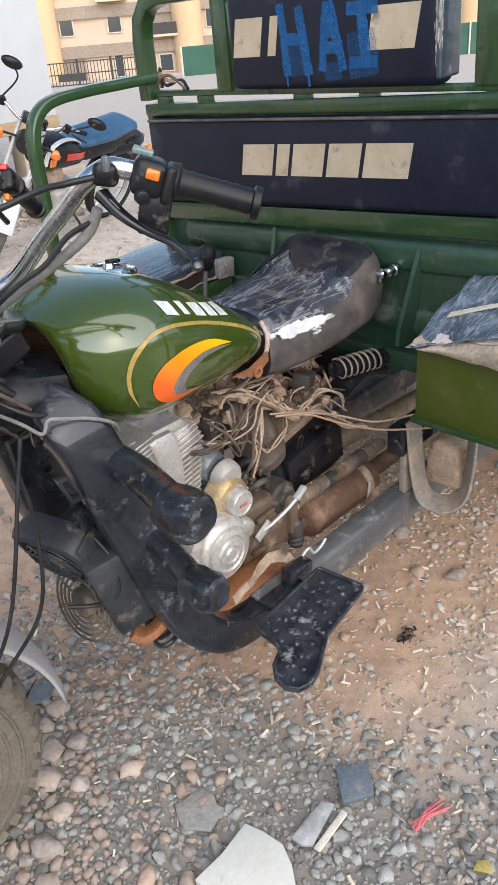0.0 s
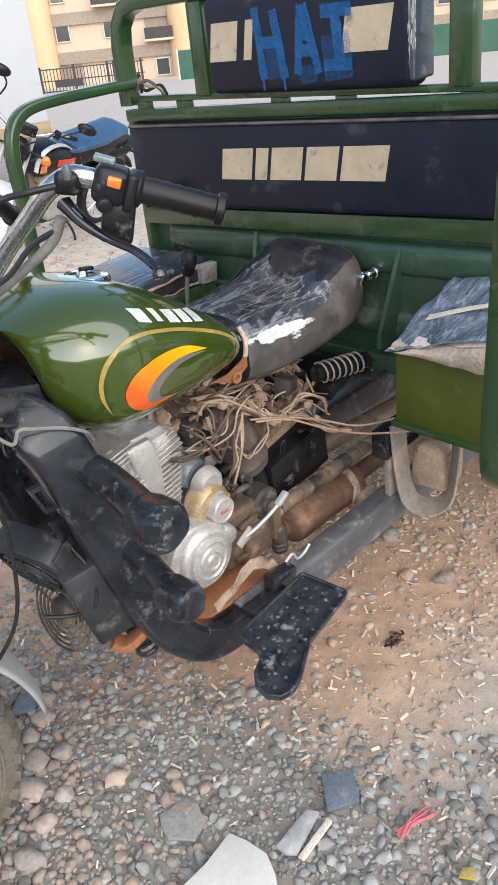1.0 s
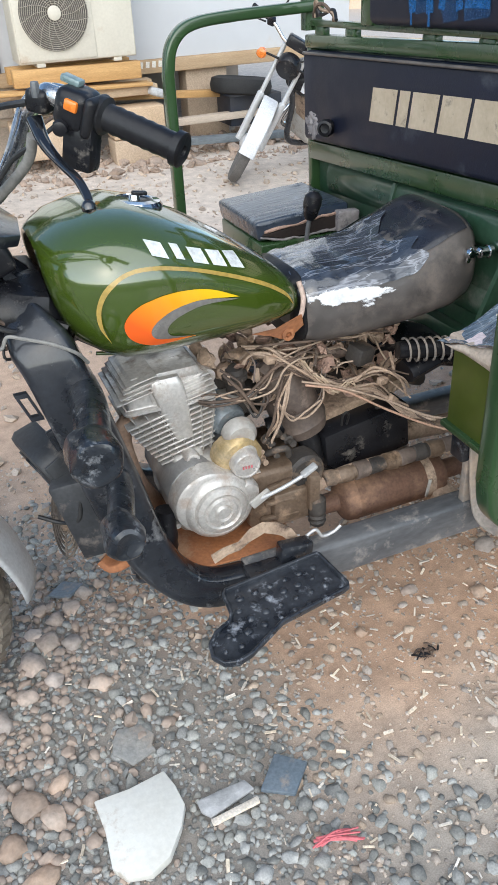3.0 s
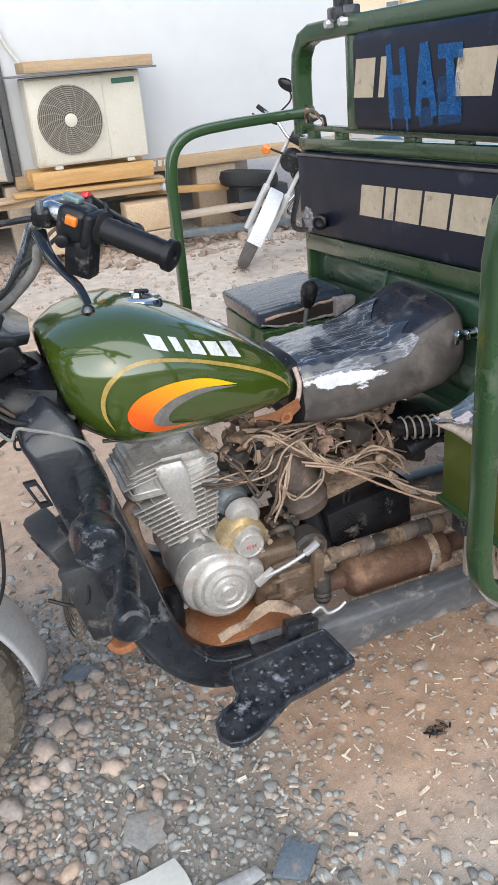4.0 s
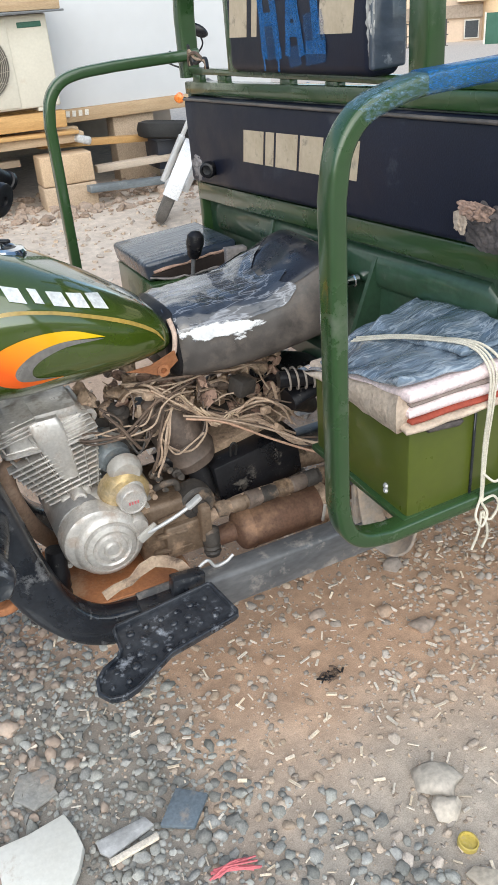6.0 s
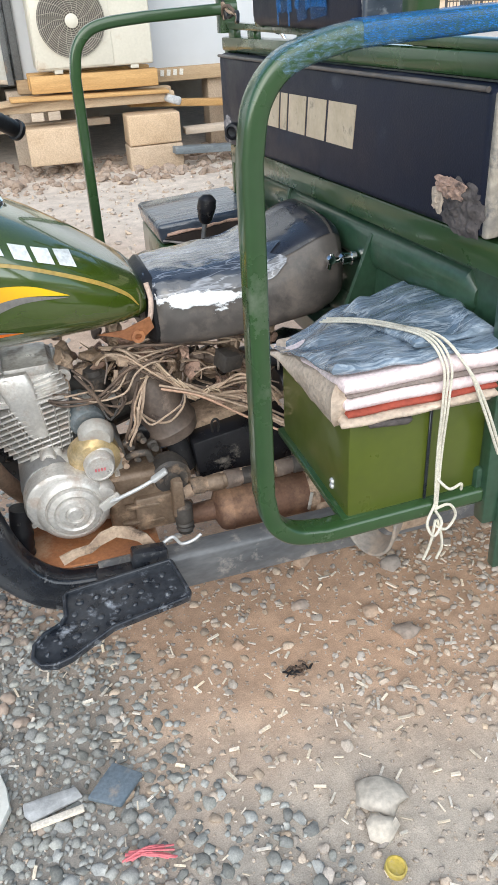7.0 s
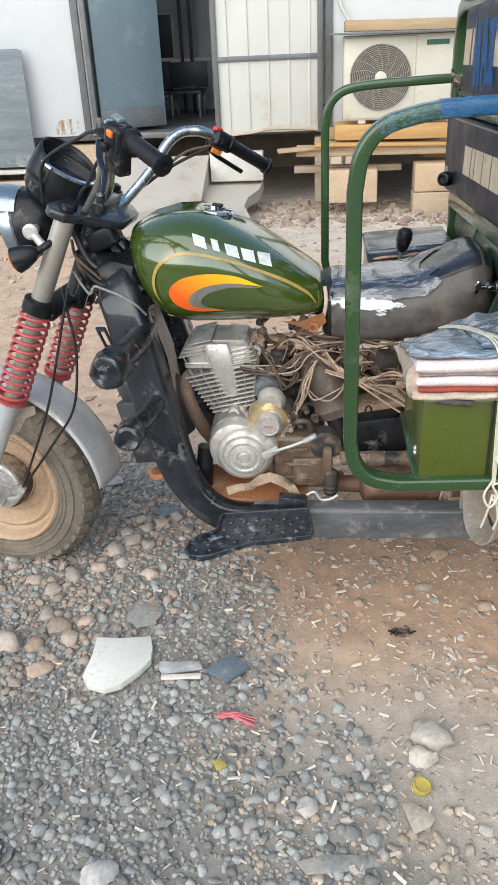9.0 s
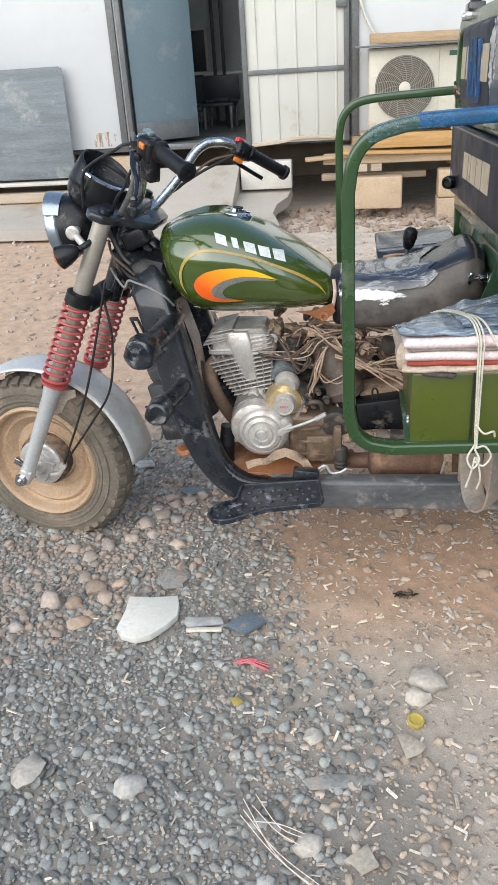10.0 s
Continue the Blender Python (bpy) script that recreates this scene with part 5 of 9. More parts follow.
# loose wires, each wandering smoothly
HARNESS = [(9, 0.010, (0.0025, 0.0045), ("wire_tan", "dust_cake", "wire_tan", "wire_dark"),
            [(-0.52, -0.06, 0.775), (-0.471, -0.10, 0.772), (-0.408, -0.118, 0.735), (-0.357, -0.122, 0.69), (-0.285, -0.122, 0.655), (-0.212, -0.12, 0.63), (-0.13, -0.128, 0.56), (-0.06, -0.15, 0.53)]),
           (5, 0.010, (0.002, 0.004), ("wire_dark", "wire_tan"), [(-0.64, -0.095, 0.695), (-0.60, -0.11, 0.702), (-0.539, -0.118, 0.69), (-0.491, -0.12, 0.712), (-0.455, -0.118, 0.742), (-0.405, -0.105, 0.76), (-0.36, -0.09, 0.755)]),
           (5, 0.009, (0.0022, 0.004), ("wire_tan", "wire_dark", "dust_cake"), [(-0.39, -0.105, 0.75), (-0.43, -0.122, 0.72), (-0.455, -0.13, 0.67), (-0.468, -0.13, 0.615), (-0.482, -0.12, 0.575), (-0.475, -0.10, 0.54)]),
           (4, 0.009, (0.0018, 0.003), ("wire_tan", "filter_brown"), [(-0.465, -0.118, 0.655), (-0.43, -0.126, 0.615), (-0.39, -0.130, 0.615), (-0.35, -0.128, 0.65), (-0.335, -0.118, 0.70)]),
           (5, 0.008, (0.0016, 0.0024), ("straw_pale", "straw_pale", "wire_tan"), [(-0.40, -0.118, 0.75), (-0.37, -0.132, 0.708), (-0.33, -0.136, 0.668), (-0.31, -0.134, 0.664), (-0.29, -0.128, 0.672), (-0.275, -0.12, 0.655)]),
           (4, 0.012, (0.002, 0.0032), ("wire_tan", "dust_cake", "wire_dark"), [(-0.30, -0.10, 0.66), (-0.25, -0.125, 0.672), (-0.20, -0.13, 0.668), (-0.15, -0.13, 0.65), (-0.11, -0.13, 0.60)]),
           (4, 0.014, (0.002, 0.003), ("wire_dark", "wire_tan"), [(-0.50, -0.05, 0.76), (-0.46, -0.09, 0.775), (-0.38, -0.10, 0.775), (-0.30, -0.09, 0.76), (-0.24, -0.08, 0.75), (-0.17, -0.08, 0.735)]),
           (3, 0.010, (0.0025, 0.004), ("wire_dark", "plastic_dusty"), [(-0.58, -0.08, 0.74), (-0.555, -0.11, 0.715), (-0.535, -0.12, 0.68), (-0.505, -0.12, 0.655), (-0.48, -0.11, 0.675), (-0.49, -0.10, 0.71)])]
for count, spread, (ra, rb), mats_, spine in HARNESS:
    for k in range(count):
        off = Vector([r2.uniform(-spread, spread) for _ in range(3)])
        pts = [Vector(p) + off + Vector([r2.uniform(-spread, spread) * 1.1 for _ in range(3)]) for p in spine[k % 2:len(spine) - (k % 3 == 2)]]
        part("harness_wire", tube(pts, r2.uniform(ra, rb), 6, 5), mats_[k % len(mats_)], trike)
for x, y, z, a in ((-0.47, -0.112, 0.765, 20), (-0.33, -0.128, 0.665, 35), (-0.165, -0.128, 0.60, 40), (-0.195, -0.125, 0.655, 5)):
    part("wire_plug", roughen(box((x, y, z), (0.024, 0.016, 0.016), (10, a, 15), 0.002), 0.002, 40), "dust_cake", trike)
for dy, m_ in ((0, "wire_red"), (0.018, "wire_tan")):
    part("long_wire", tube([(-0.40, -0.14 + dy, 0.70), (-0.32, -0.17 + dy, 0.68), (-0.22, -0.20 + dy, 0.62 + dy), (-0.12, -0.25 + dy, 0.575 + dy), (0.0, -0.35 + 2 * dy, 0.56 + 2 * dy), (0.03, -0.44, 0.565 + 3 * dy)], 0.0028, 6), m_, trike)
# --- cooling fan unit ahead of the frame
rad = part("radiator", roughen(box((-0.888, -0.085, 0.54), (0.080, 0.23, 0.19), (0, -14, -20), 0.008), 0.002, 14), "cowl_black", trike, "dusty dark radiator with louvred cowl")
COWL = pose(-0.952, -0.045, 0.598, 0, -25, 14) @ Matrix.Scale(0.88, 4)


def on_cowl(bm):
    bmesh.ops.transform(bm, matrix=COWL, verts=bm.verts)
    return bm


cowl = part("cowl", on_cowl(loft([[(x, y, z) for y, z in sellipse(0, zc, w, h, 5, 32)] for x, zc, w, h in ((0.04, 0, 0.098, 0.088), (-0.015, 0, 0.106, 0.096), (-0.03, 0, 0.10, 0.09), (-0.034, 0, 0.084, 0.074), (-0.022, 0, 0.08, 0.07))])), "cowl_black", rad, "black plastic fan cowl with a ringed guard")
for k in range(6):
    r_ = 0.016 + 0.0125 * k
    part("guard_ring", on_cowl(sweep([Vector((-0.036 + 0.004 * (k == 5), r_ * math.cos(2 * math.pi * i / 32), r_ * 0.92 * math.sin(2 * math.pi * i / 32))) for i in range(33)], circle(0.0032, 5), up=(1, 0, 0), cap=False)), "cowl_black", cowl)
for k in range(9):
    a = 2 * math.pi * k / 9
    part("guard_spoke", on_cowl(tube([(-0.037, 0.014 * math.cos(a), 0.014 * math.sin(a)), (-0.037, 0.082 * math.cos(a + 0.35), 0.075 * math.sin(a + 0.35))], 0.003, 5)), "cowl_black", cowl)
part("cowl_lid", on_cowl(box((0.012, -0.104, 0.01), (0.07, 0.008, 0.15), None, 0.003)), "cowl_black", cowl)
GR = Vector((-0.955, -0.085, 0.485))
ga, gb = Vector((0.28, 0.18, 0.94)).normalized(), Vector((-0.15, 0.98, 0)).normalized()
part("fan_motor", lathe(GR + Vector((0.05, 0, 0)), GR + Vector((-0.02, 0, 0)), [(0, 0.04), (0.04, 0.036), (0.06, 0.028), (0.065, 0)], 20), "plastic_dusty", rad)
for k in range(6):
    r = 0.022 + k * 0.0115
    part("grille_ring", sweep([GR + (ga * math.sin(2 * math.pi * i / 32) + gb * math.cos(2 * math.pi * i / 32)) * r for i in range(33)], circle(0.0028, 5), up=(1, 0, 0), cap=False), "grille", rad)
for k in range(8):
    a = 2 * math.pi * (k + 0.5) / 8
    part("grille_spoke", tube([GR + (ga * math.sin(a) + gb * math.cos(a)) * 0.02, GR + (ga * math.sin(a) + gb * math.cos(a)) * 0.081], 0.0026, 5), "grille", rad)
part("radiator_foot", sweep(smooth_path([(-0.898, -0.158, 0.408), (-0.89, -0.166, 0.398), (-0.88, -0.178, 0.395), (-0.855, -0.19, 0.408), (-0.825, -0.20, 0.435)], 5), rrect(0.042, 0.018, 0.005)), "rust_orange", rad, "orange-brown rusty lower bracket")
part("radiator_hose", tube([(-0.93, -0.14, 0.66), (-0.925, -0.18, 0.62), (-0.935, -0.19, 0.55), (-0.965, -0.15, 0.52), (-1.01, -0.12, 0.53)], 0.0045), "wire_black", rad)
part("hanging_cable", tube([(-0.95, -0.12, 0.70), (-0.93, -0.10, 0.665), (-0.90, -0.10, 0.655), (-0.87, -0.11, 0.66)], 0.0045), "wire_black", rad)

# --- front end, turned a little to the vehicle's right
SA = radians(11)
WC = Vector((-1.418, 0.0, 0.292))
AXLE = Vector((math.sin(SA), math.cos(SA), 0))
FWD = Vector((-math.cos(SA), math.sin(SA), 0))


def wheel_profile(c, axis, prof, n=56, bm=None, hollow=False):
    return lathe(Vector(c) - Vector(axis) * 0.5, Vector(c) + Vector(axis) * 0.5, [(0.5 + s, r) for s, r in prof], n, bm, hollow)


fw = root_wheel = part("front_wheel", wheel_profile(WC, AXLE, [(-0.045, 0.20), (-0.062, 0.215), (-0.066, 0.245), (-0.062, 0.275), (-0.052, 0.296), (-0.03, 0.306), (0, 0.309), (0.03, 0.306), (0.052, 0.296), (0.062, 0.275), (0.066, 0.245), (0.062, 0.215), (0.045, 0.20), (0, 0.19)], hollow=True), "tyre", trike, "dusty knobbly front tyre on a rusty rim")
for k in range(40):
    a = 2 * math.pi * k / 40
    rad_d = FWD * math.cos(a) + Vector((0, 0, 1)) * math.sin(a)
    tan = -FWD * math.sin(a) + Vector((0, 0, 1)) * math.cos(a)
    for s, off, ww in ((-1, 0.045, 0.034), (1, 0.045, 0.034), (0, 0.0, 0.03)):
        if s == 0 and k % 2:
            continue
        b = bmesh.new()
        bmesh.ops.create_cube(b, size=1)
        bmesh.ops.scale(b, vec=(ww, 0.026, 0.02), verts=b.verts)
        nd = (rad_d * 1.0 + AXLE * s * 0.55).normalized()
        side = tan.cross(nd).normalized()
        c = WC + rad_d * (0.306 if s == 0 else 0.297) + AXLE * s * off
        m4 = Matrix((side, tan, nd)).transposed().to_4x4()
        m4.translation = c
        bmesh.ops.transform(b, matrix=m4, verts=b.verts)
        part("tread_block", b, "tyre", fw)
for s_, r_ in ((0.0655, 0.236), (0.0655, 0.262), (0.062, 0.222)):
    part("sidewall_ring", wheel_profile(WC, AXLE, [(-s_, r_ - 0.004), (-s_ - 0.0035, r_ - 0.002), (-s_ - 0.0035, r_ + 0.002), (-s_, r_ + 0.004), (-s_ + 0.003, r_)], 56, hollow=True), "tyre", fw)
rim_ = [(-0.056, 0.213), (-0.066, 0.209), (-0.070, 0.203), (-0.066, 0.196), (-0.056, 0.192), (-0.032, 0.188), (-0.026, 0.184), (-0.024, 0.176), (-0.030, 0.170), (-0.034, 0.164), (-0.030, 0.158),
        (-0.004, 0.138), (0.004, 0.125), (0.004, 0.100), (-0.004, 0.094), (-0.004, 0.05)]
part("rim", wheel_profile(WC, AXLE, rim_ + [(-s_, r_) for s_, r_ in rim_[::-1]], 56, hollow=True), "rim", fw, "rust-coloured dusty pressed rim", sharp=50)
part("brake_drum", wheel_profile(WC, AXLE, [(-0.052, 0.05), (-0.055, 0.088), (-0.048, 0.092), (-0.03, 0.092), (-0.028, 0.087), (-0.022, 0.092), (-0.01, 0.09), (0.05, 0.09), (0.06, 0.06), (0.08, 0.03)], 36), "plastic_dusty", fw, "dark brake drum")
part("brake_plate", wheel_profile(WC - AXLE * 0.064, AXLE, [(-0.030, 0.02), (-0.030, 0.03), (-0.022, 0.034), (-0.018, 0.052), (-0.012, 0.056), (-0.010, 0.076), (-0.004, 0.082), (0.006, 0.083), (0.012, 0.08)], 36), "alloy_clean", fw, "cast brake plate")
for a_ in (20, 95, 165, 240, 310):
    dv = FWD * math.cos(radians(a_)) + Vector((0, 0, 1)) * math.sin(radians(a_))
    part("plate_rib", box(WC - AXLE * 0.084 + dv * 0.052, (0.008, 0.012, 0.036), (0, 90 - a_, -11), 0.003), "alloy", fw)
part("brake_arm", tube([WC + Vector((0.03, -0.098, -0.03)), WC + Vector((0.065, -0.105, -0.02)), WC + Vector((0.085, -0.105, 0.01))], 0.008), "alloy_clean", fw)
part("arm_lug", lathe(WC + Vector((0.085, -0.115, 0.012)), WC + Vector((0.085, -0.095, 0.012)), [(0, 0.004), (0, 0.012), (0.016, 0.012), (0.016, 0.004)], 12), "alloy_clean", fw)
part("cable_lug", box(WC + Vector((-0.075, -0.095, 0.02)), (0.035, 0.02, 0.026), (0, 25, -11), 0.005), "chrome", fw)
part("axle_nut", lathe(WC - AXLE * 0.215, WC - AXLE * 0.1, [(0, 0), (0, 0.009), (0.008, 0.009), (0.009, 0.017), (0.022, 0.017), (0.023, 0.024), (0.026, 0.024), (0.028, 0.011), (0.115, 0.011)], 8), "chrome", fw)
fork = part("front_fork", plate([(-0.02, -0.19), (0.02, -0.19), (0.04, -0.165), (0.055, -0.14), (0.105, -0.10), (0.135, -0.06), (0.135, 0.06), (0.105, 0.10), (0.055, 0.14), (0.04, 0.165), (0.02, 0.19), (-0.02, 0.19), (-0.04, 0.165), (-0.038, 0.13), (-0.03, 0.08), (-0.03, -0.08), (-0.038, -0.13), (-0.04, -0.165)],
                               -0.012, 0.012, lambda p, q, c: (-1.045 + p * 0.9 + c * 0.42 + 0.10 * q, q, 1.142 - p * 0.42 + c * 0.9), 0.005), "black_paint", trike, "front fork with red coil springs")
for side in (-1, 1):
    top = Vector((-1.052 if side < 0 else -1.005, side * 0.155, 1.135))
    bot = Vector((-1.445, -0.165, 0.292)) if side < 0 else Vector((-1.39, 0.165, 0.292))
    low = 0.0 if side < 0 else -0.06
    d = (top - bot).normalized()
    L = (top - bot).length
    part("fork_leg", lathe(bot - d * 0.005, top, [(0, 0.022), (0.004, 0.025), (0.03, 0.026), (0.05, 0.0225), (0.2, 0.0245), (0.33, 0.0265), (0.35, 0.030), (0.375 + low, 0.030), (0.38 + low, 0.02)], 20), "silver", fork)
    part("fork_cap", lathe(top + d * 0.008, top + d * 0.03, [(0, 0.024), (0.006, 0.024), (0.008, 0.018), (0.018, 0.017), (0.02, 0.013), (0.02, 0)], 18), "plastic", fork)
    part("fork_lug", box(bot + d * 0.01, (0.042, 0.05, 0.055), (0, 25, 0), 0.008, 3), "alloy_clean", fork, "cast lug at the axle")
    part("fork_tube", lathe(bot + d * (0.36 + low), top, [(0, 0.022), (0.27, 0.022), (0.28, 0.0265), (L - 0.35 - low, 0.0265)], 20), "fork", fork, "champagne fork upper tube")
    part("coil_spring", helix(bot + d * (0.38 + low), bot + d * (0.655 + low), 0.042, 0.039, 11, 0.0048, 18, 7), "spring", fork, "dusty red coil spring")
    part("spring_seat", lathe(bot + d * (0.372 + low), bot + d * (0.40 + low), [(0, 0.028), (0.002, 0.044), (0.008, 0.044), (0.012, 0.028)], 20), "spring", fork)
    part("spring_collar", lathe(bot + d * (0.655 + low), bot + d * (0.70 + low), [(0, 0.036), (0.004, 0.043), (0.036, 0.042), (0.042, 0.030)], 20), "rubber", fork)
part("fender_bracket", plate([(0, 0), (0.03, 0.01), (0.055, 0.05), (0.085, 0.06), (0.085, 0.085), (0.04, 0.085), (0.015, 0.06), (0, 0.05)], 0, 0.006, lambda p, q, c: (-1.33 + p, -0.125 + c + 0.2 * p, 0.50 + q)), "cream_pad", fork, "pale steel fender bracket")
part("lower_clamp", box((-1.125, 0.0, 0.885), (0.07, 0.34, 0.026), (0, 25, -9), 0.01, 3), "rubber", fork)
part("steering_stem", lathe((-1.115, 0, 0.86), (-1.0, 0, 1.13), [(0, 0.032), (0.29, 0.032)], 18), "black_paint", fork)
part("brake_cable", tube([(-1.06, -0.2, 0.962), (-1.083, -0.2, 0.887), (-1.161, -0.2, 0.643), (-1.247, -0.15, 0.467), (-1.333, -0.105, 0.304)], 0.0038), "wire_black", fork)
part("speed_cable", tube([(-1.08, -0.19, 0.96), (-1.073, -0.19, 0.89), (-1.067, -0.19, 0.78), (-1.097, -0.19, 0.621), (-1.188, -0.15, 0.488), (-1.333, -0.105, 0.304)], 0.0038), "wire_black", fork)
# mudguard
vs, fs = [], []
na_, nw_ = 44, 10
for i in range(na_ + 1):
    a = radians(6 + 158 * i / na_)
    rad_d = -FWD * math.cos(a) + Vector((0, 0, 1)) * math.sin(a)
    for j in range(nw_ + 1):
        w = -0.078 + 0.156 * j / nw_
        rr_ = 0.366 - 2.6 * w * w
        vs.append(WC + rad_d * rr_ + AXLE * w + Vector((0.018, 0, 0)))
for i in range(na_):
    for j in range(nw_):
        k = i * (nw_ + 1) + j
        fs.append((k, k + 1, k + nw_ + 2, k + nw_ + 1))
mud = raw("mudguard", vs, fs, "silver", trike, "silver front mudguard with dusty edge", 60)
sol = mud.modifiers.new("thickness", "SOLIDIFY")
sol.thickness = 0.004
part("paint_daub", raw and box(WC + FWD * 0.20 + Vector((0, -0.04, 0.288)), (0.06, 0.03, 0.004), (0, 33, 0), 0.001), "blue_spray", mud, "blue paint daub")

# headlamp, gauge, signals
lamp = part("headlamp", lathe((-1.115, 0.005, 1.10), (-1.27, 0.02, 1.078), [(0, 0.035), (0.015, 0.065), (0.05, 0.086), (0.10, 0.094), (0.112, 0.094), (0.115, 0.09)], 36), "plastic", trike, "black headlamp with bright visor rim")
part("lens", lathe((-1.235, 0.015, 1.083), (-1.27, 0.02, 1.078), [(0, 0.09), (0.012, 0.08), (0.022, 0.05), (0.025, 0)], 28), "glass_lamp", lamp)
part("bezel", lathe((-1.214, 0.014, 1.086), (-1.27, 0.02, 1.078), [(0, 0.094), (0.004, 0.099), (0.03, 0.102), (0.036, 0.099), (0.036, 0.090)], 40), "lamp_rim", lamp, "bright metal lamp rim")
part("visor", loft([[(x - 0.02 * math.sin(radians(a)) * lip, 0.016 + math.cos(radians(a)) * (r - o), 1.083 + math.sin(radians(a)) * (r - o)) for a, o in [(a, 0) for a in range(30, 151, 10)] + [(a, 0.005) for a in range(150, 29, -10)]]
                   for x, r, lip in ((-1.218, 0.101, 0), (-1.24, 0.106, 0.4), (-1.252, 0.108, 1.0))]), "lamp_rim", lamp)
part("lamp_bracket", tube([(-1.163, -0.105, 1.088), (-1.145, -0.13, 1.075), (-1.115, -0.155, 1.05)], 0.011), "alloy_clean", lamp)
part("bracket_bolt", lathe((-1.163, -0.13, 1.09), (-1.163, -0.07, 1.09), [(0, 0), (0, 0.014), (0.006, 0.021), (0.014, 0.021), (0.02, 0.015), (0.05, 0.012)], 16), "alloy_clean", lamp)
GN, GU, GV = Vector((0.55, 0, 0.835)), Vector((-0.835, 0, 0.55)), Vector((0, 1, 0))
GC = Vector((-1.085, 0.01, 1.232))
g = part("gauge_pod", lathe(GC - GN * 0.11, GC, [(0, 0.0), (0.002, 0.045), (0.012, 0.072), (0.03, 0.084), (0.06, 0.088), (0.104, 0.086), (0.108, 0.082), (0.10, 0.075), (0.098, 0)], 40), "plastic", trike, "black round speedometer housing")
part("ring", lathe(GC - GN * 0.006, GC, [(0, 0.070), (0, 0.0855), (0.006, 0.0855), (0.010, 0.080), (0.006, 0.070)], 40), "chrome", g)
part("dial", lathe(GC - GN * 0.012, GC, [(0, 0.076), (0.003, 0.076), (0.003, 0)], 32), "dial_face", g, "dusty grey dial under scratched glass")
hv, hf = [], []
for i in range(27):
    a = radians(-75 + 245 * i / 26)
    top_ = 0.038 * max(0.0, math.sin(math.pi * i / 26)) ** 0.6
    for j in range(5):
        t = j / 4
        hv.append(GC + GN * (-0.05 + (0.05 + top_) * t) + (GU * math.cos(a) + GV * math.sin(a)) * (0.091 - 0.010 * t * t))
for i in range(26):
    for j in range(4):
        k = i * 5 + j
        hf.append((k, k + 1, k + 6, k + 5))
hood = raw("gauge_hood", hv, hf, "plastic", g, "", 60)
hood.modifiers.new("thickness", "SOLIDIFY").thickness = 0.004
for s, p in ((-1, (-1.125, -0.195, 1.058)), (1, (-1.10, 0.22, 1.045))):
    sg = part("turn_signal", lathe(p, (p[0] - 0.072, p[1] - 0.005, p[2] - 0.026), [(0, 0.008), (0.012, 0.02), (0.04, 0.031), (0.062, 0.035), (0.066, 0.03)], 22), "plastic", trike, "black turn signal with amber lens")
    part("signal_lens", lathe((p[0] - 0.058, p[1] - 0.004, p[2] - 0.021), (p[0] - 0.085, p[1] - 0.006, p[2] - 0.031), [(0, 0.033), (0.006, 0.03), (0.012, 0.018), (0.014, 0)], 18), "orange_plastic", sg)
    part("signal_stalk", tube([p, (p[0] + 0.03, p[1] - 0.02 * s, p[2] + 0.015), (p[0] + 0.05, p[1] - 0.05 * s, p[2] + 0.02)], 0.009), "rubber", sg)
# handlebar
bar = part("handlebar", tube([(-0.80, -0.382, 1.318), (-0.84, -0.345, 1.338), (-0.87, -0.312, 1.352), (-0.878, -0.292, 1.352), (-0.895, -0.26, 1.333), (-0.904, -0.215, 1.296), (-0.922, -0.16, 1.246), (-0.952, -0.108, 1.185), (-0.99, -0.06, 1.15),
                              (-0.995, 0.0, 1.125), (-0.965, 0.06, 1.118), (-0.893, 0.15, 1.19), (-0.85, 0.212, 1.252), (-0.822, 0.24, 1.276), (-0.79, 0.26, 1.284), (-0.745, 0.28, 1.275), (-0.66, 0.338, 1.222)], 0.0145, 14, 8), "dull_chrome", trike, "chrome high-rise handlebar")
part("bar_clamp", box((-0.99, -0.02, 1.135), (0.05, 0.13, 0.05), (0, 25, -8), 0.01, 3), "black_paint", bar)
for a, b_, lab in (((-0.822, -0.360, 1.331), (-0.732, -0.452, 1.286), "black rubber hand grip"), ((-0.69, 0.312, 1.243), (-0.578, 0.42, 1.157), "black rubber hand grip")):
    a, b_ = Vector(a), Vector(b_)
    L = (b_ - a).length
    grip = part("grip", lathe(a, b_, [(0, 0.018), (0.004, 0.025), (0.014, 0.026), (0.018, 0.019)] + [(0.025 + k * 0.008, 0.0185 + (0.0012 if k % 2 else 0)) for k in range(int((L - 0.045) / 0.008))] + [(L - 0.014, 0.019), (L - 0.012, 0.024), (L - 0.002, 0.024), (L, 0.021), (L, 0.008), (L - 0.004, 0.007), (L - 0.004, 0)], 20), "rubber", bar, lab)
sw = part("switch_box", box((-0.845, -0.346, 1.338), (0.050, 0.056, 0.054), (0, 21, -43), 0.013, 3), "plastic", bar, "black switch housing")
part("switch_collar", box((-0.826, -0.364, 1.327), (0.016, 0.056, 0.054), (0, 21, -43), 0.012, 3), "rubber", sw)
part("switch_lower", box((-0.848, -0.352, 1.289), (0.046, 0.034, 0.062), (0, 14, -43), 0.006, 2), "plastic", sw)
part("orange_button", box((-0.858, -0.371, 1.345), (0.020, 0.010, 0.015), (0, 21, -43), 0.003), "orange_plastic", sw)
part("grey_switch", box((-0.845, -0.340, 1.372), (0.03, 0.018, 0.01), (0, 21, -43), 0.003), "foot_pad", sw)
part("horn_button", lathe((-0.875, -0.36, 1.318), (-0.879, -0.37, 1.316), [(0, 0.011), (0.008, 0.010), (0.010, 0.006), (0.010, 0)], 14), "plastic", sw)
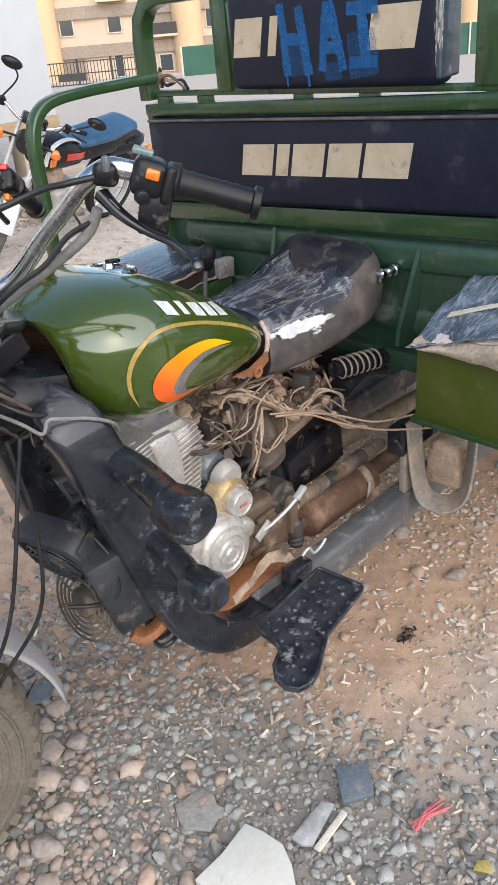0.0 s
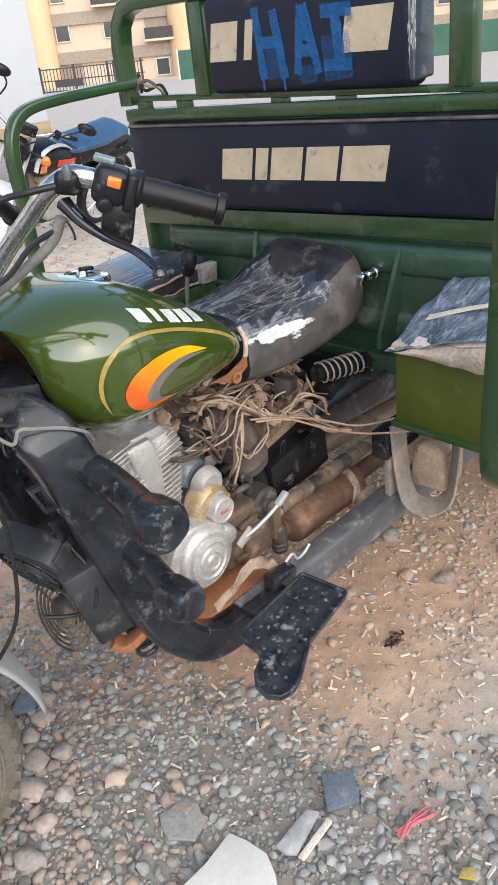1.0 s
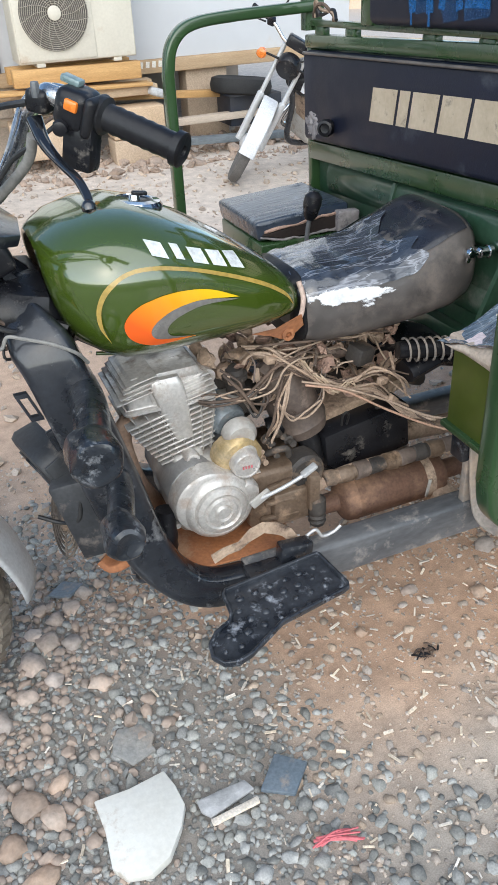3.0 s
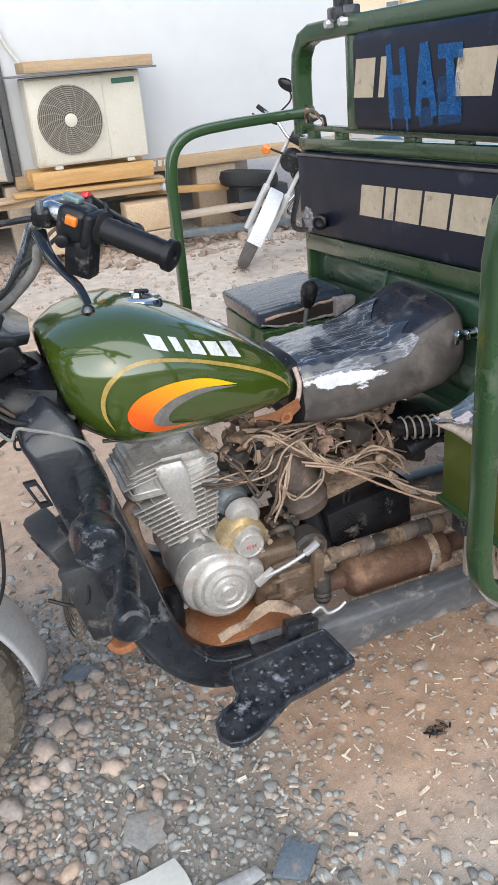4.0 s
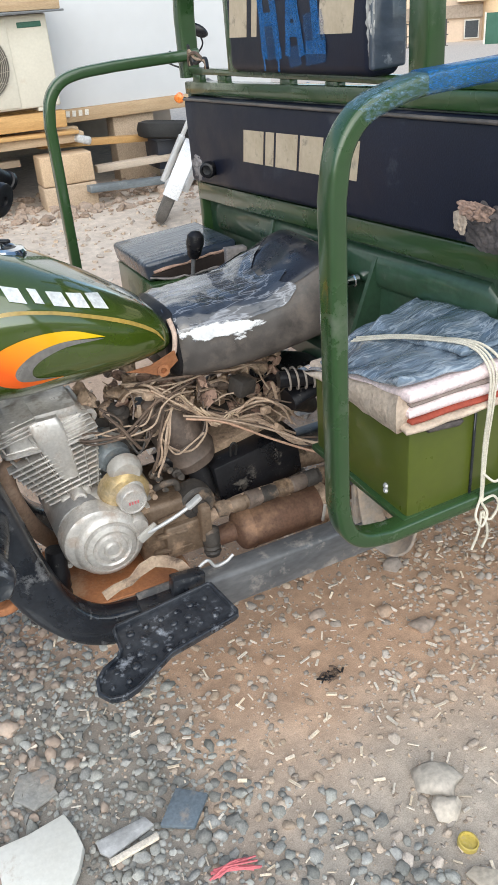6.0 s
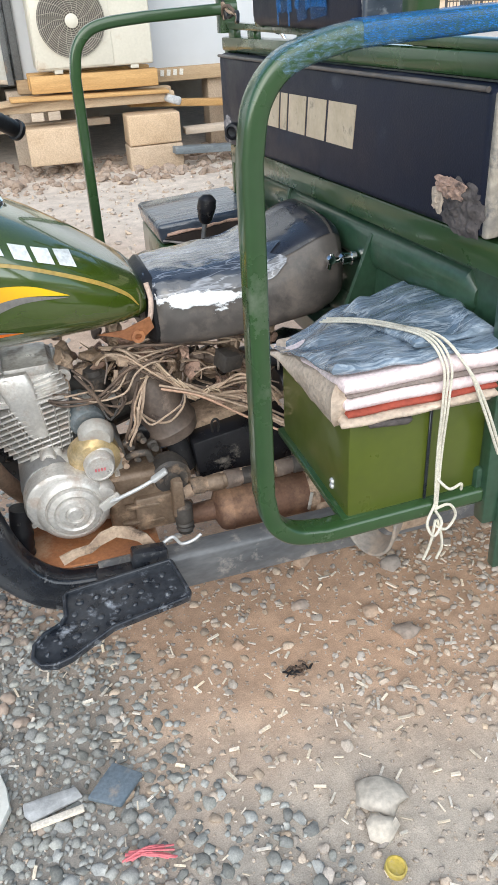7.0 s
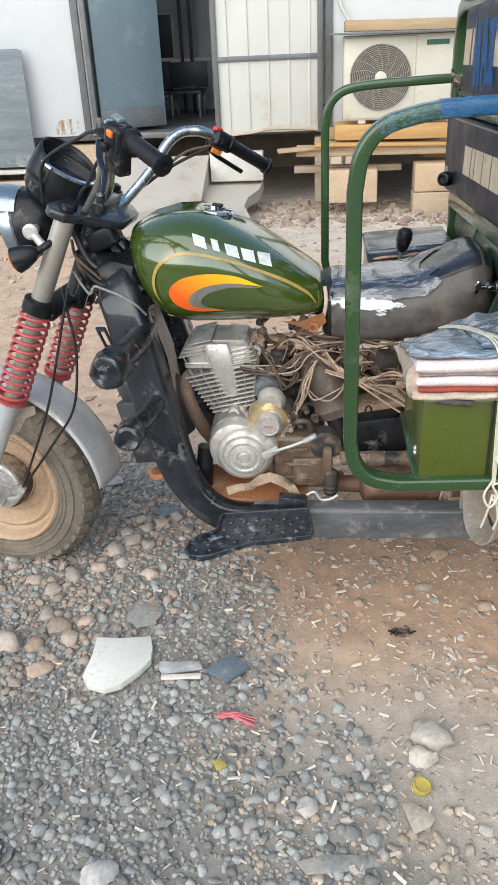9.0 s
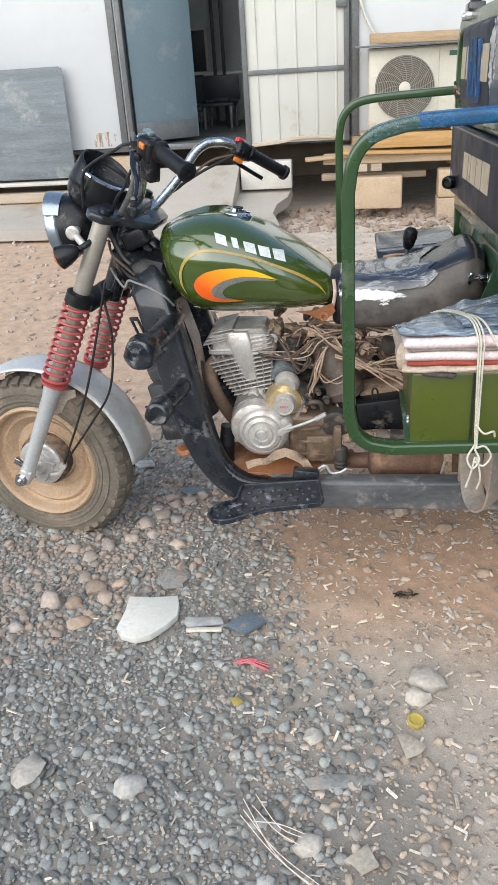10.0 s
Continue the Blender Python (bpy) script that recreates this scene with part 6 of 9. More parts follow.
part("lever_perch", box((-0.887, -0.302, 1.346), (0.036, 0.030, 0.032), (0, 10, -45), 0.008, 3), "plastic", bar)
part("perch_bolt", lathe((-0.893, -0.315, 1.372), (-0.893, -0.312, 1.34), [(0, 0), (0, 0.005), (0.003, 0.006), (0.02, 0.006)], 8), "steel_grey", bar)
part("clutch_lever", sweep(smooth_path([(-0.899, -0.3, 1.321), (-0.896, -0.335, 1.296), (-0.884, -0.37, 1.274), (-0.872, -0.41, 1.259), (-0.868, -0.44, 1.243), (-0.870, -0.455, 1.235)], 8), rrect(0.012, 0.009, 0.003), scales=[1.9 - 0.9 * min(1, k / 16) for k in range(41)]), "gloss_black", bar, "black lever with ball end")
part("lever_ball", lathe((-0.870, -0.451, 1.241), (-0.872, -0.463, 1.219), [(0, 0.003), (0.003, 0.008), (0.009, 0.0105), (0.015, 0.009), (0.019, 0)], 14), "gloss_black", bar)
sw2 = part("switch_box", box((-0.71, 0.30, 1.253), (0.05, 0.05, 0.05), (0, 28, 42), 0.012, 3), "plastic", bar)
part("red_button", box((-0.709, 0.296, 1.281), (0.026, 0.022, 0.014), (0, 28, 42), 0.005), "red_plastic", sw2)
part("yellow_button", box((-0.718, 0.285, 1.222), (0.034, 0.012, 0.014), (0, 28, 42), 0.003), "orange_plastic", sw2)
part("brake_lever", tube([(-0.745, 0.30, 1.25), (-0.735, 0.33, 1.215), (-0.70, 0.375, 1.18), (-0.66, 0.42, 1.145)], 0.007), "plastic", bar)
part("grey_hose", tube([(-0.905, -0.295, 1.30), (-0.915, -0.27, 1.262), (-0.945, -0.21, 1.215), (-0.985, -0.15, 1.17), (-1.03, -0.09, 1.12)], 0.0082, 12), "grey_hose", bar, "dusty grey cable sleeve")
for pts, r in (([(-0.905, -0.3, 1.345), (-0.936, -0.27, 1.339), (-0.969, -0.22, 1.325), (-1.1, -0.12, 1.26), (-1.14, -0.06, 1.15)], 0.006),
               ([(-0.91, -0.29, 1.285), (-0.935, -0.25, 1.262), (-0.965, -0.22, 1.222), (-1.0, -0.18, 1.19), (-1.05, -0.10, 1.12)], 0.0055),
               ([(-0.74, 0.28, 1.235), (-0.83, 0.21, 1.20), (-0.92, 0.12, 1.15), (-1.0, 0.06, 1.08), (-1.0, 0.0, 0.96)], 0.006),
               ([(-0.73, 0.29, 1.24), (-0.81, 0.24, 1.225), (-0.90, 0.16, 1.16), (-1.0, 0.08, 1.11), (-0.99, -0.03, 0.99)], 0.005),
               ([(-1.10, -0.02, 1.16), (-1.06, -0.08, 1.08), (-1.02, -0.10, 1.0), (-0.95, -0.10, 0.96), (-0.88, -0.12, 0.93)], 0.012),
               ([(-1.08, -0.05, 1.05), (-1.05, -0.12, 1.02), (-1.0, -0.125, 0.97), (-0.97, -0.11, 0.93), (-1.0, -0.09, 0.90), (-1.04, -0.10, 0.94)], 0.005),
               ([(-1.05, -0.1, 1.0), (-1.0, -0.14, 0.96), (-0.93, -0.145, 0.93), (-0.89, -0.17, 0.86), (-0.87, -0.19, 0.78), (-0.85, -0.20, 0.6)], 0.006)):
    part("cable", tube(pts, r * 0.8, 8), "wire_black" if r > 0.0052 else "wire_dark", bar)
for k in range(13):
    a = Vector((rnd.uniform(-1.06, -0.94), rnd.uniform(-0.12, 0.03), rnd.uniform(0.90, 1.08)))
    part("cable", tube([a, a + Vector((rnd.uniform(-0.05, 0.05), rnd.uniform(-0.05, 0.0), rnd.uniform(-0.06, 0.03))), a + Vector((rnd.uniform(-0.05, 0.08), rnd.uniform(-0.04, 0.03), rnd.uniform(-0.12, 0.02)))], rnd.choice([0.002, 0.003, 0.0045]), 6), rnd.choice(["wire_black", "wire_black", "wire_black", "wire_dark"]), bar)
part("joint_block", box((-0.99, -0.05, 1.06), (0.08, 0.09, 0.06), (0, -20, 0), 0.012, 3), "plastic", bar)

# --- cargo body: the panel behind the rider, its frame, guard rails and boxes
TILT = Matrix.Translation((0, 0, 1.2)) @ Matrix.Rotation(radians(-1.3), 4, "X") @ Matrix.Translation((0, 0, -1.2))


def hpart(name, bm, material, parent, label="", sharp=38):
    bmesh.ops.transform(bm, matrix=TILT, verts=bm.verts)
    return part(name, bm, material, parent, label, sharp)


def climb(bm, k=0.03):
    for v in bm.verts:
        v.co.z -= k * v.co.y
    return bm


panel = hpart("front_panel", box((0.055, 0, 1.0), (0.012, 1.40, 0.64), None, 0.003), "green_dusty", trike, "green pressed-steel panel behind the rider")
for z, h in ((0.965, 0.085), (0.80, 0.07)):
    for y0, y1 in ((0.62, -0.60),):
        hpart("rib", sweep([Vector((0.05, y0, z)), Vector((0.05, y0 - 0.02, z)), Vector((0.05, y1 + 0.02, z)), Vector((0.05, y1, z))], [(a_ * 0.42, b_) for a_, b_ in circle(h / 2, 18)], scales=[0.35, 1, 1, 0.35]) if z < 0.9 else climb(sweep([Vector((0.05, y0, z)), Vector((0.05, y0 - 0.02, z)), Vector((0.05, y1 + 0.02, z)), Vector((0.05, y1, z))], [(a_ * 0.42, b_) for a_, b_ in circle(h / 2, 18)], scales=[0.35, 1, 1, 0.35])), "green_dusty", panel)
hpart("band", climb(box((0.035, 0, 1.043), (0.03, 1.38, 0.05), None, 0.004), 0.04), "green", panel)
hpart("band", climb(box((0.035, 0, 1.314), (0.04, 1.40, 0.034), None, 0.005), 0.016), "green", panel)
hpart("band", box((0.035, 0, 0.70), (0.04, 1.40, 0.05), None, 0.005), "green_dusty", panel)
hpart("side_edge", box((0.045, 0.69, 1.0), (0.045, 0.025, 0.64), None, 0.004), "green", panel)
hpart("side_edge", box((0.055, -0.70, 0.975), (0.06, 0.03, 0.71), None, 0.005), "green_dusty", panel)
hpart("corner_bracket", box((0.10, -0.715, 0.60), (0.10, 0.02, 0.15), None, 0.005), "green_dusty", panel)
for y in (-0.235, 0.235):
    hpart("gusset", plate([(0.05, 1.0), (0.035, 1.0), (-0.03, 0.80), (-0.03, 0.76), (0.05, 0.76)], -0.006, 0.006, lambda a, b, c: (a, y + c - 0.09 * (b - 1.0) * (1 if y < 0 else -1), b)), "green_dusty", panel)
rail = hpart("rail_thin", box((0.03, 0, 1.348), (0.025, 1.38, 0.016), None, 0.003), "green", panel)
for y in (0.62, 0.45, 0.1, -0.1, -0.42, -0.6):
    hpart("spacer", box((0.03, y, 1.33), (0.02, 0.05, 0.02), None, 0.002), "green", panel)
loop = [(0.03, 0.685, 1.33), (0.03, 0.685, 1.48), (0.03, 0.675, 1.535), (0.03, 0.64, 1.575), (0.03, 0.585, 1.59), (0.03, 0.4, 1.592), (0.03, -0.4, 1.592), (0.03, -0.585, 1.59), (0.03, -0.64, 1.575), (0.03, -0.675, 1.535), (0.03, -0.685, 1.48), (0.03, -0.685, 1.33)]
hpart("top_hoop", sweep([Vector(p) for p in loop], rrect(0.045, 0.05, 0.008), up=(1, 0, 0)), "green", panel, "green tubular top hoop")
for y in (0.355, -0.40):
    hpart("upright", box((0.03, y, 1.46), (0.04, 0.055, 0.22), None, 0.006), "green", panel)
hpart("clamp_foot", box((0.02, 0.40, 1.62), (0.05, 0.09, 0.035), None, 0.006), "black_paint", panel)
hpart("clamp_post", box((0.02, 0.40, 1.71), (0.03, 0.06, 0.17), None, 0.006), "black_paint", panel)
for y in (0.36, 0.435):
    hpart("clamp_bolt", lathe((-0.015, y, 1.60), (0.02, y, 1.60), [(0, 0), (0, 0.009), (0.006, 0.012), (0.03, 0.012)], 8), "silver", panel)
for k, m_ in enumerate(("wire_dark", "dirtmetal", "wire_black")):
    hpart("wire_scrap", tube([(0.0, 0.61 - 0.01 * k, 1.365), (-0.01, 0.58, 1.39 + 0.012 * k), (0.0, 0.555 + 0.01 * k, 1.395 - 0.012 * k), (0.01, 0.52, 1.37 + 0.006 * k), (0.0, 0.50 - 0.008 * k, 1.36)], 0.0045, 7), m_, panel)
# cushions
def cushion_shape(bm):
    """The back cushion narrows and climbs towards its torn end."""
    for v in bm.verts:
        t, y = (v.co.z - 1.021) / 0.262, v.co.y
        low, high = 1.074 - 0.040 * y, 1.293 - 0.016 * y
        v.co.z = low + (high - low) * t
    return bm


cush = hpart("back_cushion", cushion_shape(box((0.02, 0.004, 1.152), (0.045, 1.357, 0.262), None, 0.018, 4)), "navy", panel, "navy vinyl back cushion with printed mark")
hcu = hpart("head_cushion", box((0.01, -0.012, 1.463), (0.075, 0.60, 0.215), None, 0.022, 4), "navy", panel, "navy vinyl head cushion sprayed with blue letters")
hpart("piping", tube([(-0.004, 0.67, 1.276), (-0.006, 0.3, 1.283), (-0.006, -0.3, 1.293), (-0.004, -0.66, 1.299)], 0.004), "vinyl_dusty", cush)
hpart("worn_corner", roughen(box((0.012, -0.311, 1.465), (0.073, 0.016, 0.19), None, 0.010, 3), 0.005, 30), "box_vinyl", hcu, "scuffed plastic-wrapped cushion end")
tr = random.Random(5)


def crumple(y0, z0, ry, rz, x0, rise_, n, seed):
    """A lumpy patch with a torn outline, standing a little off the cushion's face."""
    b = bmesh.new()
    m = 3 * n
    rows_ = []
    for i in range(n + 1):
        row = []
        for j in range(m):
            a_ = 2 * math.pi * j / m
            c_, s_ = math.cos(a_), math.sin(a_)
            out = 0.86 + 0.26 * noise.noise(Vector((c_ * 1.7, s_ * 1.7, seed))) + 0.16 * noise.noise(Vector((c_ * 5, s_ * 5, seed + 1)))
            r_ = out * i / n
            u, v = r_ * c_, r_ * s_
            h = rise_ * (0.25 + abs(noise.noise(Vector((u * 3.2, v * 3.2, seed + 3)))) * 1.5 + 0.5 * abs(noise.noise(Vector((u * 8, v * 8, seed + 5))))) * (1.0 - 0.75 * (i / n) ** 3)
            row.append(b.verts.new((x0 - h, y0 + u * ry, z0 + v * rz)))
            if i == 0:
                break
        rows_.append(row)
    for j in range(m):
        b.faces.new((rows_[0][0], rows_[1][j], rows_[1][(j + 1) % m]))
    for p_, q_ in zip(rows_[1:], rows_[2:]):
        for j in range(m):
            b.faces.new((p_[j], q_[j], q_[(j + 1) % m], p_[(j + 1) % m]))
    return b


tear = hpart("tear", crumple(-0.610, 1.135, 0.075, 0.046, 0.0, 0.010, 18, 2.0), "matted_dark", cush, "torn hole with a dark lumpy patch in it", 60)
hpart("tear_rim", crumple(-0.585, 1.160, 0.050, 0.020, -0.006, 0.006, 16, 7.0), "foam", tear, "brown foam folded over the tear", 60)
hpart("tear_rim", crumple(-0.548, 1.135, 0.020, 0.028, -0.003, 0.005, 12, 9.0), "cream_pad", tear, "pale frayed edge of the tear", 60)
flap = hpart("torn_flap", crumple(0.618, 1.093, 0.058, 0.042, 0.0, 0.008, 14, 5.0), "torn_grey", cush, "torn grey corner of the cushion", 60)
hpart("flap_knob", lathe((-0.004, 0.52, 1.102), (-0.034, 0.487, 1.104), [(0, 0.016), (0.012, 0.022), (0.03, 0.023), (0.042, 0.02), (0.044, 0.014), (0.038, 0.012), (0.036, 0)], 20), "rubber", flap, "black rubber plug")
hpart("tear_edge", cushion_shape(roughen(box((0.022, -0.679, 1.152), (0.044, 0.012, 0.25), None, 0.005, 4), 0.007, 34)), "torn_end", cush, "torn pale cushion end with bare padding")


def mark(parent, x, z0, height, blocks, rise_k=0.0):
    """Slanted plain blocks where the maker's mark is printed."""
    for a, b in blocks:
        hpart("mark_block", plate([(a, z0), (b, z0), (b, z0 - height), (a, z0 - height)], 0, 0.002,
              lambda p, q, c: (x - c, p - (q - z0) * 0.2, q - rise_k * p)), "beige_letter", parent)


mark(cush, -0.0015, 1.231, 0.078, ((0.288, 0.178), (0.166, 0.124), (0.112, 0.010), (-0.002, -0.100), (-0.112, -0.240)), 0.033)
mark(hcu, -0.0262, 1.514, 0.084, ((0.255, 0.165), (0.14, 0.115), (-0.152, -0.272)))
# blue sprayed capitals H A I over the head cushion, with drips
spray = []


def stroke(p, q, w=0.028):
    (a, b), (c, d) = p, q
    v = Vector((c - a, d - b)).normalized()
    nrm = Vector((-v.y, v.x)) * w * 0.43
    pts = []
    n = 8
    for k in range(n + 1):
        t = k / n
        pts.append((a + (c - a) * t + nrm.x * (1 + 0.3 * noise.noise(Vector((a * 40, t * 6, 1)))), b + (d - b) * t + nrm.y))
    for k in range(n, -1, -1):
        t = k / n
        pts.append((a + (c - a) * t - nrm.x * (1 + 0.3 * noise.noise(Vector((a * 40, t * 6, 5)))), b + (d - b) * t - nrm.y))
    stroke.depth += 0.0002
    hpart("spray_stroke", plate(pts, 0, 0.0006, lambda p_, q_, c_: (-0.0277 - stroke.depth - c_, p_, q_)), "blue_spray" if w < 0.032 else "blue_smear", hcu)


stroke.depth = 0.0
for p, q, w in (((0.110, 1.536), (0.094, 1.385), 0.026), ((0.054, 1.528), (0.030, 1.385), 0.028), ((0.108, 1.462), (0.034, 1.462), 0.030),
                ((-0.028, 1.532), (-0.010, 1.392), 0.025), ((-0.036, 1.532), (-0.072, 1.392), 0.027), ((-0.010, 1.44), (-0.068, 1.44), 0.03), ((-0.031, 1.53), (-0.034, 1.46), 0.031),
                ((-0.084, 1.513), (-0.166, 1.513), 0.031), ((-0.122, 1.51), (-0.136, 1.40), 0.031), ((-0.09, 1.408), (-0.165, 1.408), 0.028),
                ((0.096, 1.39), (0.094, 1.362), 0.007), ((0.030, 1.39), (0.028, 1.361), 0.008), ((-0.04, 1.41), (-0.045, 1.372), 0.06), ((-0.12, 1.47), (-0.13, 1.378), 0.09), ((0.066, 1.45), (0.058, 1.385), 0.05)):
    stroke(p, q, w)

hpart("fringe", crumple(-0.309, 1.468, 0.011, 0.125, -0.018, 0.012, 40, 4.0), "worn_pale", hcu, "frayed pale cushion edge", 60)
# guard rails
for nm, x, y, zt, zb in (("n", -0.352, -0.70, 1.392, 0.682), ("f", -0.40, 0.672, 1.362, 0.70)):
    pts = [(0.05, y, zt + 0.012), (-0.20, y, zt + 0.004), (x + 0.10, y, zt - 0.004), (x + 0.045, y, zt - 0.022), (x + 0.012, y, zt - 0.062), (x, y, zt - 0.125),
           (x, y, zb + 0.10), (x + 0.012, y, zb + 0.045), (x + 0.045, y, zb + 0.012), (x + 0.10, y, zb), (0.06, y, zb + 0.01)]
    seq = [Vector(pts[0])] + smooth_path(pts[1:6], 6) + smooth_path(pts[6:10], 6) + [Vector(pts[10])]
    gr = part("guard_rail", sweep(seq, rrect(0.04, 0.028, 0.007), up=(0, 0, 1)), "green", trike, "bent green tubular guard rail")
    if nm == "n":
        part("blue_paint_band", sweep([Vector((-0.215, y, zt + 0.0035)), Vector((-0.06, y, zt + 0.009)), Vector((0.045, y, zt + 0.0122))], rrect(0.0415, 0.0295, 0.007), up=(0, 0, 1)), "blue_spray", gr, "blue paint over the rail")
        # bluish scuffs; the bend's pale highlight is painted in with them
        bend = [Vector(pts[1]) + Vector((0.04, 0, 0.001))] + smooth_path(pts[1:6], 6)[2:-11]
        part("paint_scuff", sweep(bend, rrect(0.0412, 0.0292, 0.007), up=(0, 0, 1)), "blue_haze", gr, "worn bluish scuffs and a painted highlight on the bend")
    else:
        part("rail_foot", box((x, y, 0.69), (0.05, 0.05, 0.02), None, 0.004), "green", gr)
    part("cross_bar", box((-0.07, y * 0.83, zb + 0.0), (0.26, 0.16, 0.016), None, 0.003), "green_dusty", gr)
# tool boxes beside the seat
for nm, y0, y1, xf, zt in (("n", -0.70, -0.395, -0.212, 0.868), ("f", 0.71, 0.405, -0.262, 0.832)):
    yc, w = (y0 + y1) / 2, abs(y1 - y0)
    # far box takes the darker green in place of the shade from the seat
    bx = part("tool_box", box(((xf + 0.03) / 2, yc, (zt + 0.69) / 2), (0.03 - xf, w, zt - 0.69), None, 0.006), "olive_box" if nm == "n" else "green", trike, "olive sheet-steel tool box")
    part("box_bottom_lip", box(((xf + 0.03) / 2, yc, 0.692), (0.05 - xf, w + 0.012, 0.014), None, 0.003), "green", bx)
    part("door_seam", box((-0.075, y0 + (-0.002 if y0 < 0 else 0.002), 0.785), (0.005, 0.004, 0.17), None, 0.001, 1), "black_paint", bx)
    for z in (0.72, 0.73):
        part("rivet", lathe((xf - 0.004, yc - 0.09, z), (xf + 0.004, yc - 0.09, z), [(0, 0), (0, 0.004), (0.003, 0.006), (0.008, 0.006)], 8), "silver", bx)
    if nm == "f":
        xm = (xf + 0.03) / 2
        cu = part("box_cushion", roughen(box((xm - 0.008, yc + 0.012, zt + 0.034), (0.012 - xf, w - 0.018, 0.056), (0, -4, 0), 0.012, 4), 0.012, 12), "box_vinyl", bx, "torn navy box cushion over brown foam")
        part("lower_lip", roughen(tube([(xm - 0.142, y1 + 0.020, zt + 0.018), (xm - 0.09, y1 + 0.012, zt + 0.006), (xm, y1 + 0.010, zt + 0.004), (xm + 0.08, y1 + 0.012, zt + 0.010), (xm + 0.12, y1 + 0.016, zt + 0.026)], 0.0038, 8, 6), 0.006, 40), "torn_grey", cu, "pale torn foam lip")
        part("upper_lip", roughen(tube([(xm - 0.13, y1 + 0.020, zt + 0.030), (xm - 0.06, y1 + 0.013, zt + 0.036), (xm + 0.03, y1 + 0.012, zt + 0.047), (xm + 0.11, y1 + 0.014, zt + 0.052)], 0.004, 8, 6), 0.006, 30), "foam", cu, "pale torn foam lip")
        # plate in front of the cushion, coloured as the opening's shade
        part("foam_gap", plate([(-0.135, 0.022), (-0.08, 0.008), (0.0, 0.006), (0.08, 0.012), (0.115, 0.030), (0.11, 0.048), (0.04, 0.044), (-0.05, 0.034)], 0, 0.02, lambda p, q, c: (xm + p, y1 + 0.010 + c, zt + q)), "hollow", cu, "near-black plate for the shade inside the torn slit")
        part("torn_corner", roughen(box((xm + 0.115, y1 + 0.005, zt + 0.03), (0.06, 0.03, 0.058), (0, 4, 0), 0.004, 3), 0.007, 20), "torn_grey", cu, "grey torn vinyl corner")
    else:
        part("pad_edge", roughen(box(((xf + 0.03) / 2, yc, zt + 0.008), (0.045 - xf, w + 0.012, 0.02), None, 0.008, 3), 0.006, 18), "cream_pad", bx, "frayed pad edge")
# gear lever with black knob on the far side
gl = part("gear_lever", tube([(-0.18, 0.31, 0.72), (-0.175, 0.308, 0.86), (-0.165, 0.304, 0.935)], 0.006), "steel_grey", trike, "gear lever with black knob")
part("knob", lathe((-0.168, 0.305, 0.915), (-0.155, 0.30, 0.99), [(0, 0.012), (0.01, 0.018), (0.04, 0.024), (0.06, 0.022), (0.07, 0.012), (0.072, 0)], 18), "plastic", gl)
# hook and bracket behind the near rail, cargo floor, sides, rear axle
part("rail_post", box((-0.01, -0.25, 0.44), (0.045, 0.02, 0.20), None, 0.003), "dusty_steel", trike)
part("strap_bracket", sweep(smooth_path([(-0.005, -0.262, 0.56), (0.0, -0.275, 0.42), (0.005, -0.295, 0.335), (0.015, -0.33, 0.312), (0.03, -0.37, 0.32), (0.045, -0.395, 0.36), (0.05, -0.405, 0.45), (0.05, -0.41, 0.58)], 6), rrect(0.065, 0.008, 0.003), up=(0, 1, 0)), "dusty_steel", trike, "pale dusty strap bracket")
part("bracket_lump", roughen(box((0.09, -0.33, 0.42), (0.12, 0.1, 0.14), None, 0.02, 3), 0.012, 14), "dirtmetal", trike)
part("cargo_floor", box((0.80, 0, 0.715), (1.48, 1.36, 0.03), None, 0.004), "green_dusty", trike)
for y in (-0.69, 0.69):
    part("cargo_side", box((0.82, y, 0.92), (1.44, 0.02, 0.40), None, 0.004), "green_dusty", trike)
part("tailgate", box((1.53, 0, 0.92), (0.02, 1.38, 0.40), None, 0.004), "green_dusty", trike)
part("rear_axle", lathe((1.0, -0.55, 0.30), (1.0, 0.55, 0.30), [(0, 0.035), (0.45, 0.035), (0.47, 0.09), (0.63, 0.09), (0.65, 0.035), (1.1, 0.035)], 18), "dirtmetal", trike)
for y in (-0.55, 0.55):
    part("leaf_spring", tube([(0.62, y * 0.7, 0.52), (1.0, y * 0.7, 0.36), (1.4, y * 0.7, 0.52)], 0.03, 8), "dirtmetal", trike)
    rw = part("rear_wheel", wheel_profile((1.0, y, 0.30), (0, 1, 0), [(-0.045, 0.19), (-0.066, 0.245), (-0.052, 0.29), (0, 0.305), (0.052, 0.29), (0.066, 0.245), (0.045, 0.19)], 40, hollow=True), "tyre", trike)
    part("rim", wheel_profile((1.0, y, 0.30), (0, 1, 0), [(-0.05, 0.2), (-0.03, 0.17), (-0.01, 0.1), (-0.03, 0.05), (0.03, 0.05), (0.01, 0.1), (0.03, 0.17), (0.05, 0.2)], 30), "rim", rw)
part("chassis_side", box((0.6, 0.235, 0.5), (1.3, 0.05, 0.08), None, 0.006), "black_paint", trike)
part("chassis_side", box((0.6, -0.235, 0.5), (1.3, 0.05, 0.08), None, 0.006), "black_paint", trike)

# ---------------------------------------------------------------- on the tool box: folded bedding tied with rope
bed = root("folded_bedding", (-0.09, -0.55, 0.885), "folded foam and cloth pads under blue plastic, tied with rope", "bedding")


def squash(x, y):
    """How full the stack is: it tapers towards its inner front corner."""
    u = min(1, max(0, (x + 0.225) / 0.26))
    w = min(1, max(0, (y + 0.715) / 0.315))
    return 1 - 0.9 * (1 - u) ** 1.2 * w ** 1.5 - 0.12 * w


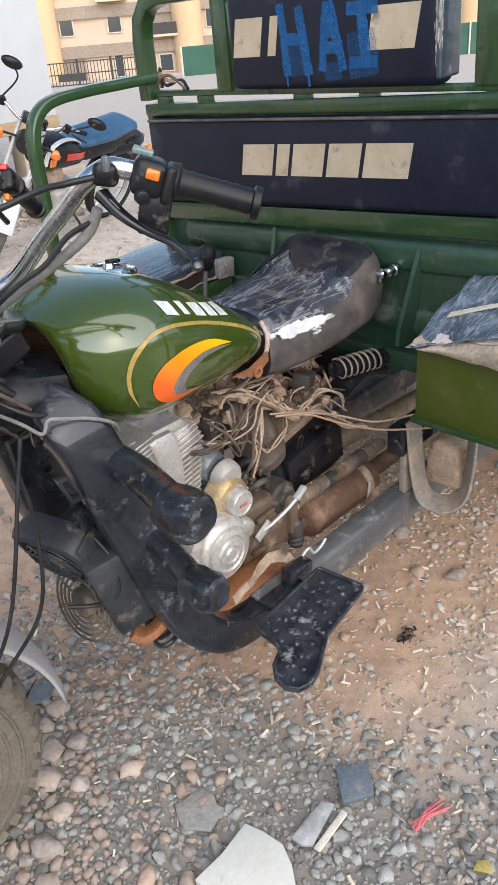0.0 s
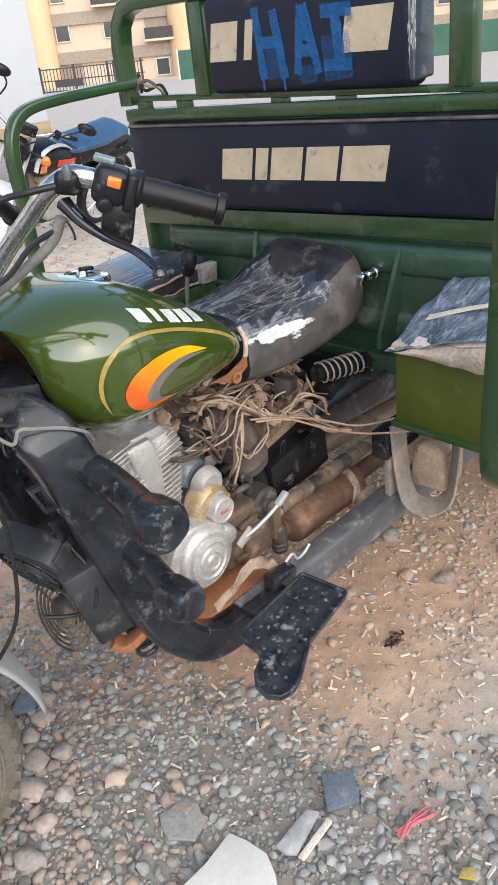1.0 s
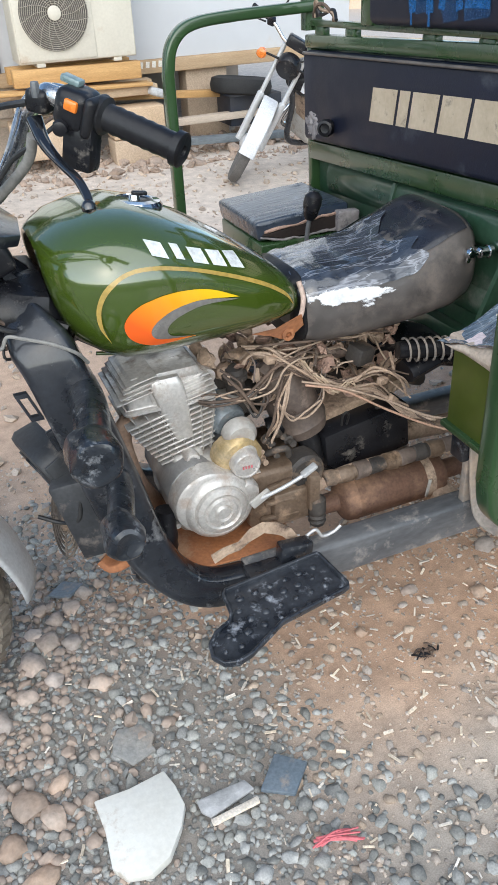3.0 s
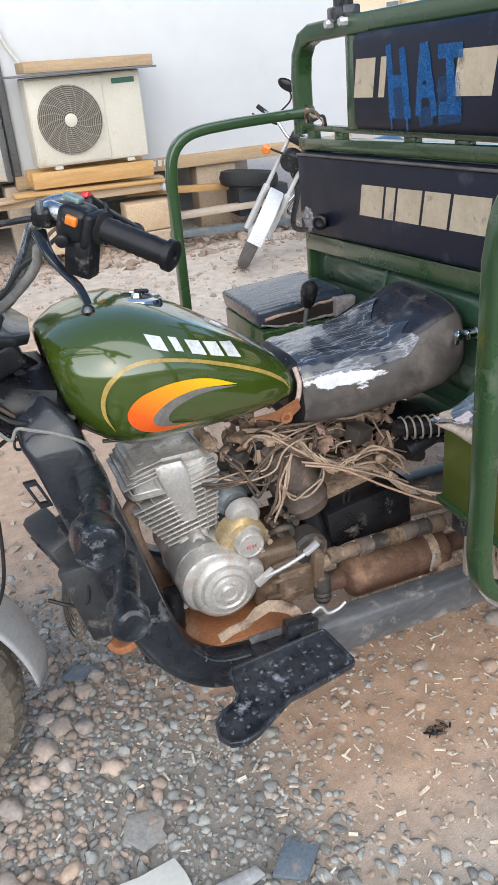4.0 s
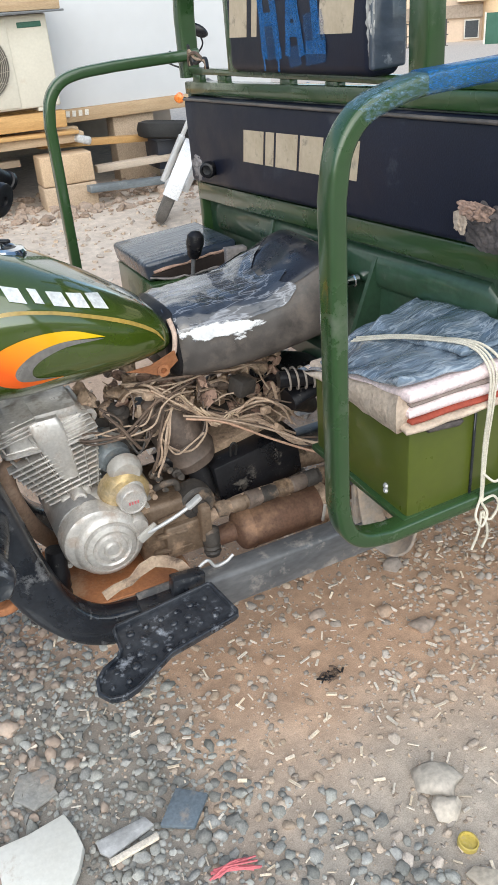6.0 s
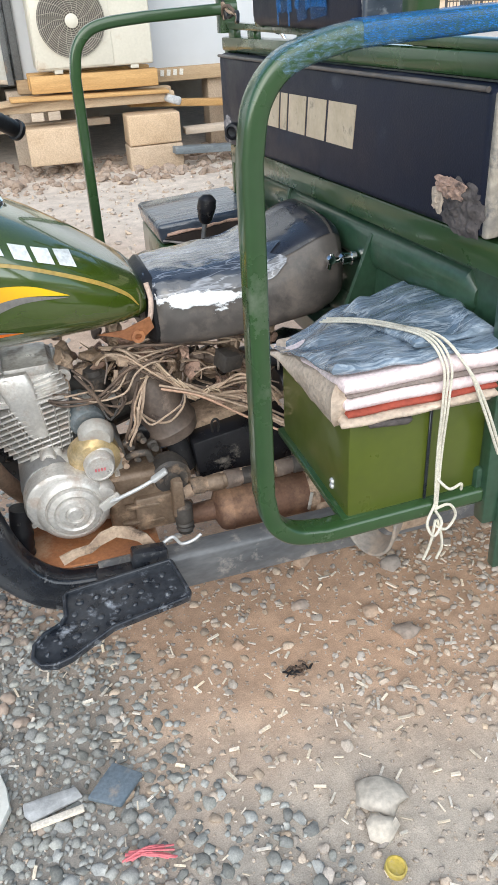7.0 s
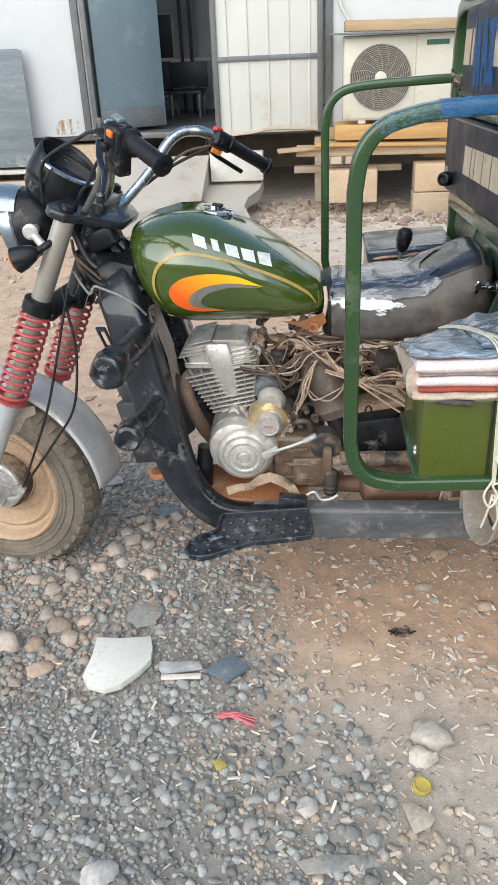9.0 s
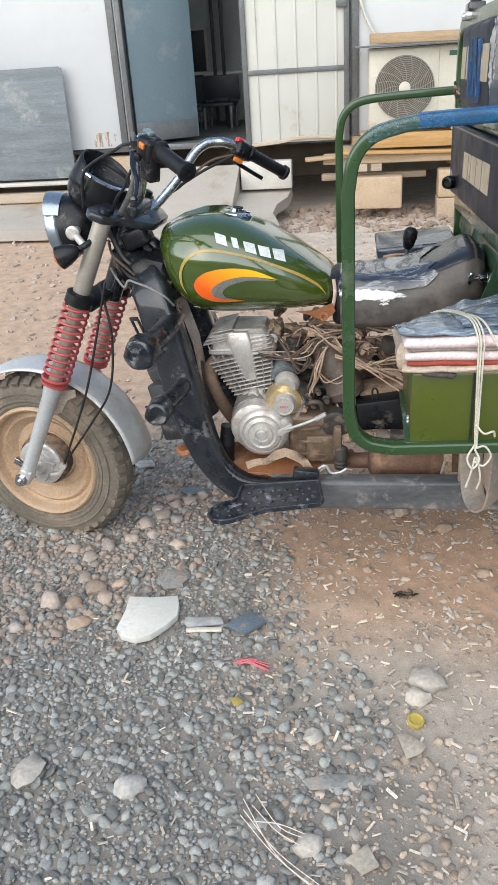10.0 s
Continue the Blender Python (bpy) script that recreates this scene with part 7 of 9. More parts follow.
def layer(name, x0, x1, y0, y1, z0, z1, material, amp=0.006, freq=9, label=""):
    b = bmesh.new()
    bmesh.ops.create_cube(b, size=1)
    bmesh.ops.subdivide_edges(b, edges=b.edges, cuts=13, use_grid_fill=True)
    for v in b.verts:
        u, w, q = v.co.x + 0.5, v.co.y + 0.5, v.co.z + 0.5
        rnd_edge = 0.009 * (1 - (2 * q - 1) ** 2)
        sx = 1 if u > 0.98 else (-1 if u < 0.02 else 0)
        sy = 1 if w > 0.98 else (-1 if w < 0.02 else 0)
        x, y = x0 + (x1 - x0) * u + sx * rnd_edge, y0 + (y1 - y0) * w + sy * rnd_edge
        p = Vector((x, y, 0.876 + (z0 + (z1 - z0) * q - 0.876) * squash(x, y)))
        p += wobble(p, amp, freq) * (0.5 + 0.5 * q)
        v.co = p
    return part(name, b, material, bed, label, 60)


layer("cream_pad", -0.225, 0.022, -0.715, -0.40, 0.876, 0.892, "cream_pad", 0.006, 22, "frayed cream padding")
layer("red_cloth", -0.215, 0.022, -0.71, -0.40, 0.890, 0.905, "red_cloth", 0.006, 12, "red cloth")
layer("foam_pad", -0.22, 0.022, -0.712, -0.40, 0.902, 0.924, "pink_foam", 0.005, 9, "pale pink foam pad")
layer("grey_pad", -0.215, 0.022, -0.71, -0.40, 0.922, 0.934, "grey_felt", 0.005, 9)
layer("foam_pad", -0.222, 0.022, -0.714, -0.40, 0.932, 0.957, "pink_foam", 0.006, 8, "pale pink foam pad")
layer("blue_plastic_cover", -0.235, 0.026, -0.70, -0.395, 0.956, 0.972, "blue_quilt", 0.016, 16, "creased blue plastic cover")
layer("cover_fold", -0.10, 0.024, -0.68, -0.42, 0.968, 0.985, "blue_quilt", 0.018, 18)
layer("torn_cover", -0.236, -0.224, -0.70, -0.42, 0.872, 0.944, "cream_pad", 0.008, 26, "frayed cloth hanging over the pads")
part("frayed_tuft", roughen(box((-0.155, -0.712, 0.872), (0.075, 0.016, 0.014), (0, 4, 0), 0.005, 4), 0.009, 45), "matted_dark", bed, "dark matted tuft under the padding")
rope = root("rope", (-0.07, -0.71, 0.7), "loops of white nylon rope knotted at the box", "rope")


def over(x, y):
    return (x, y, 0.876 + (0.984 - 0.876) * squash(x, y) + 0.006)


for k, dx in enumerate((0, 0.006, 0.013)):
    part("strand", tube([over(-0.15 + dx, -0.43), over(-0.13 + dx, -0.52), over(-0.11 + dx, -0.60), over(-0.09 + dx, -0.69), (-0.077 + dx, -0.726, 0.957), (-0.074 + dx * 0.8, -0.73, 0.9), (-0.07 + dx * 0.6, -0.722, 0.8), (-0.066 + dx * 0.3, -0.722, 0.69)], 0.0021, 7), "rope", rope)
for k in range(2):
    part("strand", tube([over(-0.12, -0.56), over(-0.07, -0.68), (-0.04, -0.728, 0.95), (-0.005 + 0.006 * k, -0.728, 0.88), (0.04 + 0.006 * k, -0.725, 0.775)], 0.0024, 7), "rope", rope)
for pts in ([(-0.066, -0.722, 0.70), (-0.082, -0.73, 0.67), (-0.07, -0.735, 0.645), (-0.055, -0.73, 0.665), (-0.066, -0.725, 0.69)],
            [(-0.066, -0.722, 0.69), (-0.045, -0.73, 0.70), (-0.03, -0.73, 0.675), (-0.045, -0.73, 0.65), (-0.065, -0.728, 0.66)],
            [(-0.064, -0.725, 0.67), (-0.072, -0.73, 0.63), (-0.08, -0.725, 0.59)],
            [(-0.06, -0.725, 0.67), (-0.05, -0.73, 0.62), (-0.055, -0.725, 0.585)],
            [(-0.066, -0.722, 0.75), (-0.05, -0.735, 0.735), (-0.03, -0.735, 0.74), (-0.025, -0.73, 0.725)]):
    part("knot", tube(pts, 0.0025, 7), "rope", rope)

# ---------------------------------------------------------------- ground
def axis(lo, hi, step, reach):
    a = list(np.arange(lo, hi, step))
    d, left, right = step, [], []
    x = lo
    while x > -reach:
        d *= 1.35
        x -= d
        left.append(x)
    d, x = step, a[-1]
    while x < reach:
        d *= 1.35
        x += d
        right.append(x)
    return left[::-1] + a + right


gx, gy = axis(-2.6, 1.4, 0.03, 1500), axis(-1.9, 5.2, 0.035, 1500)
verts = [(x, y, ground_z(x, y)) for y in gy for x in gx]
n = len(gx)
faces = [(j * n + i, j * n + i + 1, (j + 1) * n + i + 1, (j + 1) * n + i) for j in range(len(gy) - 1) for i in range(n - 1)]
ground = raw("ground", verts, faces, "soil", None, "", 80)
tagged(ground, "bare earth yard, red-brown and dusty, with gravel", "ground", kind="structure")

ico = bmesh.new()
bmesh.ops.create_icosphere(ico, subdivisions=2, radius=1)
ICO_V = np.array([v.co[:] for v in ico.verts])
ICO_F = np.array([[v.index for v in f.verts] for f in ico.faces])
ico.free()
ico = bmesh.new()
bmesh.ops.create_icosphere(ico, subdivisions=1, radius=1)
ICO1_V = np.array([v.co[:] for v in ico.verts])
ICO1_F = np.array([[v.index for v in f.verts] for f in ico.faces])
ico.free()


def stone_shape(seed, base, amp=0.55):
    out = []
    for v in base:
        d = 1 + amp * noise.noise(Vector(v) * 1.3 + Vector((seed * 7.1, seed * 3.3, 0)))
        out.append(np.array(v) * d)
    return np.array(out)


def bulk(name, V, F, material, label, category, sharp=32):
    me = bpy.data.meshes.new(name)
    me.vertices.add(len(V))
    me.vertices.foreach_set("co", V.astype(np.float32).ravel())
    me.loops.add(F.size)
    me.loops.foreach_set("vertex_index", F.astype(np.int32).ravel())
    me.polygons.add(len(F))
    me.polygons.foreach_set("loop_start", np.arange(0, F.size, F.shape[1], dtype=np.int32))
    me.update(calc_edges=True)
    me.validate()
    ob = finish(new(name, me), material, None, "", sharp)
    return tagged(ob, label, category, kind="stuff")


def rotations(rg, n, tip=0.35):
    a = rg.uniform(0, 2 * np.pi, n)
    b = rg.normal(0, tip, n)
    c = rg.normal(0, tip, n)
    ca, sa, cb, sb, cc, sc = np.cos(a), np.sin(a), np.cos(b), np.sin(b), np.cos(c), np.sin(c)
    z, o = np.zeros(n), np.ones(n)
    Rz = np.stack([ca, -sa, z, sa, ca, z, z, z, o], -1).reshape(n, 3, 3)
    Ry = np.stack([cb, z, sb, z, o, z, -sb, z, cb], -1).reshape(n, 3, 3)
    Rx = np.stack([o, z, z, z, cc, -sc, z, sc, cc], -1).reshape(n, 3, 3)
    return Rz @ Ry @ Rx


def sand_edge(x, y):
    """Over 0 on the bare earth beside the vehicle, under 0 on the gravel."""
    xb = -0.75 + 0.31 * max(0.0, -y)
    return (x - xb) + 0.28 * noise.noise(Vector((x * 2.3, y * 2.3, 4.0))) + 0.12 * noise.noise(Vector((x * 7, y * 7, 9.0)))


def scatter(name, count, area, sizes, keep, base, material, label, category, flat=(0.75, 0.55), sink=0.25, seed=1, spacing=0.0, tall=0.75):
    rg = np.random.default_rng(seed)
    shapes = [stone_shape(s + seed * 13, base[0]) for s in range(8)]
    px, pz, ps = [], [], []
    tries = 0
    cell, grid = max(sizes) * 1.1, {}
    while len(px) < count and tries < count * 6:
        tries += 1
        x, y = rg.uniform(area[0], area[1]), rg.uniform(area[2], area[3])
        if rg.random() > keep(x, y):
            continue
        s = sizes[0] + (sizes[1] - sizes[0]) * rg.random() ** 2.2
        if spacing:
            key = (int(x // cell), int(y // cell))
            bad = False
            for i in (-1, 0, 1):
                for j in (-1, 0, 1):
                    for q in grid.get((key[0] + i, key[1] + j), ()):
                        if (q[0] - x) ** 2 + (q[1] - y) ** 2 < (spacing * (q[2] + s)) ** 2:
                            bad = True
            if bad:
                continue
            grid.setdefault(key, []).append((x, y, s))
        px.append((x, y))
        ps.append(s)
    m = len(px)
    R_ = rotations(rg, m)
    V, F = [], []
    nb_ = len(base[0])
    pick = rg.integers(0, len(shapes), m)
    for k in range(m):
        s = ps[k]
        sc_ = np.array([s, s * rg.uniform(flat[0], 1.0), s * rg.uniform(flat[1], tall)])
        v = (shapes[pick[k]] * sc_) @ R_[k].T
        v += np.array([px[k][0], px[k][1], ground_z(*px[k]) + sc_[2] * (0.5 - sink)])
        V.append(v)
        F.append(base[1] + k * nb_)
    return bulk(name, np.concatenate(V), np.concatenate(F), material, label, category, 55 if len(base[0]) > 20 and name != "rubble" else 32)


def gravel_keep(x, y):
    e = sand_edge(x, y)
    g = 1.0 if e < -0.45 else (0.10 if e > 0.16 else 0.10 + 0.9 * ((0.16 - e) / 0.61) ** 1.1)
    g *= 1.0 + 0.5 * noise.noise(Vector((x * 9, y * 9, 31.0))) if e > -0.45 else 1.0
    if e > 0.16:
        g = 0.0
    if y > 0.35:
        g *= max(0.03, 1 - (y - 0.35) * 2.5)
    rim_d = min(x + 2.2, 0.75 - x, y + 1.7) / 0.22 + 0.6 * noise.noise(Vector((x * 3, y * 3, 21.0)))
    g *= min(1.0, max(0.0, rim_d))
    return min(1, g)


def pebble_keep(x, y):
    e = sand_edge(x, y)
    if e < -0.12:
        return 0.0
    p = noise.noise(Vector((x * 3.1, y * 3.1, 12.0)))
    g = 0.05 + 0.55 * max(0.0, p - 0.12) + (0.16 if y < -0.95 else 0) + (0.22 if x > 0.12 else 0)
    if y > 0.35:
        g *= max(0.03, 1 - (y - 0.35) * 2.5)
    return min(1, g * min(1.0, max(0.0, min(0.75 - x, y + 1.6) / 0.2)))


scatter("gravel", 19000, (-2.2, 0.75, -1.7, 0.9), (0.0058, 0.020), gravel_keep, (ICO_V, ICO_F), "pebble", "loose grey river gravel over earth", "gravel", seed=3, spacing=0.63, flat=(0.6, 0.36), tall=0.6, sink=0.30)
scatter("earth_pebbles", 8000, (-0.9, 0.75, -1.6, 0.9), (0.005, 0.016), pebble_keep, (ICO_V, ICO_F), "pebble_dusty", "dusty tan pebbles trodden into the bare earth", "pebbles", seed=17, spacing=0.62, flat=(0.6, 0.36), tall=0.6, sink=0.42)
scatter("fine_grit", 17000, (-2.0, 0.7, -1.6, 1.0), (0.0015, 0.006), lambda x, y: 0.5 if sand_edge(x, y) > 0 else 0.55, (ICO1_V, ICO1_F), "pebble_dusty", "fine dusty grit on the earth", "grit", seed=5)
scatter("outer_gravel", 9000, (-5.0, 2.2, -5.0, 0.9), (0.008, 0.024), lambda x, y: 0.0 if (-2.05 < x < 0.6 and y > -1.55) else max(0.0, 1.0 - max(0.0, math.hypot(x + 1.2, y + 1.0) - 1.2) / 2.8) * (1.0 if sand_edge(x, y) < 0 else 0.3), (ICO1_V, ICO1_F), "pebble", "loose gravel thinning out across the yard", "gravel", seed=31)
scatter("earth_lumps", 2600, (-4.5, 2.5, 0.6, 4.6), (0.008, 0.03), lambda x, y: 0.5 + 0.5 * noise.noise(Vector((x * 2, y * 2, 3))), (ICO1_V, ICO1_F), "pebble_dusty", "scattered stones on the yard's dry earth", "stones", seed=8)

def tan_keep(x, y):
    g = 0.0
    for cx_, cy_, r_ in ((-1.05, 0.07, 0.16), (-1.2, -0.38, 0.2), (-1.12, -0.15, 0.18), (-0.98, 0.22, 0.12), (-1.4, -0.5, 0.22), (-1.5, -0.35, 0.22), (-1.33, -0.22, 0.2), (-1.25, 0.12, 0.2)):
        g += math.exp(-((x - cx_) ** 2 + (y - cy_) ** 2) / (r_ * r_))
    return min(1, g * 0.9)


scatter("tan_stones", 1000, (-1.75, 0.3, -0.85, 0.45), (0.008, 0.020), tan_keep, (ICO_V, ICO_F), "rock", "reddish tan stones gathered round the front wheel", "stones", seed=17, spacing=0.6, flat=(0.65, 0.5), sink=0.15)

scatter("rubble", 620, (-1.0, 2.2, 4.15, 5.2), (0.012, 0.06), lambda x, y: 0.4 + 0.6 * max(0.0, noise.noise(Vector((x * 4, y * 4, 2)))), (ICO_V, ICO_F), "rock", "broken rubble and earth heaped under the cabin", "rubble", seed=23, spacing=0.5, flat=(0.6, 0.45), sink=0.1)

# wood chips
rg = np.random.default_rng(11)
V, F = [], []
CB = np.array([[x, y, z] for x in (-1, 1) for y in (-1, 1) for z in (-1, 1)], float)
CF = np.array([[0, 1, 3, 2], [4, 6, 7, 5], [0, 4, 5, 1], [2, 3, 7, 6], [0, 2, 6, 4], [1, 5, 7, 3]])
k = 0
while k < 700:
    x, y = rg.uniform(-1.3, 0.6), rg.uniform(-1.4, 0.5)
    if rg.random() > (0.75 if sand_edge(x, y) > -0.15 else 0.3):
        continue
    big = k % 3 == 0
    L, w = (rg.uniform(0.009, 0.0165), rg.uniform(0.0021, 0.0034)) if big else (rg.uniform(0.004, 0.012), rg.uniform(0.0011, 0.0022))
    Rk = rotations(rg, 1, 0.16)[0]
    V.append((CB * (L, w, w * 0.7)) @ Rk.T + np.array([x, y, ground_z(x, y) + rg.uniform(0.004, 0.010)]))
    F.append(CF + 8 * k)
    k += 1
bulk("wood_chips", np.concatenate(V), np.concatenate(F), "chip", "pale chopped straw and wood chips", "wood chips")


def rock(x, y, r, flat=0.7, seed=0, stretch=1.0, angle=0.0, material="rock", label="rounded tan stone on the gravel", base=None, amp=0.6):
    r *= 0.8 if y > -0.7 else 0.9
    V_ = stone_shape(seed + 40, ICO_V, amp) * np.array([r * stretch, r, r * flat])
    a = radians(angle)
    Rz = np.array([[math.cos(a), -math.sin(a), 0], [math.sin(a), math.cos(a), 0], [0, 0, 1]])
    V_ = V_ @ Rz.T + np.array([x, y, ground_z(x, y) + r * flat * 0.45])
    ob = raw("rock", V_, [tuple(f) for f in ICO_F], material, None, "", 70)
    return tagged(ob, label, "rock", group="rocks on the ground")


for i, (x, y, r) in enumerate(((-0.15, -0.755, 0.045), (-0.178, -0.82, 0.034), (-0.035, 0.0, 0.03), (-0.10, -0.165, 0.022), (-0.175, 0.10, 0.034), (-0.215, 0.105, 0.022), (-0.13, 0.12, 0.02),
                               (-1.05, 0.06, 0.04), (-1.08, 0.10, 0.03), (-1.02, 0.13, 0.032), (-0.995, 0.03, 0.028), (-1.10, 0.0, 0.04), (-0.97, 0.16, 0.03), (-1.05, 0.18, 0.026), (-0.93, 0.20, 0.028),
                               (-1.17, -0.39, 0.045), (-1.23, -0.33, 0.034), (-1.13, -0.44, 0.03), (-1.10, -0.36, 0.026), (-1.30, -0.46, 0.05), (-1.22, -0.47, 0.035), (-1.18, -0.56, 0.036), (-1.36, -0.60, 0.03),
                               (-1.25, -0.22, 0.03), (-1.32, -0.17, 0.03), (-1.20, -0.15, 0.035), (-1.13, -0.1, 0.03), (-1.06, -0.07, 0.028), (-0.955, -0.13, 0.03), (-0.435, -1.255, 0.032), (-0.86, -1.14, 0.034),
                               (-1.12, -1.12, 0.042), (0.12, -0.35, 0.03), (0.07, -0.25, 0.028), (0.2, -0.1, 0.035), (-0.30, -0.25, 0.018), (-0.44, -0.96, 0.024))):
    rock(x, y, r, 0.5 + 0.25 * rnd.random(), i, 1 + 0.4 * rnd.random(), rnd.uniform(0, 180), "rock_grey" if y < -0.7 else "rock")


def slab(name, outline, thick, material, label, category, z=0.006, tilt=0.0):
    b = plate(outline, 0, thick, lambda p, q, c: (p, q, ground_z(sum(o[0] for o in outline) / len(outline), sum(o[1] for o in outline) / len(outline)) + z + c + tilt * (p - outline[0][0])), bevel=min(0.003, thick * 0.3))
    return tagged(part(name, roughen(b, 0.002, 30), material), label, category)


slab("stone_offcut", [(-1.045, -0.445), (-0.97, -0.448), (-0.89, -0.438), (-0.878, -0.48), (-0.872, -0.53), (-0.895, -0.575), (-0.935, -0.625), (-0.975, -0.642), (-1.025, -0.632), (-1.045, -0.60), (-1.04, -0.52)], 0.022, "slab_white", "broken white stone slab lying on the gravel", "stone slab")
slab("tile", [(-0.655, -0.498), (-0.598, -0.546), (-0.655, -0.606), (-0.718, -0.566)], 0.012, "tile_blue", "chipped blue-grey tile on the gravel", "tile", 0.008)
slab("crushed_wrapper", [(-0.848, -0.532), (-0.80, -0.528), (-0.738, -0.526), (-0.726, -0.553), (-0.78, -0.566), (-0.832, -0.578), (-0.846, -0.56)], 0.010, "paper", "crushed grey plastic wrapper on the gravel", "wrapper", 0.008)
slab("plastic_scrap", [(-0.235, -0.95), (-0.21, -0.945), (-0.165, -0.985), (-0.18, -1.005), (-0.215, -1.02)], 0.008, "scrap_beige", "crumpled pale plastic scrap on the earth", "plastic scrap", 0.004, 0.1)
slab("plastic_scrap", [(-0.355, -1.285), (-0.31, -1.25), (-0.285, -1.30), (-0.32, -1.32)], 0.008, "scrap_beige", "crumpled pale plastic scrap on the earth", "plastic scrap", 0.004, 0.1)
slab("tile", [(-1.02, 0.22), (-0.97, 0.26), (-0.915, 0.225), (-0.97, 0.185)], 0.01, "tile_blue", "grey tile shard by the front wheel", "tile", 0.01)
slab("tile", [(-1.27, 0.45), (-1.19, 0.47), (-1.165, 0.42), (-1.23, 0.40)], 0.01, "paper", "pale tile shard by the front wheel", "tile", 0.01)
slab("dark_stone", [(-0.46, -1.09), (-0.40, -1.07), (-0.30, -1.065), (-0.285, -1.09), (-0.36, -1.105), (-0.44, -1.115)], 0.008, "rock_dark", "dark blue-grey stone sliver in the gravel", "stone slab", 0.002)
slab("pale_stick", [(-0.836, -0.582), (-0.728, -0.574), (-0.728, -0.589), (-0.834, -0.597)], 0.009, "chip", "short pale wooden stick beside the wrapper", "stick", 0.01)
slab("stone_flake", [(-0.955, -0.285), (-0.93, -0.292), (-0.905, -0.288), (-0.880, -0.33), (-0.892, -0.352), (-0.888, -0.372), (-0.945, -0.388), (-0.968, -0.36), (-0.982, -0.345), (-0.972, -0.31)], 0.010, "rock_dark", "flat grey stone flake sunk in the gravel", "stone slab", 0.004)
slab("board", [(-1.33, -1.185), (-1.189, -1.188), (-1.152, -1.352), (-1.31, -1.36)], 0.03, "wood_pale", "pale board offcut lying on the gravel", "board", 0.004)
yarn = root("yarn_tangle", (-0.625, -0.72, 0), "tangle of pink-red thread on the gravel", "thread")
for k in range(12):
    a = rnd.uniform(-0.3, 0.3)
    part("thread", tube([(-0.665 + rnd.uniform(-0.01, 0.01), -0.715 + rnd.uniform(-0.012, 0.012), ground_z(-0.66, -0.715) + 0.016), (-0.625, -0.72 + a * 0.03, ground_z(-0.62, -0.72) + 0.02 + rnd.uniform(0, 0.006)), (-0.585 + rnd.uniform(-0.01, 0.015), -0.73 + a * 0.07, ground_z(-0.59, -0.73) + 0.015)], 0.0022, 5, 4), "pink_thread", yarn)
zr = ground_z(-0.188, -0.9)
ring = part("bottle_cap_ring", lathe((-0.188, -0.9, zr + 0.003), (-0.186, -0.902, zr + 0.02), [(0, 0.016), (0, 0.021), (0.012, 0.021), (0.013, 0.018), (0.008, 0.016)], 28), "ring_yellow")
tagged(ring, "yellow plastic bottle cap ring on the earth", "bottle cap")
slab("leaf_scrap", [(-0.665, -0.85), (-0.64, -0.845), (-0.625, -0.865), (-0.65, -0.88)], 0.006, "ring_yellow", "crumpled gold wrapper scrap on the gravel", "wrapper", 0.012)
tuft = root("twig_tuft", (-0.185, -0.38, 0), "small dark tuft of dry twigs", "twigs")
for k in range(46):
    a, q, f = rnd.uniform(0, 6.28), rnd.uniform(0, 6.28), rnd.uniform(0.0, 0.026) * (1.25 if k % 3 else 0.6)
    c = Vector((-0.185 + f * math.cos(q), -0.38 + 0.75 * f * math.sin(q), ground_z(-0.185, -0.38) + rnd.uniform(0.003, 0.012)))
    d = Vector((math.cos(a), math.sin(a), rnd.uniform(-0.3, 0.3))) * rnd.uniform(0.005, 0.013)
    part("twig", tube([c - d, c + Vector((0, 0, 0.003)), c + d], rnd.uniform(0.0014, 0.0032), 5, 3), "wire_dark" if k % 4 else "rubber", tuft)
straw = root("straw_stalks", (-0.45, -1.27, 0), "dry straw stalks on the gravel", "straw")
for k in range(6):
    a = rnd.uniform(-1.0, 1.0)
    part("stalk", tube([(-0.57 + 0.02 * a, -1.215 + 0.014 * k, 0.016), (-0.50, -1.25 + a * 0.05, 0.022), (-0.42 - 0.03 * a, -1.29 + a * 0.09, 0.016)], 0.0011, 5, 4), "chip", straw)

# ---------------------------------------------------------------- the cabin behind
WY = 5.1
cabin = root("wall_cabin", (0, WY, 0.8), "white panelled site cabin raised on blocks", "wall", kind="structure")
part("wall_panel", box((1.10, WY + 0.05, 2.15), (2.98, 0.10, 2.68), None, 0.004), "white_wall", cabin)
part("wall_panel", box((-4.9, WY + 0.05, 2.15), (5.04, 0.10, 2.68), None, 0.004), "white_wall", cabin)
part("wall_panel", box((-1.39, WY + 0.05, 3.2), (1.98, 0.10, 0.6), None, 0.004), "white_wall", cabin)
part("end_wall", box((2.54, WY + 1.35, 2.15), (0.10, 2.5, 2.68), None, 0.004), "white_wall", cabin)
part("cabin_roof", box((-2.4, WY + 1.3, 3.53), (10.2, 2.9, 0.08), None, 0.01), "white_wall", cabin)
part("base_beam", box((1.10, WY + 0.03, 0.76), (2.98, 0.12, 0.10), None, 0.006), "wood_pale", cabin, "weathered base timber")
part("base_beam", box((-5.2, WY + 0.03, 0.76), (4.44, 0.12, 0.10), None, 0.006), "concrete", cabin)
part("cabin_floor", box((-2.4, WY + 1.3, 0.79), (9.9, 2.5, 0.05), None, 0.004), "steel_grey", cabin)
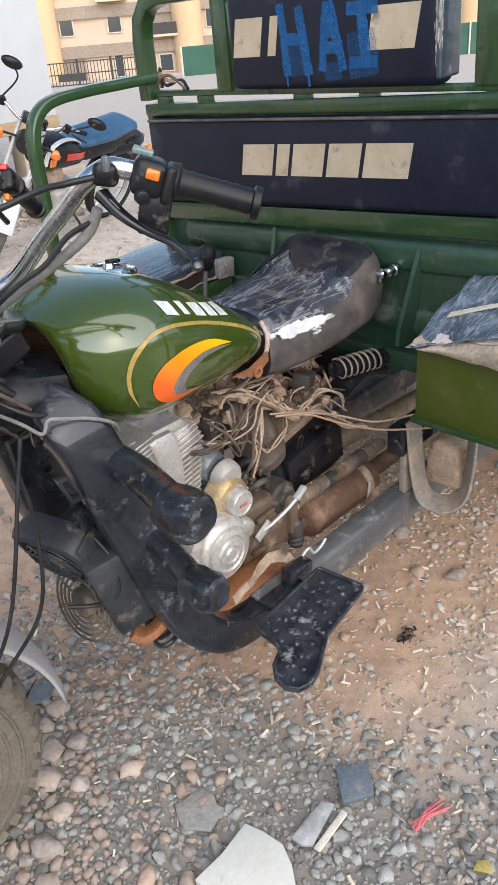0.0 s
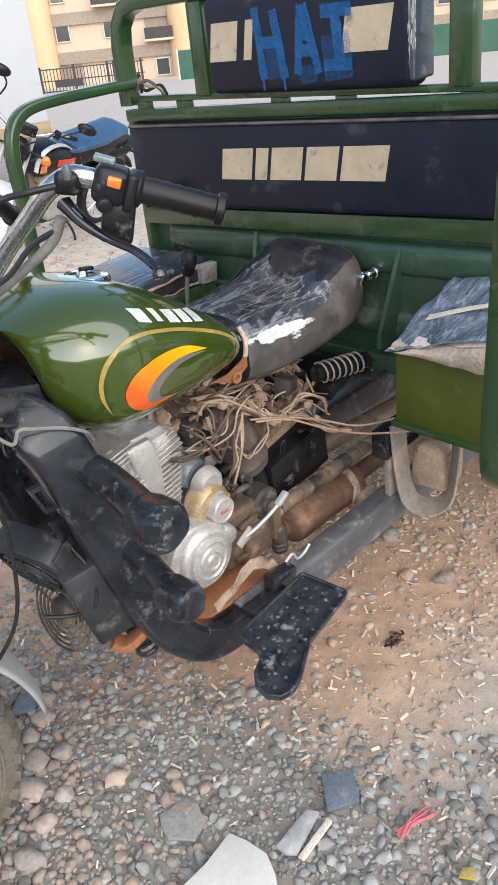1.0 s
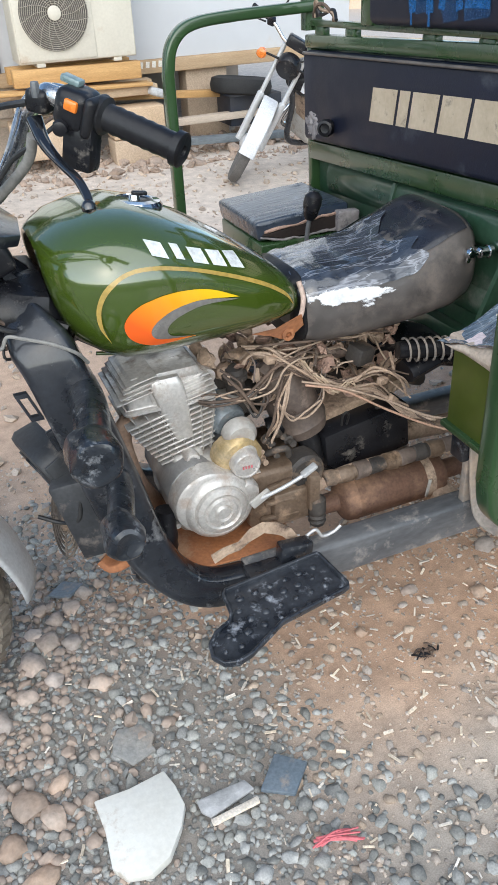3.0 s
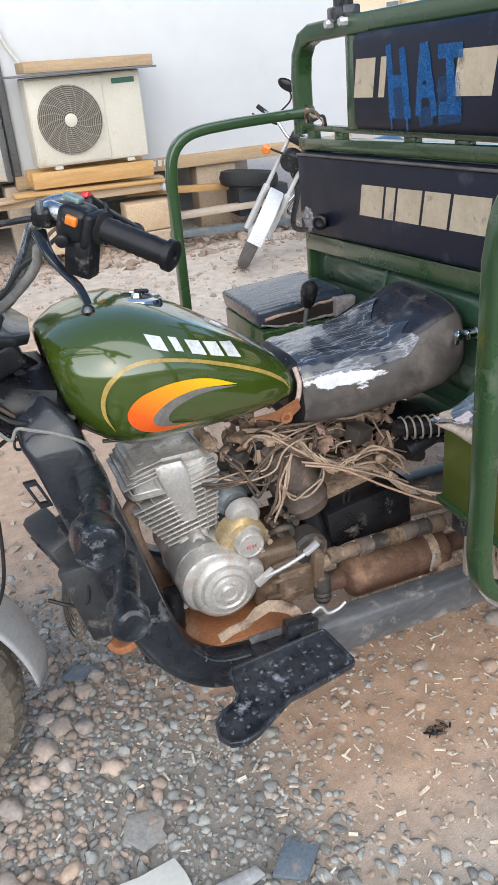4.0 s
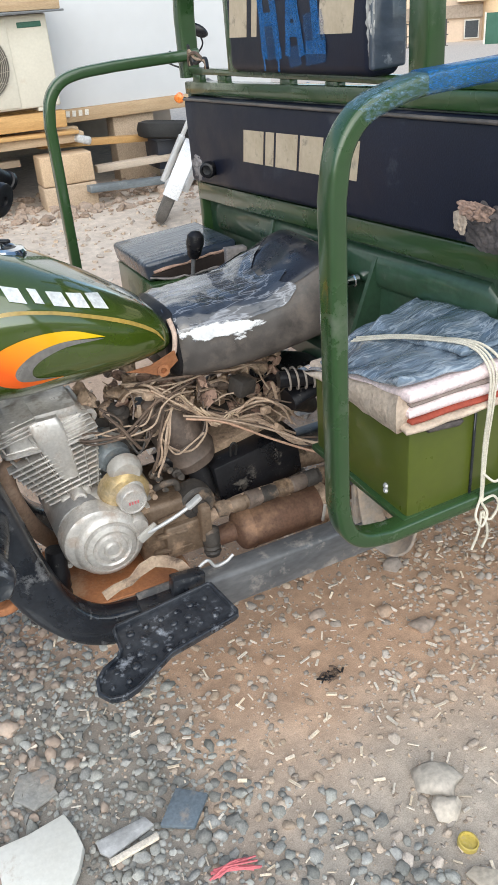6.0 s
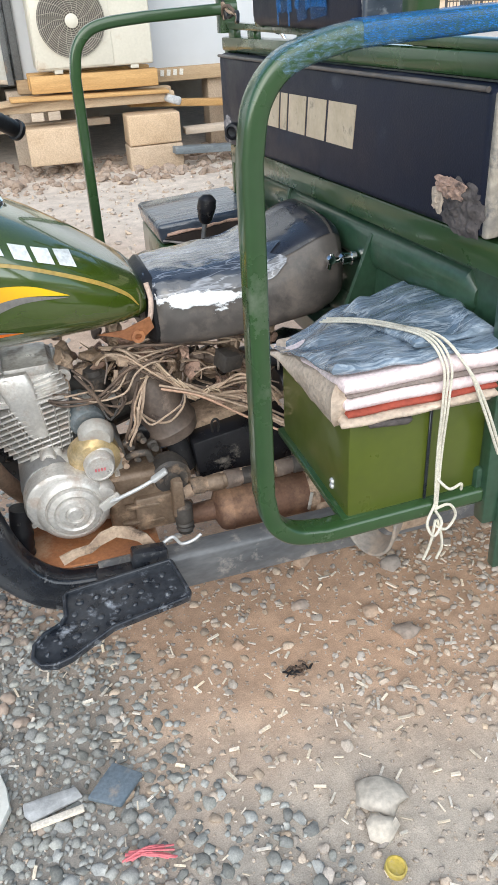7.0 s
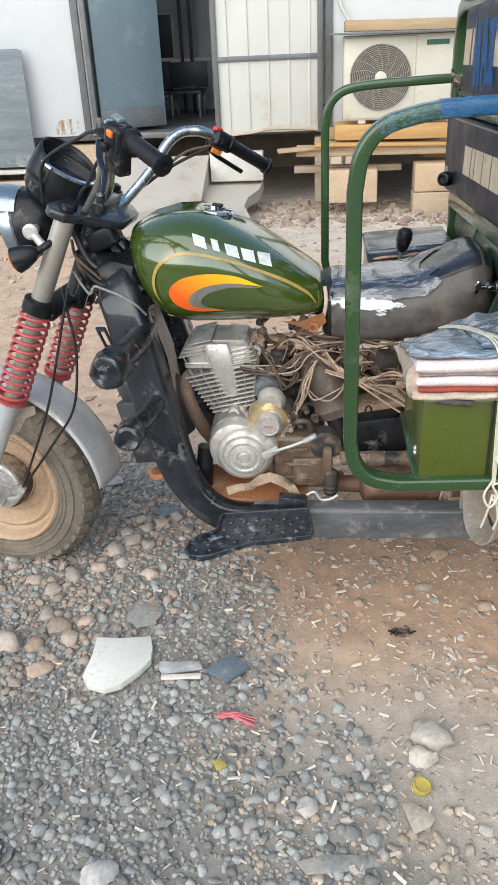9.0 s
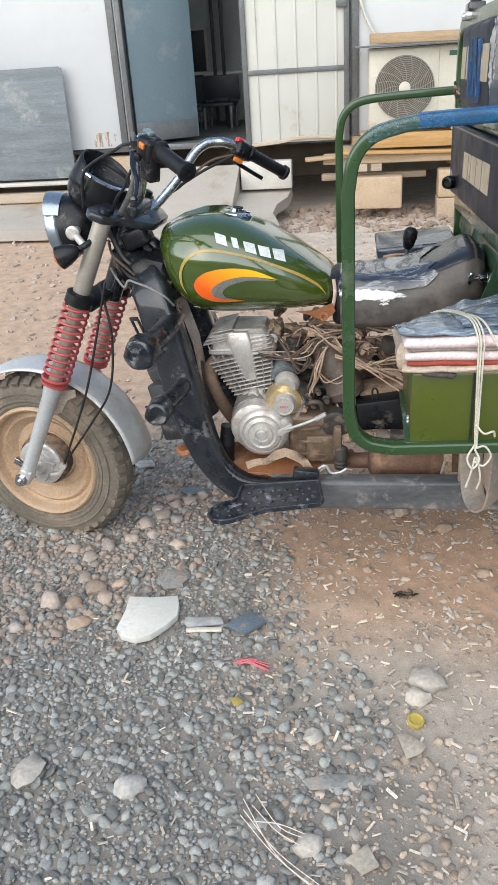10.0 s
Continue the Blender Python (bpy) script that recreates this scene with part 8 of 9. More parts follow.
for x in (-2.45, -0.36):
    part("wall_post", box((x, WY - 0.012, 2.15), (0.06, 0.03, 2.68), None, 0.004), "steel_grey", cabin)
part("rust_stain", roughen(plate([(-2.76, 0.83), (-2.75, 0.90), (-2.70, 0.945), (-2.60, 0.95), (-2.53, 0.93), (-2.52, 0.83)], 0, 0.004, lambda p, q, c: (p, WY - 0.002 - c, q)), 0.004, 30), "rust_streak", cabin, "rust-brown stain at the base")
for x in (-4.0, -2.5, -0.3, 1.3, 2.4):
    part("support_block", box((x, WY + 0.15, 0.42), (0.36, 0.2, 0.62), None, 0.01), "block", cabin)
part("crawl_back", box((-2.4, WY + 2.4, 0.4), (9.8, 0.1, 0.8), None, 0.004), "facade_dark", cabin)
for k in range(4):
    part("stencil_bar", box((0.735 + 0.052 * k, WY - 0.034, 0.775), (0.03, 0.004, 0.045), (0, 8, 0), 0.001, 1), "shutter", cabin)
# room behind the doorway
room = root("room", (-1.6, WY + 1.2, 0.82), "dim room seen through the open doorway", "room", kind="structure")
part("back_wall", box((-1.5, WY + 2.45, 2.1), (3.4, 0.06, 2.6), None, 0.004), "dark_room", room)
part("side_wall", box((-3.2, WY + 1.3, 2.1), (0.06, 2.3, 2.6), None, 0.004), "dark_room", room)
part("side_wall", box((0.2, WY + 1.3, 2.1), (0.06, 2.3, 2.6), None, 0.004), "dark_room", room)
part("room_ceiling", box((-1.5, WY + 1.3, 3.38), (3.4, 2.3, 0.05), None, 0.004), "dark_room", room)
pic = root("wall_board", (-2.2, WY + 2.38, 1.57), "black framed board on the room's back wall", "board")
part("panel", box((-2.19, WY + 2.39, 1.57), (0.26, 0.03, 0.42), None, 0.006), "furn_dark", pic)
for dx in (-0.14, 0.14):
    part("frame_bar", box((-2.19 + dx, WY + 2.38, 1.57), (0.02, 0.04, 0.46), None, 0.004), "shutter", pic)
for dz in (-0.22, 0.22):
    part("frame_bar", box((-2.19, WY + 2.38, 1.57 + dz), (0.30, 0.04, 0.02), None, 0.004), "shutter", pic)
rack = root("post_pair", (-1.83, WY + 1.9, 0.82), "two thin dark steel posts standing in the room", "post")
for x in (-1.885, -1.785):
    part("post", box((x, WY + 1.9, 2.08), (0.035, 0.035, 2.52), None, 0.004), "furn_dark", rack)
part("tie", box((-1.835, WY + 1.9, 1.34), (0.6, 0.02, 0.03), None, 0.003), "shutter", rack)
tb = root("table", (-1.79, WY + 1.5, 0.82), "small dark table with thin legs in the room", "table")
part("tabletop", box((-1.79, WY + 1.5, 1.055), (0.34, 0.42, 0.03), None, 0.006), "furn_dark", tb)
for dx in (-0.14, 0.14):
    for dy in (-0.18, 0.18):
        part("leg", box((-1.79 + dx, WY + 1.5 + dy, 0.93), (0.028, 0.028, 0.23), None, 0.003), "steel_grey", tb)
scr = root("screen", (-1.79, WY + 1.6, 1.07), "black flat screen standing on the table", "screen")
part("panel", box((-1.79, WY + 1.6, 1.205), (0.40, 0.035, 0.24), (4, 0, 0), 0.006), "furn_dark", scr)
part("stand", box((-1.79, WY + 1.62, 1.085), (0.16, 0.1, 0.03), None, 0.006), "furn_dark", scr)
chair = root("chair", (-2.05, WY + 1.5, 0.82), "dark chair beside the table", "chair")
part("seat", box((-2.06, WY + 1.45, 1.02), (0.22, 0.3, 0.05), None, 0.015, 3), "furn_dark", chair)
part("backrest", box((-2.06, WY + 1.62, 1.2), (0.2, 0.05, 0.28), (8, 0, 0), 0.02, 3), "furn_dark", chair)
for dx in (-0.08, 0.08):
    for dy in (-0.12, 0.12):
        part("leg", box((-2.06 + dx, WY + 1.45 + dy, 0.91), (0.025, 0.025, 0.19), None, 0.003), "furn_dark", chair)
# door leaves
d1 = root("door_1", (-2.35, WY, 0.85), "blue-grey steel door leaf, swung inwards", "door", kind="structure")
part("leaf", box((-2.08, WY + 0.17, 1.95), (0.60, 0.04, 2.2), (0, 0, 32), 0.004), "leaf_blue", d1)
part("door_frame", box((-2.37, WY - 0.01, 1.95), (0.045, 0.10, 2.25), (0, 0, 0), 0.005), "steel_grey", d1)
part("kick_plate", box((-2.08, WY + 0.142, 0.93), (0.58, 0.02, 0.16), (0, 0, 32), 0.004), "steel_grey", d1)
part("door_frame", box((-1.38, WY + 0.05, 3.0), (2.0, 0.08, 0.06), None, 0.005), "steel_grey", d1)
d2 = root("door_2", (-0.86, WY - 0.03, 0.8), "white ribbed metal door leaf in a grey steel frame", "door", kind="structure")
part("leaf", box((-0.86, WY - 0.03, 1.92), (0.86, 0.02, 2.26), None, 0.003), "leaf_white", d2)
for k in range(5):
    part("rib", box((-1.20 + 0.17 * k, WY - 0.044, 1.92), (0.022, 0.012, 2.22), None, 0.004), "leaf_white", d2)
for x in (-1.30, -0.43):
    part("stile", box((x, WY - 0.045, 1.92), (0.045, 0.04, 2.28), None, 0.005), "steel_grey", d2)
for z in (1.365, 2.3, 3.05):
    part("rail", box((-0.865, WY - 0.045, z), (0.85, 0.035, 0.04), None, 0.005), "steel_grey", d2)
part("latch", box((-0.47, WY - 0.075, 1.86), (0.09, 0.03, 0.09), None, 0.006), "steel_grey", d2)
part("bent_edge", sweep(smooth_path([(-1.29, WY - 0.05, 0.775), (-1.0, WY - 0.05, 0.80), (-0.86, WY - 0.055, 0.825), (-0.6, WY - 0.05, 0.82), (-0.43, WY - 0.05, 0.80)], 5), rrect(0.02, 0.03, 0.004)), "wood_pale", d2)
cable = tagged(part("wall_cable", tube([(-0.30, WY - 0.02, 2.2), (-0.33, WY - 0.03, 1.95), (-0.28, WY - 0.03, 1.75), (-0.2, WY - 0.05, 1.60)], 0.012), "shutter"), "pale cable on the cabin wall", "cable")
# steps and slab
slabs = root("slab", (-3.2, 4.5, 0.2), "pale concrete slab in front of the cabin door", "slab", kind="structure")
part("slab_top", roughen(plate([(-7.5, 4.25), (-2.6, 4.12), (-1.85, 3.92), (-1.2, 3.74), (-0.86, 3.64), (-0.85, 3.74), (-0.93, 3.88), (-0.97, 4.1), (-1.04, 4.35), (-1.03, 4.6), (-0.95, 4.8), (-0.93, 5.1), (-7.5, 5.1)], 0.0, 0.085, lambda a, b, c: (a, b, 0.155 + c * (0.6 + 0.4 * min(1, (b - 3.6) / 0.5)) + 0.115 * (b - 3.75))), 0.012, 4), "concrete", slabs)
part("ramp", roughen(plate([(4.30, 0.20), (4.28, 0.30), (4.65, 0.45), (5.04, 0.62), (5.04, 0.2)], -2.35, -1.40, lambda a, b, c: (c, a, b)), 0.010, 4), "concrete", slabs, "worn concrete ramp to the door")
part("step_block", box((-1.15, 5.0, 0.53), (0.46, 0.12, 0.24), None, 0.012), "shutter", slabs, "pale step riser under the white door")
part("kerb_plank", box((-4.6, 4.95, 0.43), (4.0, 0.10, 0.09), None, 0.008), "wood_pale", slabs)
part("kerb_plank", box((-4.6, 4.90, 0.35), (4.0, 0.05, 0.045), None, 0.006), "wood", slabs)
sheet = root("metal_sheets", (-3.3, 4.95, 0.55), "galvanised metal sheets leaning on the cabin wall", "metal sheet")
part("sheet", box((-3.55, 4.98, 1.06), (1.20, 0.008, 0.92), (-5, 0, 0), 0.002), "galv", sheet)
part("sheet", box((-3.52, 4.955, 1.05), (1.22, 0.006, 0.90), (-5, -1, 0), 0.002), "galv", sheet)
part("sheet", box((-3.52, 4.94, 0.80), (1.20, 0.006, 0.42), (-5, 0, 0), 0.002), "galv", sheet)
part("foot_batten", box((-3.5, 4.9, 0.555), (1.3, 0.10, 0.03), None, 0.005), "shutter", sheet)

# air conditioner on pallet timber and blocks
ac = root("air_conditioner", (0.17, 4.7, 0.88), "cream outdoor air-conditioning unit on timber", "air conditioner")
AY = 4.62
part("casing", box((0.17, AY + 0.16, 1.195), (0.84, 0.32, 0.60), None, 0.014, 3), "ac_white", ac)
part("front_panel", box((0.03, AY - 0.004, 1.195), (0.54, 0.012, 0.57), None, 0.006), "ac_white", ac)
FC = Vector((0.035, AY - 0.012, 1.20))
# flat disc on the panel; shade behind the guard is put into its dark colour
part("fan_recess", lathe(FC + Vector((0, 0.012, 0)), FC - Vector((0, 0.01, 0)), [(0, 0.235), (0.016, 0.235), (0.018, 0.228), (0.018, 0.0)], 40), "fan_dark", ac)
for k in range(15):
    r = 0.045 + k * 0.0132
    part("grille_ring", sweep([FC + Vector((math.cos(2 * math.pi * i / 40) * r, -0.02, math.sin(2 * math.pi * i / 40) * r)) for i in range(41)], circle(0.0024, 5), up=(0, 1, 0), cap=False), "fan_ring", ac)
for k in range(16):
    a = 2 * math.pi * k / 16
    part("grille_spoke", tube([FC + Vector((math.cos(a) * 0.04, -0.022, math.sin(a) * 0.04)), FC + Vector((math.cos(a + 0.35) * 0.13, -0.026, math.sin(a + 0.35) * 0.13)), FC + Vector((math.cos(a + 0.6) * 0.235, -0.02, math.sin(a + 0.6) * 0.235))], 0.0022, 5, 4), "fan_ring", ac)
part("fan_hub", lathe(FC, FC - Vector((0, 0.04, 0)), [(0, 0.045), (0.028, 0.045), (0.034, 0.03), (0.034, 0)], 20), "ac_white", ac)
part("badge", box((0.46, AY - 0.004, 1.43), (0.17, 0.008, 0.035), None, 0.012, 3), "fence_green", ac)
for x in (-0.1, 0.45):
    part("foot", box((x, AY + 0.16, 0.885), (0.06, 0.30, 0.03), None, 0.004), "ac_white", ac)
for z in (1.0, 1.1, 1.2):
    part("side_louvre", box((0.592, AY + 0.16, z), (0.006, 0.2, 0.012), None, 0.002), "plastic_dusty", ac)
tagged(part("cover_board", box((0.22, AY + 0.14, 1.555), (0.92, 0.46, 0.075), (0, 1, 0), 0.008), "wood_pale"), "thick weathered board laid on the air conditioner", "board")
tagged(part("cover_sheet", box((0.17, AY + 0.13, 1.507), (1.05, 0.50, 0.014), (0, 0.5, 0), 0.003), "steel_grey"), "thin metal sheet under the board", "metal sheet")
pal = root("pallet_timbers", (0.2, 4.7, 0.55), "stacked yellow pallet timbers under the air conditioner", "pallet")
part("beam", box((0.15, AY + 0.05, 0.805), (0.92, 0.10, 0.115), (0, 0.6, 0), 0.006), "wood", pal)
part("beam", box((0.15, AY + 0.36, 0.80), (0.92, 0.10, 0.115), None, 0.006), "wood", pal)
part("plank", box((0.10, AY + 0.02, 0.715), (1.15, 0.16, 0.024), (0, 1.5, 2), 0.004), "wood", pal)
part("plank", box((0.05, AY + 0.10, 0.665), (1.35, 0.18, 0.07), (0, 0.5, 0), 0.006), "wood_pale", pal)
part("plank", box((0.15, AY + 0.30, 0.665), (1.2, 0.12, 0.07), None, 0.006), "wood_pale", pal)
part("splinter_plank", box((-0.55, AY + 0.0, 0.70), (0.45, 0.14, 0.022), (0, -3, 5), 0.003), "wood_pale", pal)
for x in (-0.30, -0.18):
    part("pallet_block", box((x, AY + 0.05, 0.60), (0.09, 0.10, 0.06), None, 0.005), "wood_pale", pal)
part("rubble_bag", roughen(box((0.70, AY + 0.02, 0.64), (0.12, 0.12, 0.06), (0, 20, 10), 0.02, 3), 0.01, 14), "paper", pal)


def block(x, y, z, s, rot=0):
    tagged(part("concrete_block", roughen(box((x, y, z), s, (0, 0, rot), 0.012, 3), 0.004, 12), "block"), "sand-coloured building block under the timbers", "block", group="blocks under the timbers")


block(0.53, AY + 0.02, 0.455, (0.40, 0.22, 0.215))
block(0.53, AY + 0.02, 0.235, (0.41, 0.22, 0.215))
block(-0.18, AY + 0.04, 0.40, (0.44, 0.20, 0.26), -4)
for x0, y0, z0, L, rz, m_ in ((1.65, 4.72, 0.40, 1.7, -1, "wood_pale"), (1.2, 4.55, 0.265, 1.1, 6, "galv"), (-0.2, 4.9, 0.50, 0.9, 0, "wood_pale"), (1.1, 4.95, 0.55, 1.4, 8, "wood")):
    tagged(part("plank", box((x0, y0, z0), (L, 0.10, 0.05), (0, rz * 0.6, rz), 0.005), m_), "weathered plank lying under the cabin", "plank", group="planks under the cabin")
tagged(part("tyre", wheel_profile((1.46, 4.80, 0.60), (0.12, 0.06, 1), [(-0.05, 0.15), (-0.066, 0.185), (-0.05, 0.235), (0, 0.248), (0.05, 0.235), (0.066, 0.185), (0.05, 0.15), (0, 0.14)], 40, hollow=True), "tyre_black"), "black tyre lying on planks by the cabin", "tyre")
tagged(part("crate", box((1.55, 4.86, 0.42), (0.45, 0.30, 0.22), None, 0.01), "furn_dark"), "dark crate below the cabin's edge", "crate")


# ---------------------------------------------------------------- parked motorbikes
def motorbike(at, heading, label, steer, lean_, size):
    """A small motorbike on its side stand; its front end is turned about the raked steering axis."""
    b = root("motorbike", (0, 0, 0), label, "motorbike")
    S = Matrix.Translation((-0.38, 0, 0.95)) @ Matrix.Rotation(radians(steer), 4, Vector((0.24, 0, 0.66))) @ Matrix.Translation((0.38, 0, -0.95))

    def w(name, bm, material, parent=None, front=False):
        if front:
            bmesh.ops.transform(bm, matrix=S, verts=bm.verts)
        return part(name, bm, material, parent if parent is not None else b)
    for x in (-0.62, 0.62):
        fr_ = x < 0
        wl_ = w("wheel", wheel_profile((x, 0, 0.29), (0, 1, 0), [(-0.03, 0.235), (-0.042, 0.255), (-0.03, 0.285), (0, 0.292), (0.03, 0.285), (0.042, 0.255), (0.03, 0.235)], 36, hollow=True), "tyre_dusty" if fr_ else "tyre_black", None, fr_)
        w("rim", wheel_profile((x, 0, 0.29), (0, 1, 0), [(-0.025, 0.238), (-0.015, 0.22), (0.015, 0.22), (0.025, 0.238)], 32, hollow=True), "silver", wl_, fr_)
        w("hub", wheel_profile((x, 0, 0.29), (0, 1, 0), [(-0.07, 0.02), (-0.05, 0.06), (0.05, 0.06), (0.07, 0.02)], 20), "silver", wl_, fr_)
        for k in range(12):
            a = 2 * math.pi * k / 12
            w("spoke", tube([(x + 0.05 * math.cos(a), 0.03 * (-1) ** k, 0.29 + 0.05 * math.sin(a)), (x + 0.23 * math.cos(a + 0.2), 0, 0.29 + 0.23 * math.sin(a + 0.2))], 0.003, 4), "chrome", wl_, fr_)
        arc = [(x + 0.33 * math.cos(radians(a)), 0, 0.29 + 0.33 * math.sin(radians(a))) for a in (range(62, 166, 8) if fr_ else range(30, 171, 10))]
        w("mudguard", sweep([Vector(p) for p in arc], rrect(0.03, 0.115, 0.014), up=(0, 1, 0)), "bike_white" if fr_ else "plastic", None, fr_)
    for s in (-0.085, 0.085):
        w("fork_leg", lathe((-0.62, s, 0.29), (-0.38, s, 0.95), [(0, 0.026), (0.35, 0.026), (0.36, 0.016), (0.70, 0.016)], 14), "silver", None, True)
        w("rear_shock", helix((0.55, s, 0.35), (0.42, s, 0.60), 0.03, 0.03, 7, 0.006), "chrome")
    w("engine", roughen(box((-0.02, 0, 0.36), (0.32, 0.24, 0.20), None, 0.04, 3), 0.012, 9), "alloy")
    w("cylinder", roughen(box((-0.14, 0, 0.53), (0.15, 0.15, 0.2), (0, -20, 0), 0.02, 3), 0.006, 14), "dirtmetal")
    w("frame", tube([(-0.40, 0, 0.82), (-0.30, 0, 0.56), (-0.25, 0, 0.26), (0.1, 0, 0.22), (0.30, 0, 0.42), (0.62, 0, 0.32)], 0.022), "black_paint")
    tk = w("tank", loft([[(x, y, z) for y, z in sellipse(0, zc, ww, h, 2.6, 22)] for x, zc, ww, h in ((-0.36, 0.73, 0.06, 0.05), (-0.30, 0.74, 0.13, 0.10), (-0.12, 0.74, 0.15, 0.12), (0.05, 0.70, 0.12, 0.09), (0.12, 0.68, 0.09, 0.06))]), "plastic")
    w("tank_stripe", sweep(smooth_path([(-0.335, -0.112, 0.70), (-0.315, -0.112, 0.775), (-0.25, -0.105, 0.83), (-0.14, -0.10, 0.85), (-0.02, -0.09, 0.825), (0.08, -0.07, 0.765)], 6), rrect(0.012, 0.034, 0.004), up=(0, 0.75, 0.66)), "bike_white", tk)
    w("tank_flash", sweep(smooth_path([(-0.16, -0.152, 0.745), (-0.08, -0.150, 0.735), (0.0, -0.137, 0.72), (0.08, -0.112, 0.705)], 5), rrect(0.008, 0.05, 0.003), up=(0, 0, 1)), "red_plastic", tk)
    w("tank_flash", roughen(box((-0.285, -0.138, 0.72), (0.075, 0.014, 0.055), (0, 10, 12), 0.005), 0.003, 12), "orange_plastic", tk)
    st_ = w("seat", loft([[(x, y, z) for y, z in sellipse(0, zc, ww, h, 3, 20)] for x, zc, ww, h in ((0.02, 0.72, 0.09, 0.05), (0.12, 0.71, 0.13, 0.075), (0.40, 0.72, 0.14, 0.08), (0.66, 0.76, 0.13, 0.07), (0.72, 0.77, 0.08, 0.04))]), "plastic")
    w("seat_cover", loft([[(x, y, z) for y, z in sellipse(0, zc, ww, h, 3, 20)] for x, zc, ww, h in ((-0.01, 0.765, 0.08, 0.02), (0.12, 0.778, 0.136, 0.03), (0.40, 0.79, 0.146, 0.035), (0.66, 0.825, 0.136, 0.03), (0.71, 0.83, 0.09, 0.015))]), "seat_quilt", st_)
    w("tail", loft([[(x, y, z) for y, z in sellipse(0, zc, ww, h, 2.6, 18)] for x, zc, ww, h in ((0.40, 0.64, 0.11, 0.05), (0.65, 0.68, 0.16, 0.07), (0.78, 0.70, 0.14, 0.055), (0.82, 0.70, 0.10, 0.04))]), "plastic")
    w("taillight", box((0.82, 0, 0.70), (0.05, 0.20, 0.06), None, 0.015, 3), "red_plastic")
    for s in (-0.2, 0.2):
        w("turn_signal", lathe((0.74, s, 0.66), (0.80, s, 0.66), [(0, 0.01), (0.01, 0.03), (0.045, 0.034), (0.06, 0.02), (0.06, 0)], 14), "orange_plastic")
        w("signal_stalk", tube([(0.74, s, 0.66), (0.72, 0, 0.67)], 0.008), "plastic")
        w("turn_signal", lathe((-0.44, s, 0.86), (-0.50, s, 0.86), [(0, 0.016), (0.012, 0.030), (0.045, 0.034), (0.058, 0.022), (0.06, 0)], 14), "orange_plastic", None, True)
        w("signal_stalk", tube([(-0.45, s, 0.86), (-0.43, 0, 0.87)], 0.008), "plastic", None, True)
        w("grip", lathe((-0.30, s * 1.3, 1.0), (-0.22, s * 1.95, 0.98), [(0, 0.017), (0.14, 0.017), (0.145, 0)], 12), "rubber", None, True)
        w("switch_box", box((-0.325, s * 1.15, 1.005), (0.05, 0.05, 0.05), (0, 0, 15 if s > 0 else -15), 0.008), "plastic", None, True)
        w("brake_lever", tube([(-0.36, s * 1.3, 1.0), (-0.36, s * 1.6, 0.99), (-0.31, s * 1.95, 0.96)], 0.006), "plastic", None, True)
        mx = Vector((-0.35, 0.25, 1.28) if s > 0 else (-0.34, -0.40, 1.13))
        mb = lathe((0.02, 0, 0), (-0.025, 0, 0), [(0, 0.045), (0.008, 0.062), (0.025, 0.056), (0.04, 0.025), (0.042, 0)], 18)
        bmesh.ops.transform(mb, matrix=Matrix.Translation(mx) @ Matrix.Diagonal((1, 1.15, 0.62, 1)), verts=mb.verts)
        mr = w("mirror", mb, "plastic", None, True)
        w("mirror_stalk", tube([(-0.35, s * 1.25, 1.01), (mx.x, mx.y * 0.75, mx.z - 0.08), mx], 0.006), "plastic", mr, True)
    w("headlamp", lathe((-0.40, 0, 0.88), (-0.52, 0, 0.86), [(0, 0.05), (0.03, 0.08), (0.09, 0.085), (0.11, 0.075), (0.115, 0)], 24), "plastic", None, True)
    w("instrument_box", box((-0.40, 0, 1.0), (0.10, 0.17, 0.075), (0, 20, 0), 0.015, 3), "plastic", None, True)
    w("handlebar", tube([(-0.24, -0.36, 0.985), (-0.33, -0.22, 1.01), (-0.38, -0.08, 0.96), (-0.38, 0.08, 0.96), (-0.33, 0.22, 1.01), (-0.24, 0.36, 0.985)], 0.012), "chrome", None, True)
    w("bar_cable", tube([(-0.35, -0.20, 1.02), (-0.46, -0.16, 1.03), (-0.47, -0.05, 0.93), (-0.38, 0.0, 0.80)], 0.006), "wire_black", None, True)
    w("exhaust", tube([(-0.20, 0.10, 0.50), (-0.26, 0.13, 0.33), (0.0, 0.14, 0.25), (0.4, 0.15, 0.28), (0.75, 0.16, 0.36)], 0.03, 12), "chrome")
    w("stand", tube([(0.05, -0.10, 0.24), (0.10, -0.17, 0.12), (0.13, -0.20, -0.055), (0.17, -0.215, -0.06)], 0.010), "black_paint")
    b.matrix_basis = Matrix.Translation((at[0], at[1], rise(*at))) @ pose(0, 0, 0, 0, 0, heading) @ pose(0, 0, 0, lean_, 0, 0) @ Matrix.Scale(size, 4)
    return b


motorbike((1.54, 3.80), 13, "parked motorbike, white front mudguard, black tank, blue quilted seat", 46, 23, 0.92)

# ---------------------------------------------------------------- far side of the yard
FAR = Matrix.Translation((-1.5, -1.3, 0)) @ Matrix.Rotation(radians(46), 4, "Z")
BD = 80.0


def far_box(name, d, u, z, s, material, parent, bevel=0.02):
    """A box d metres away, u metres to the left."""
    bm = box((d, u, z), s, None, bevel, 1)
    bmesh.ops.transform(bm, matrix=FAR, verts=bm.verts)
    return part(name, bm, material, parent)


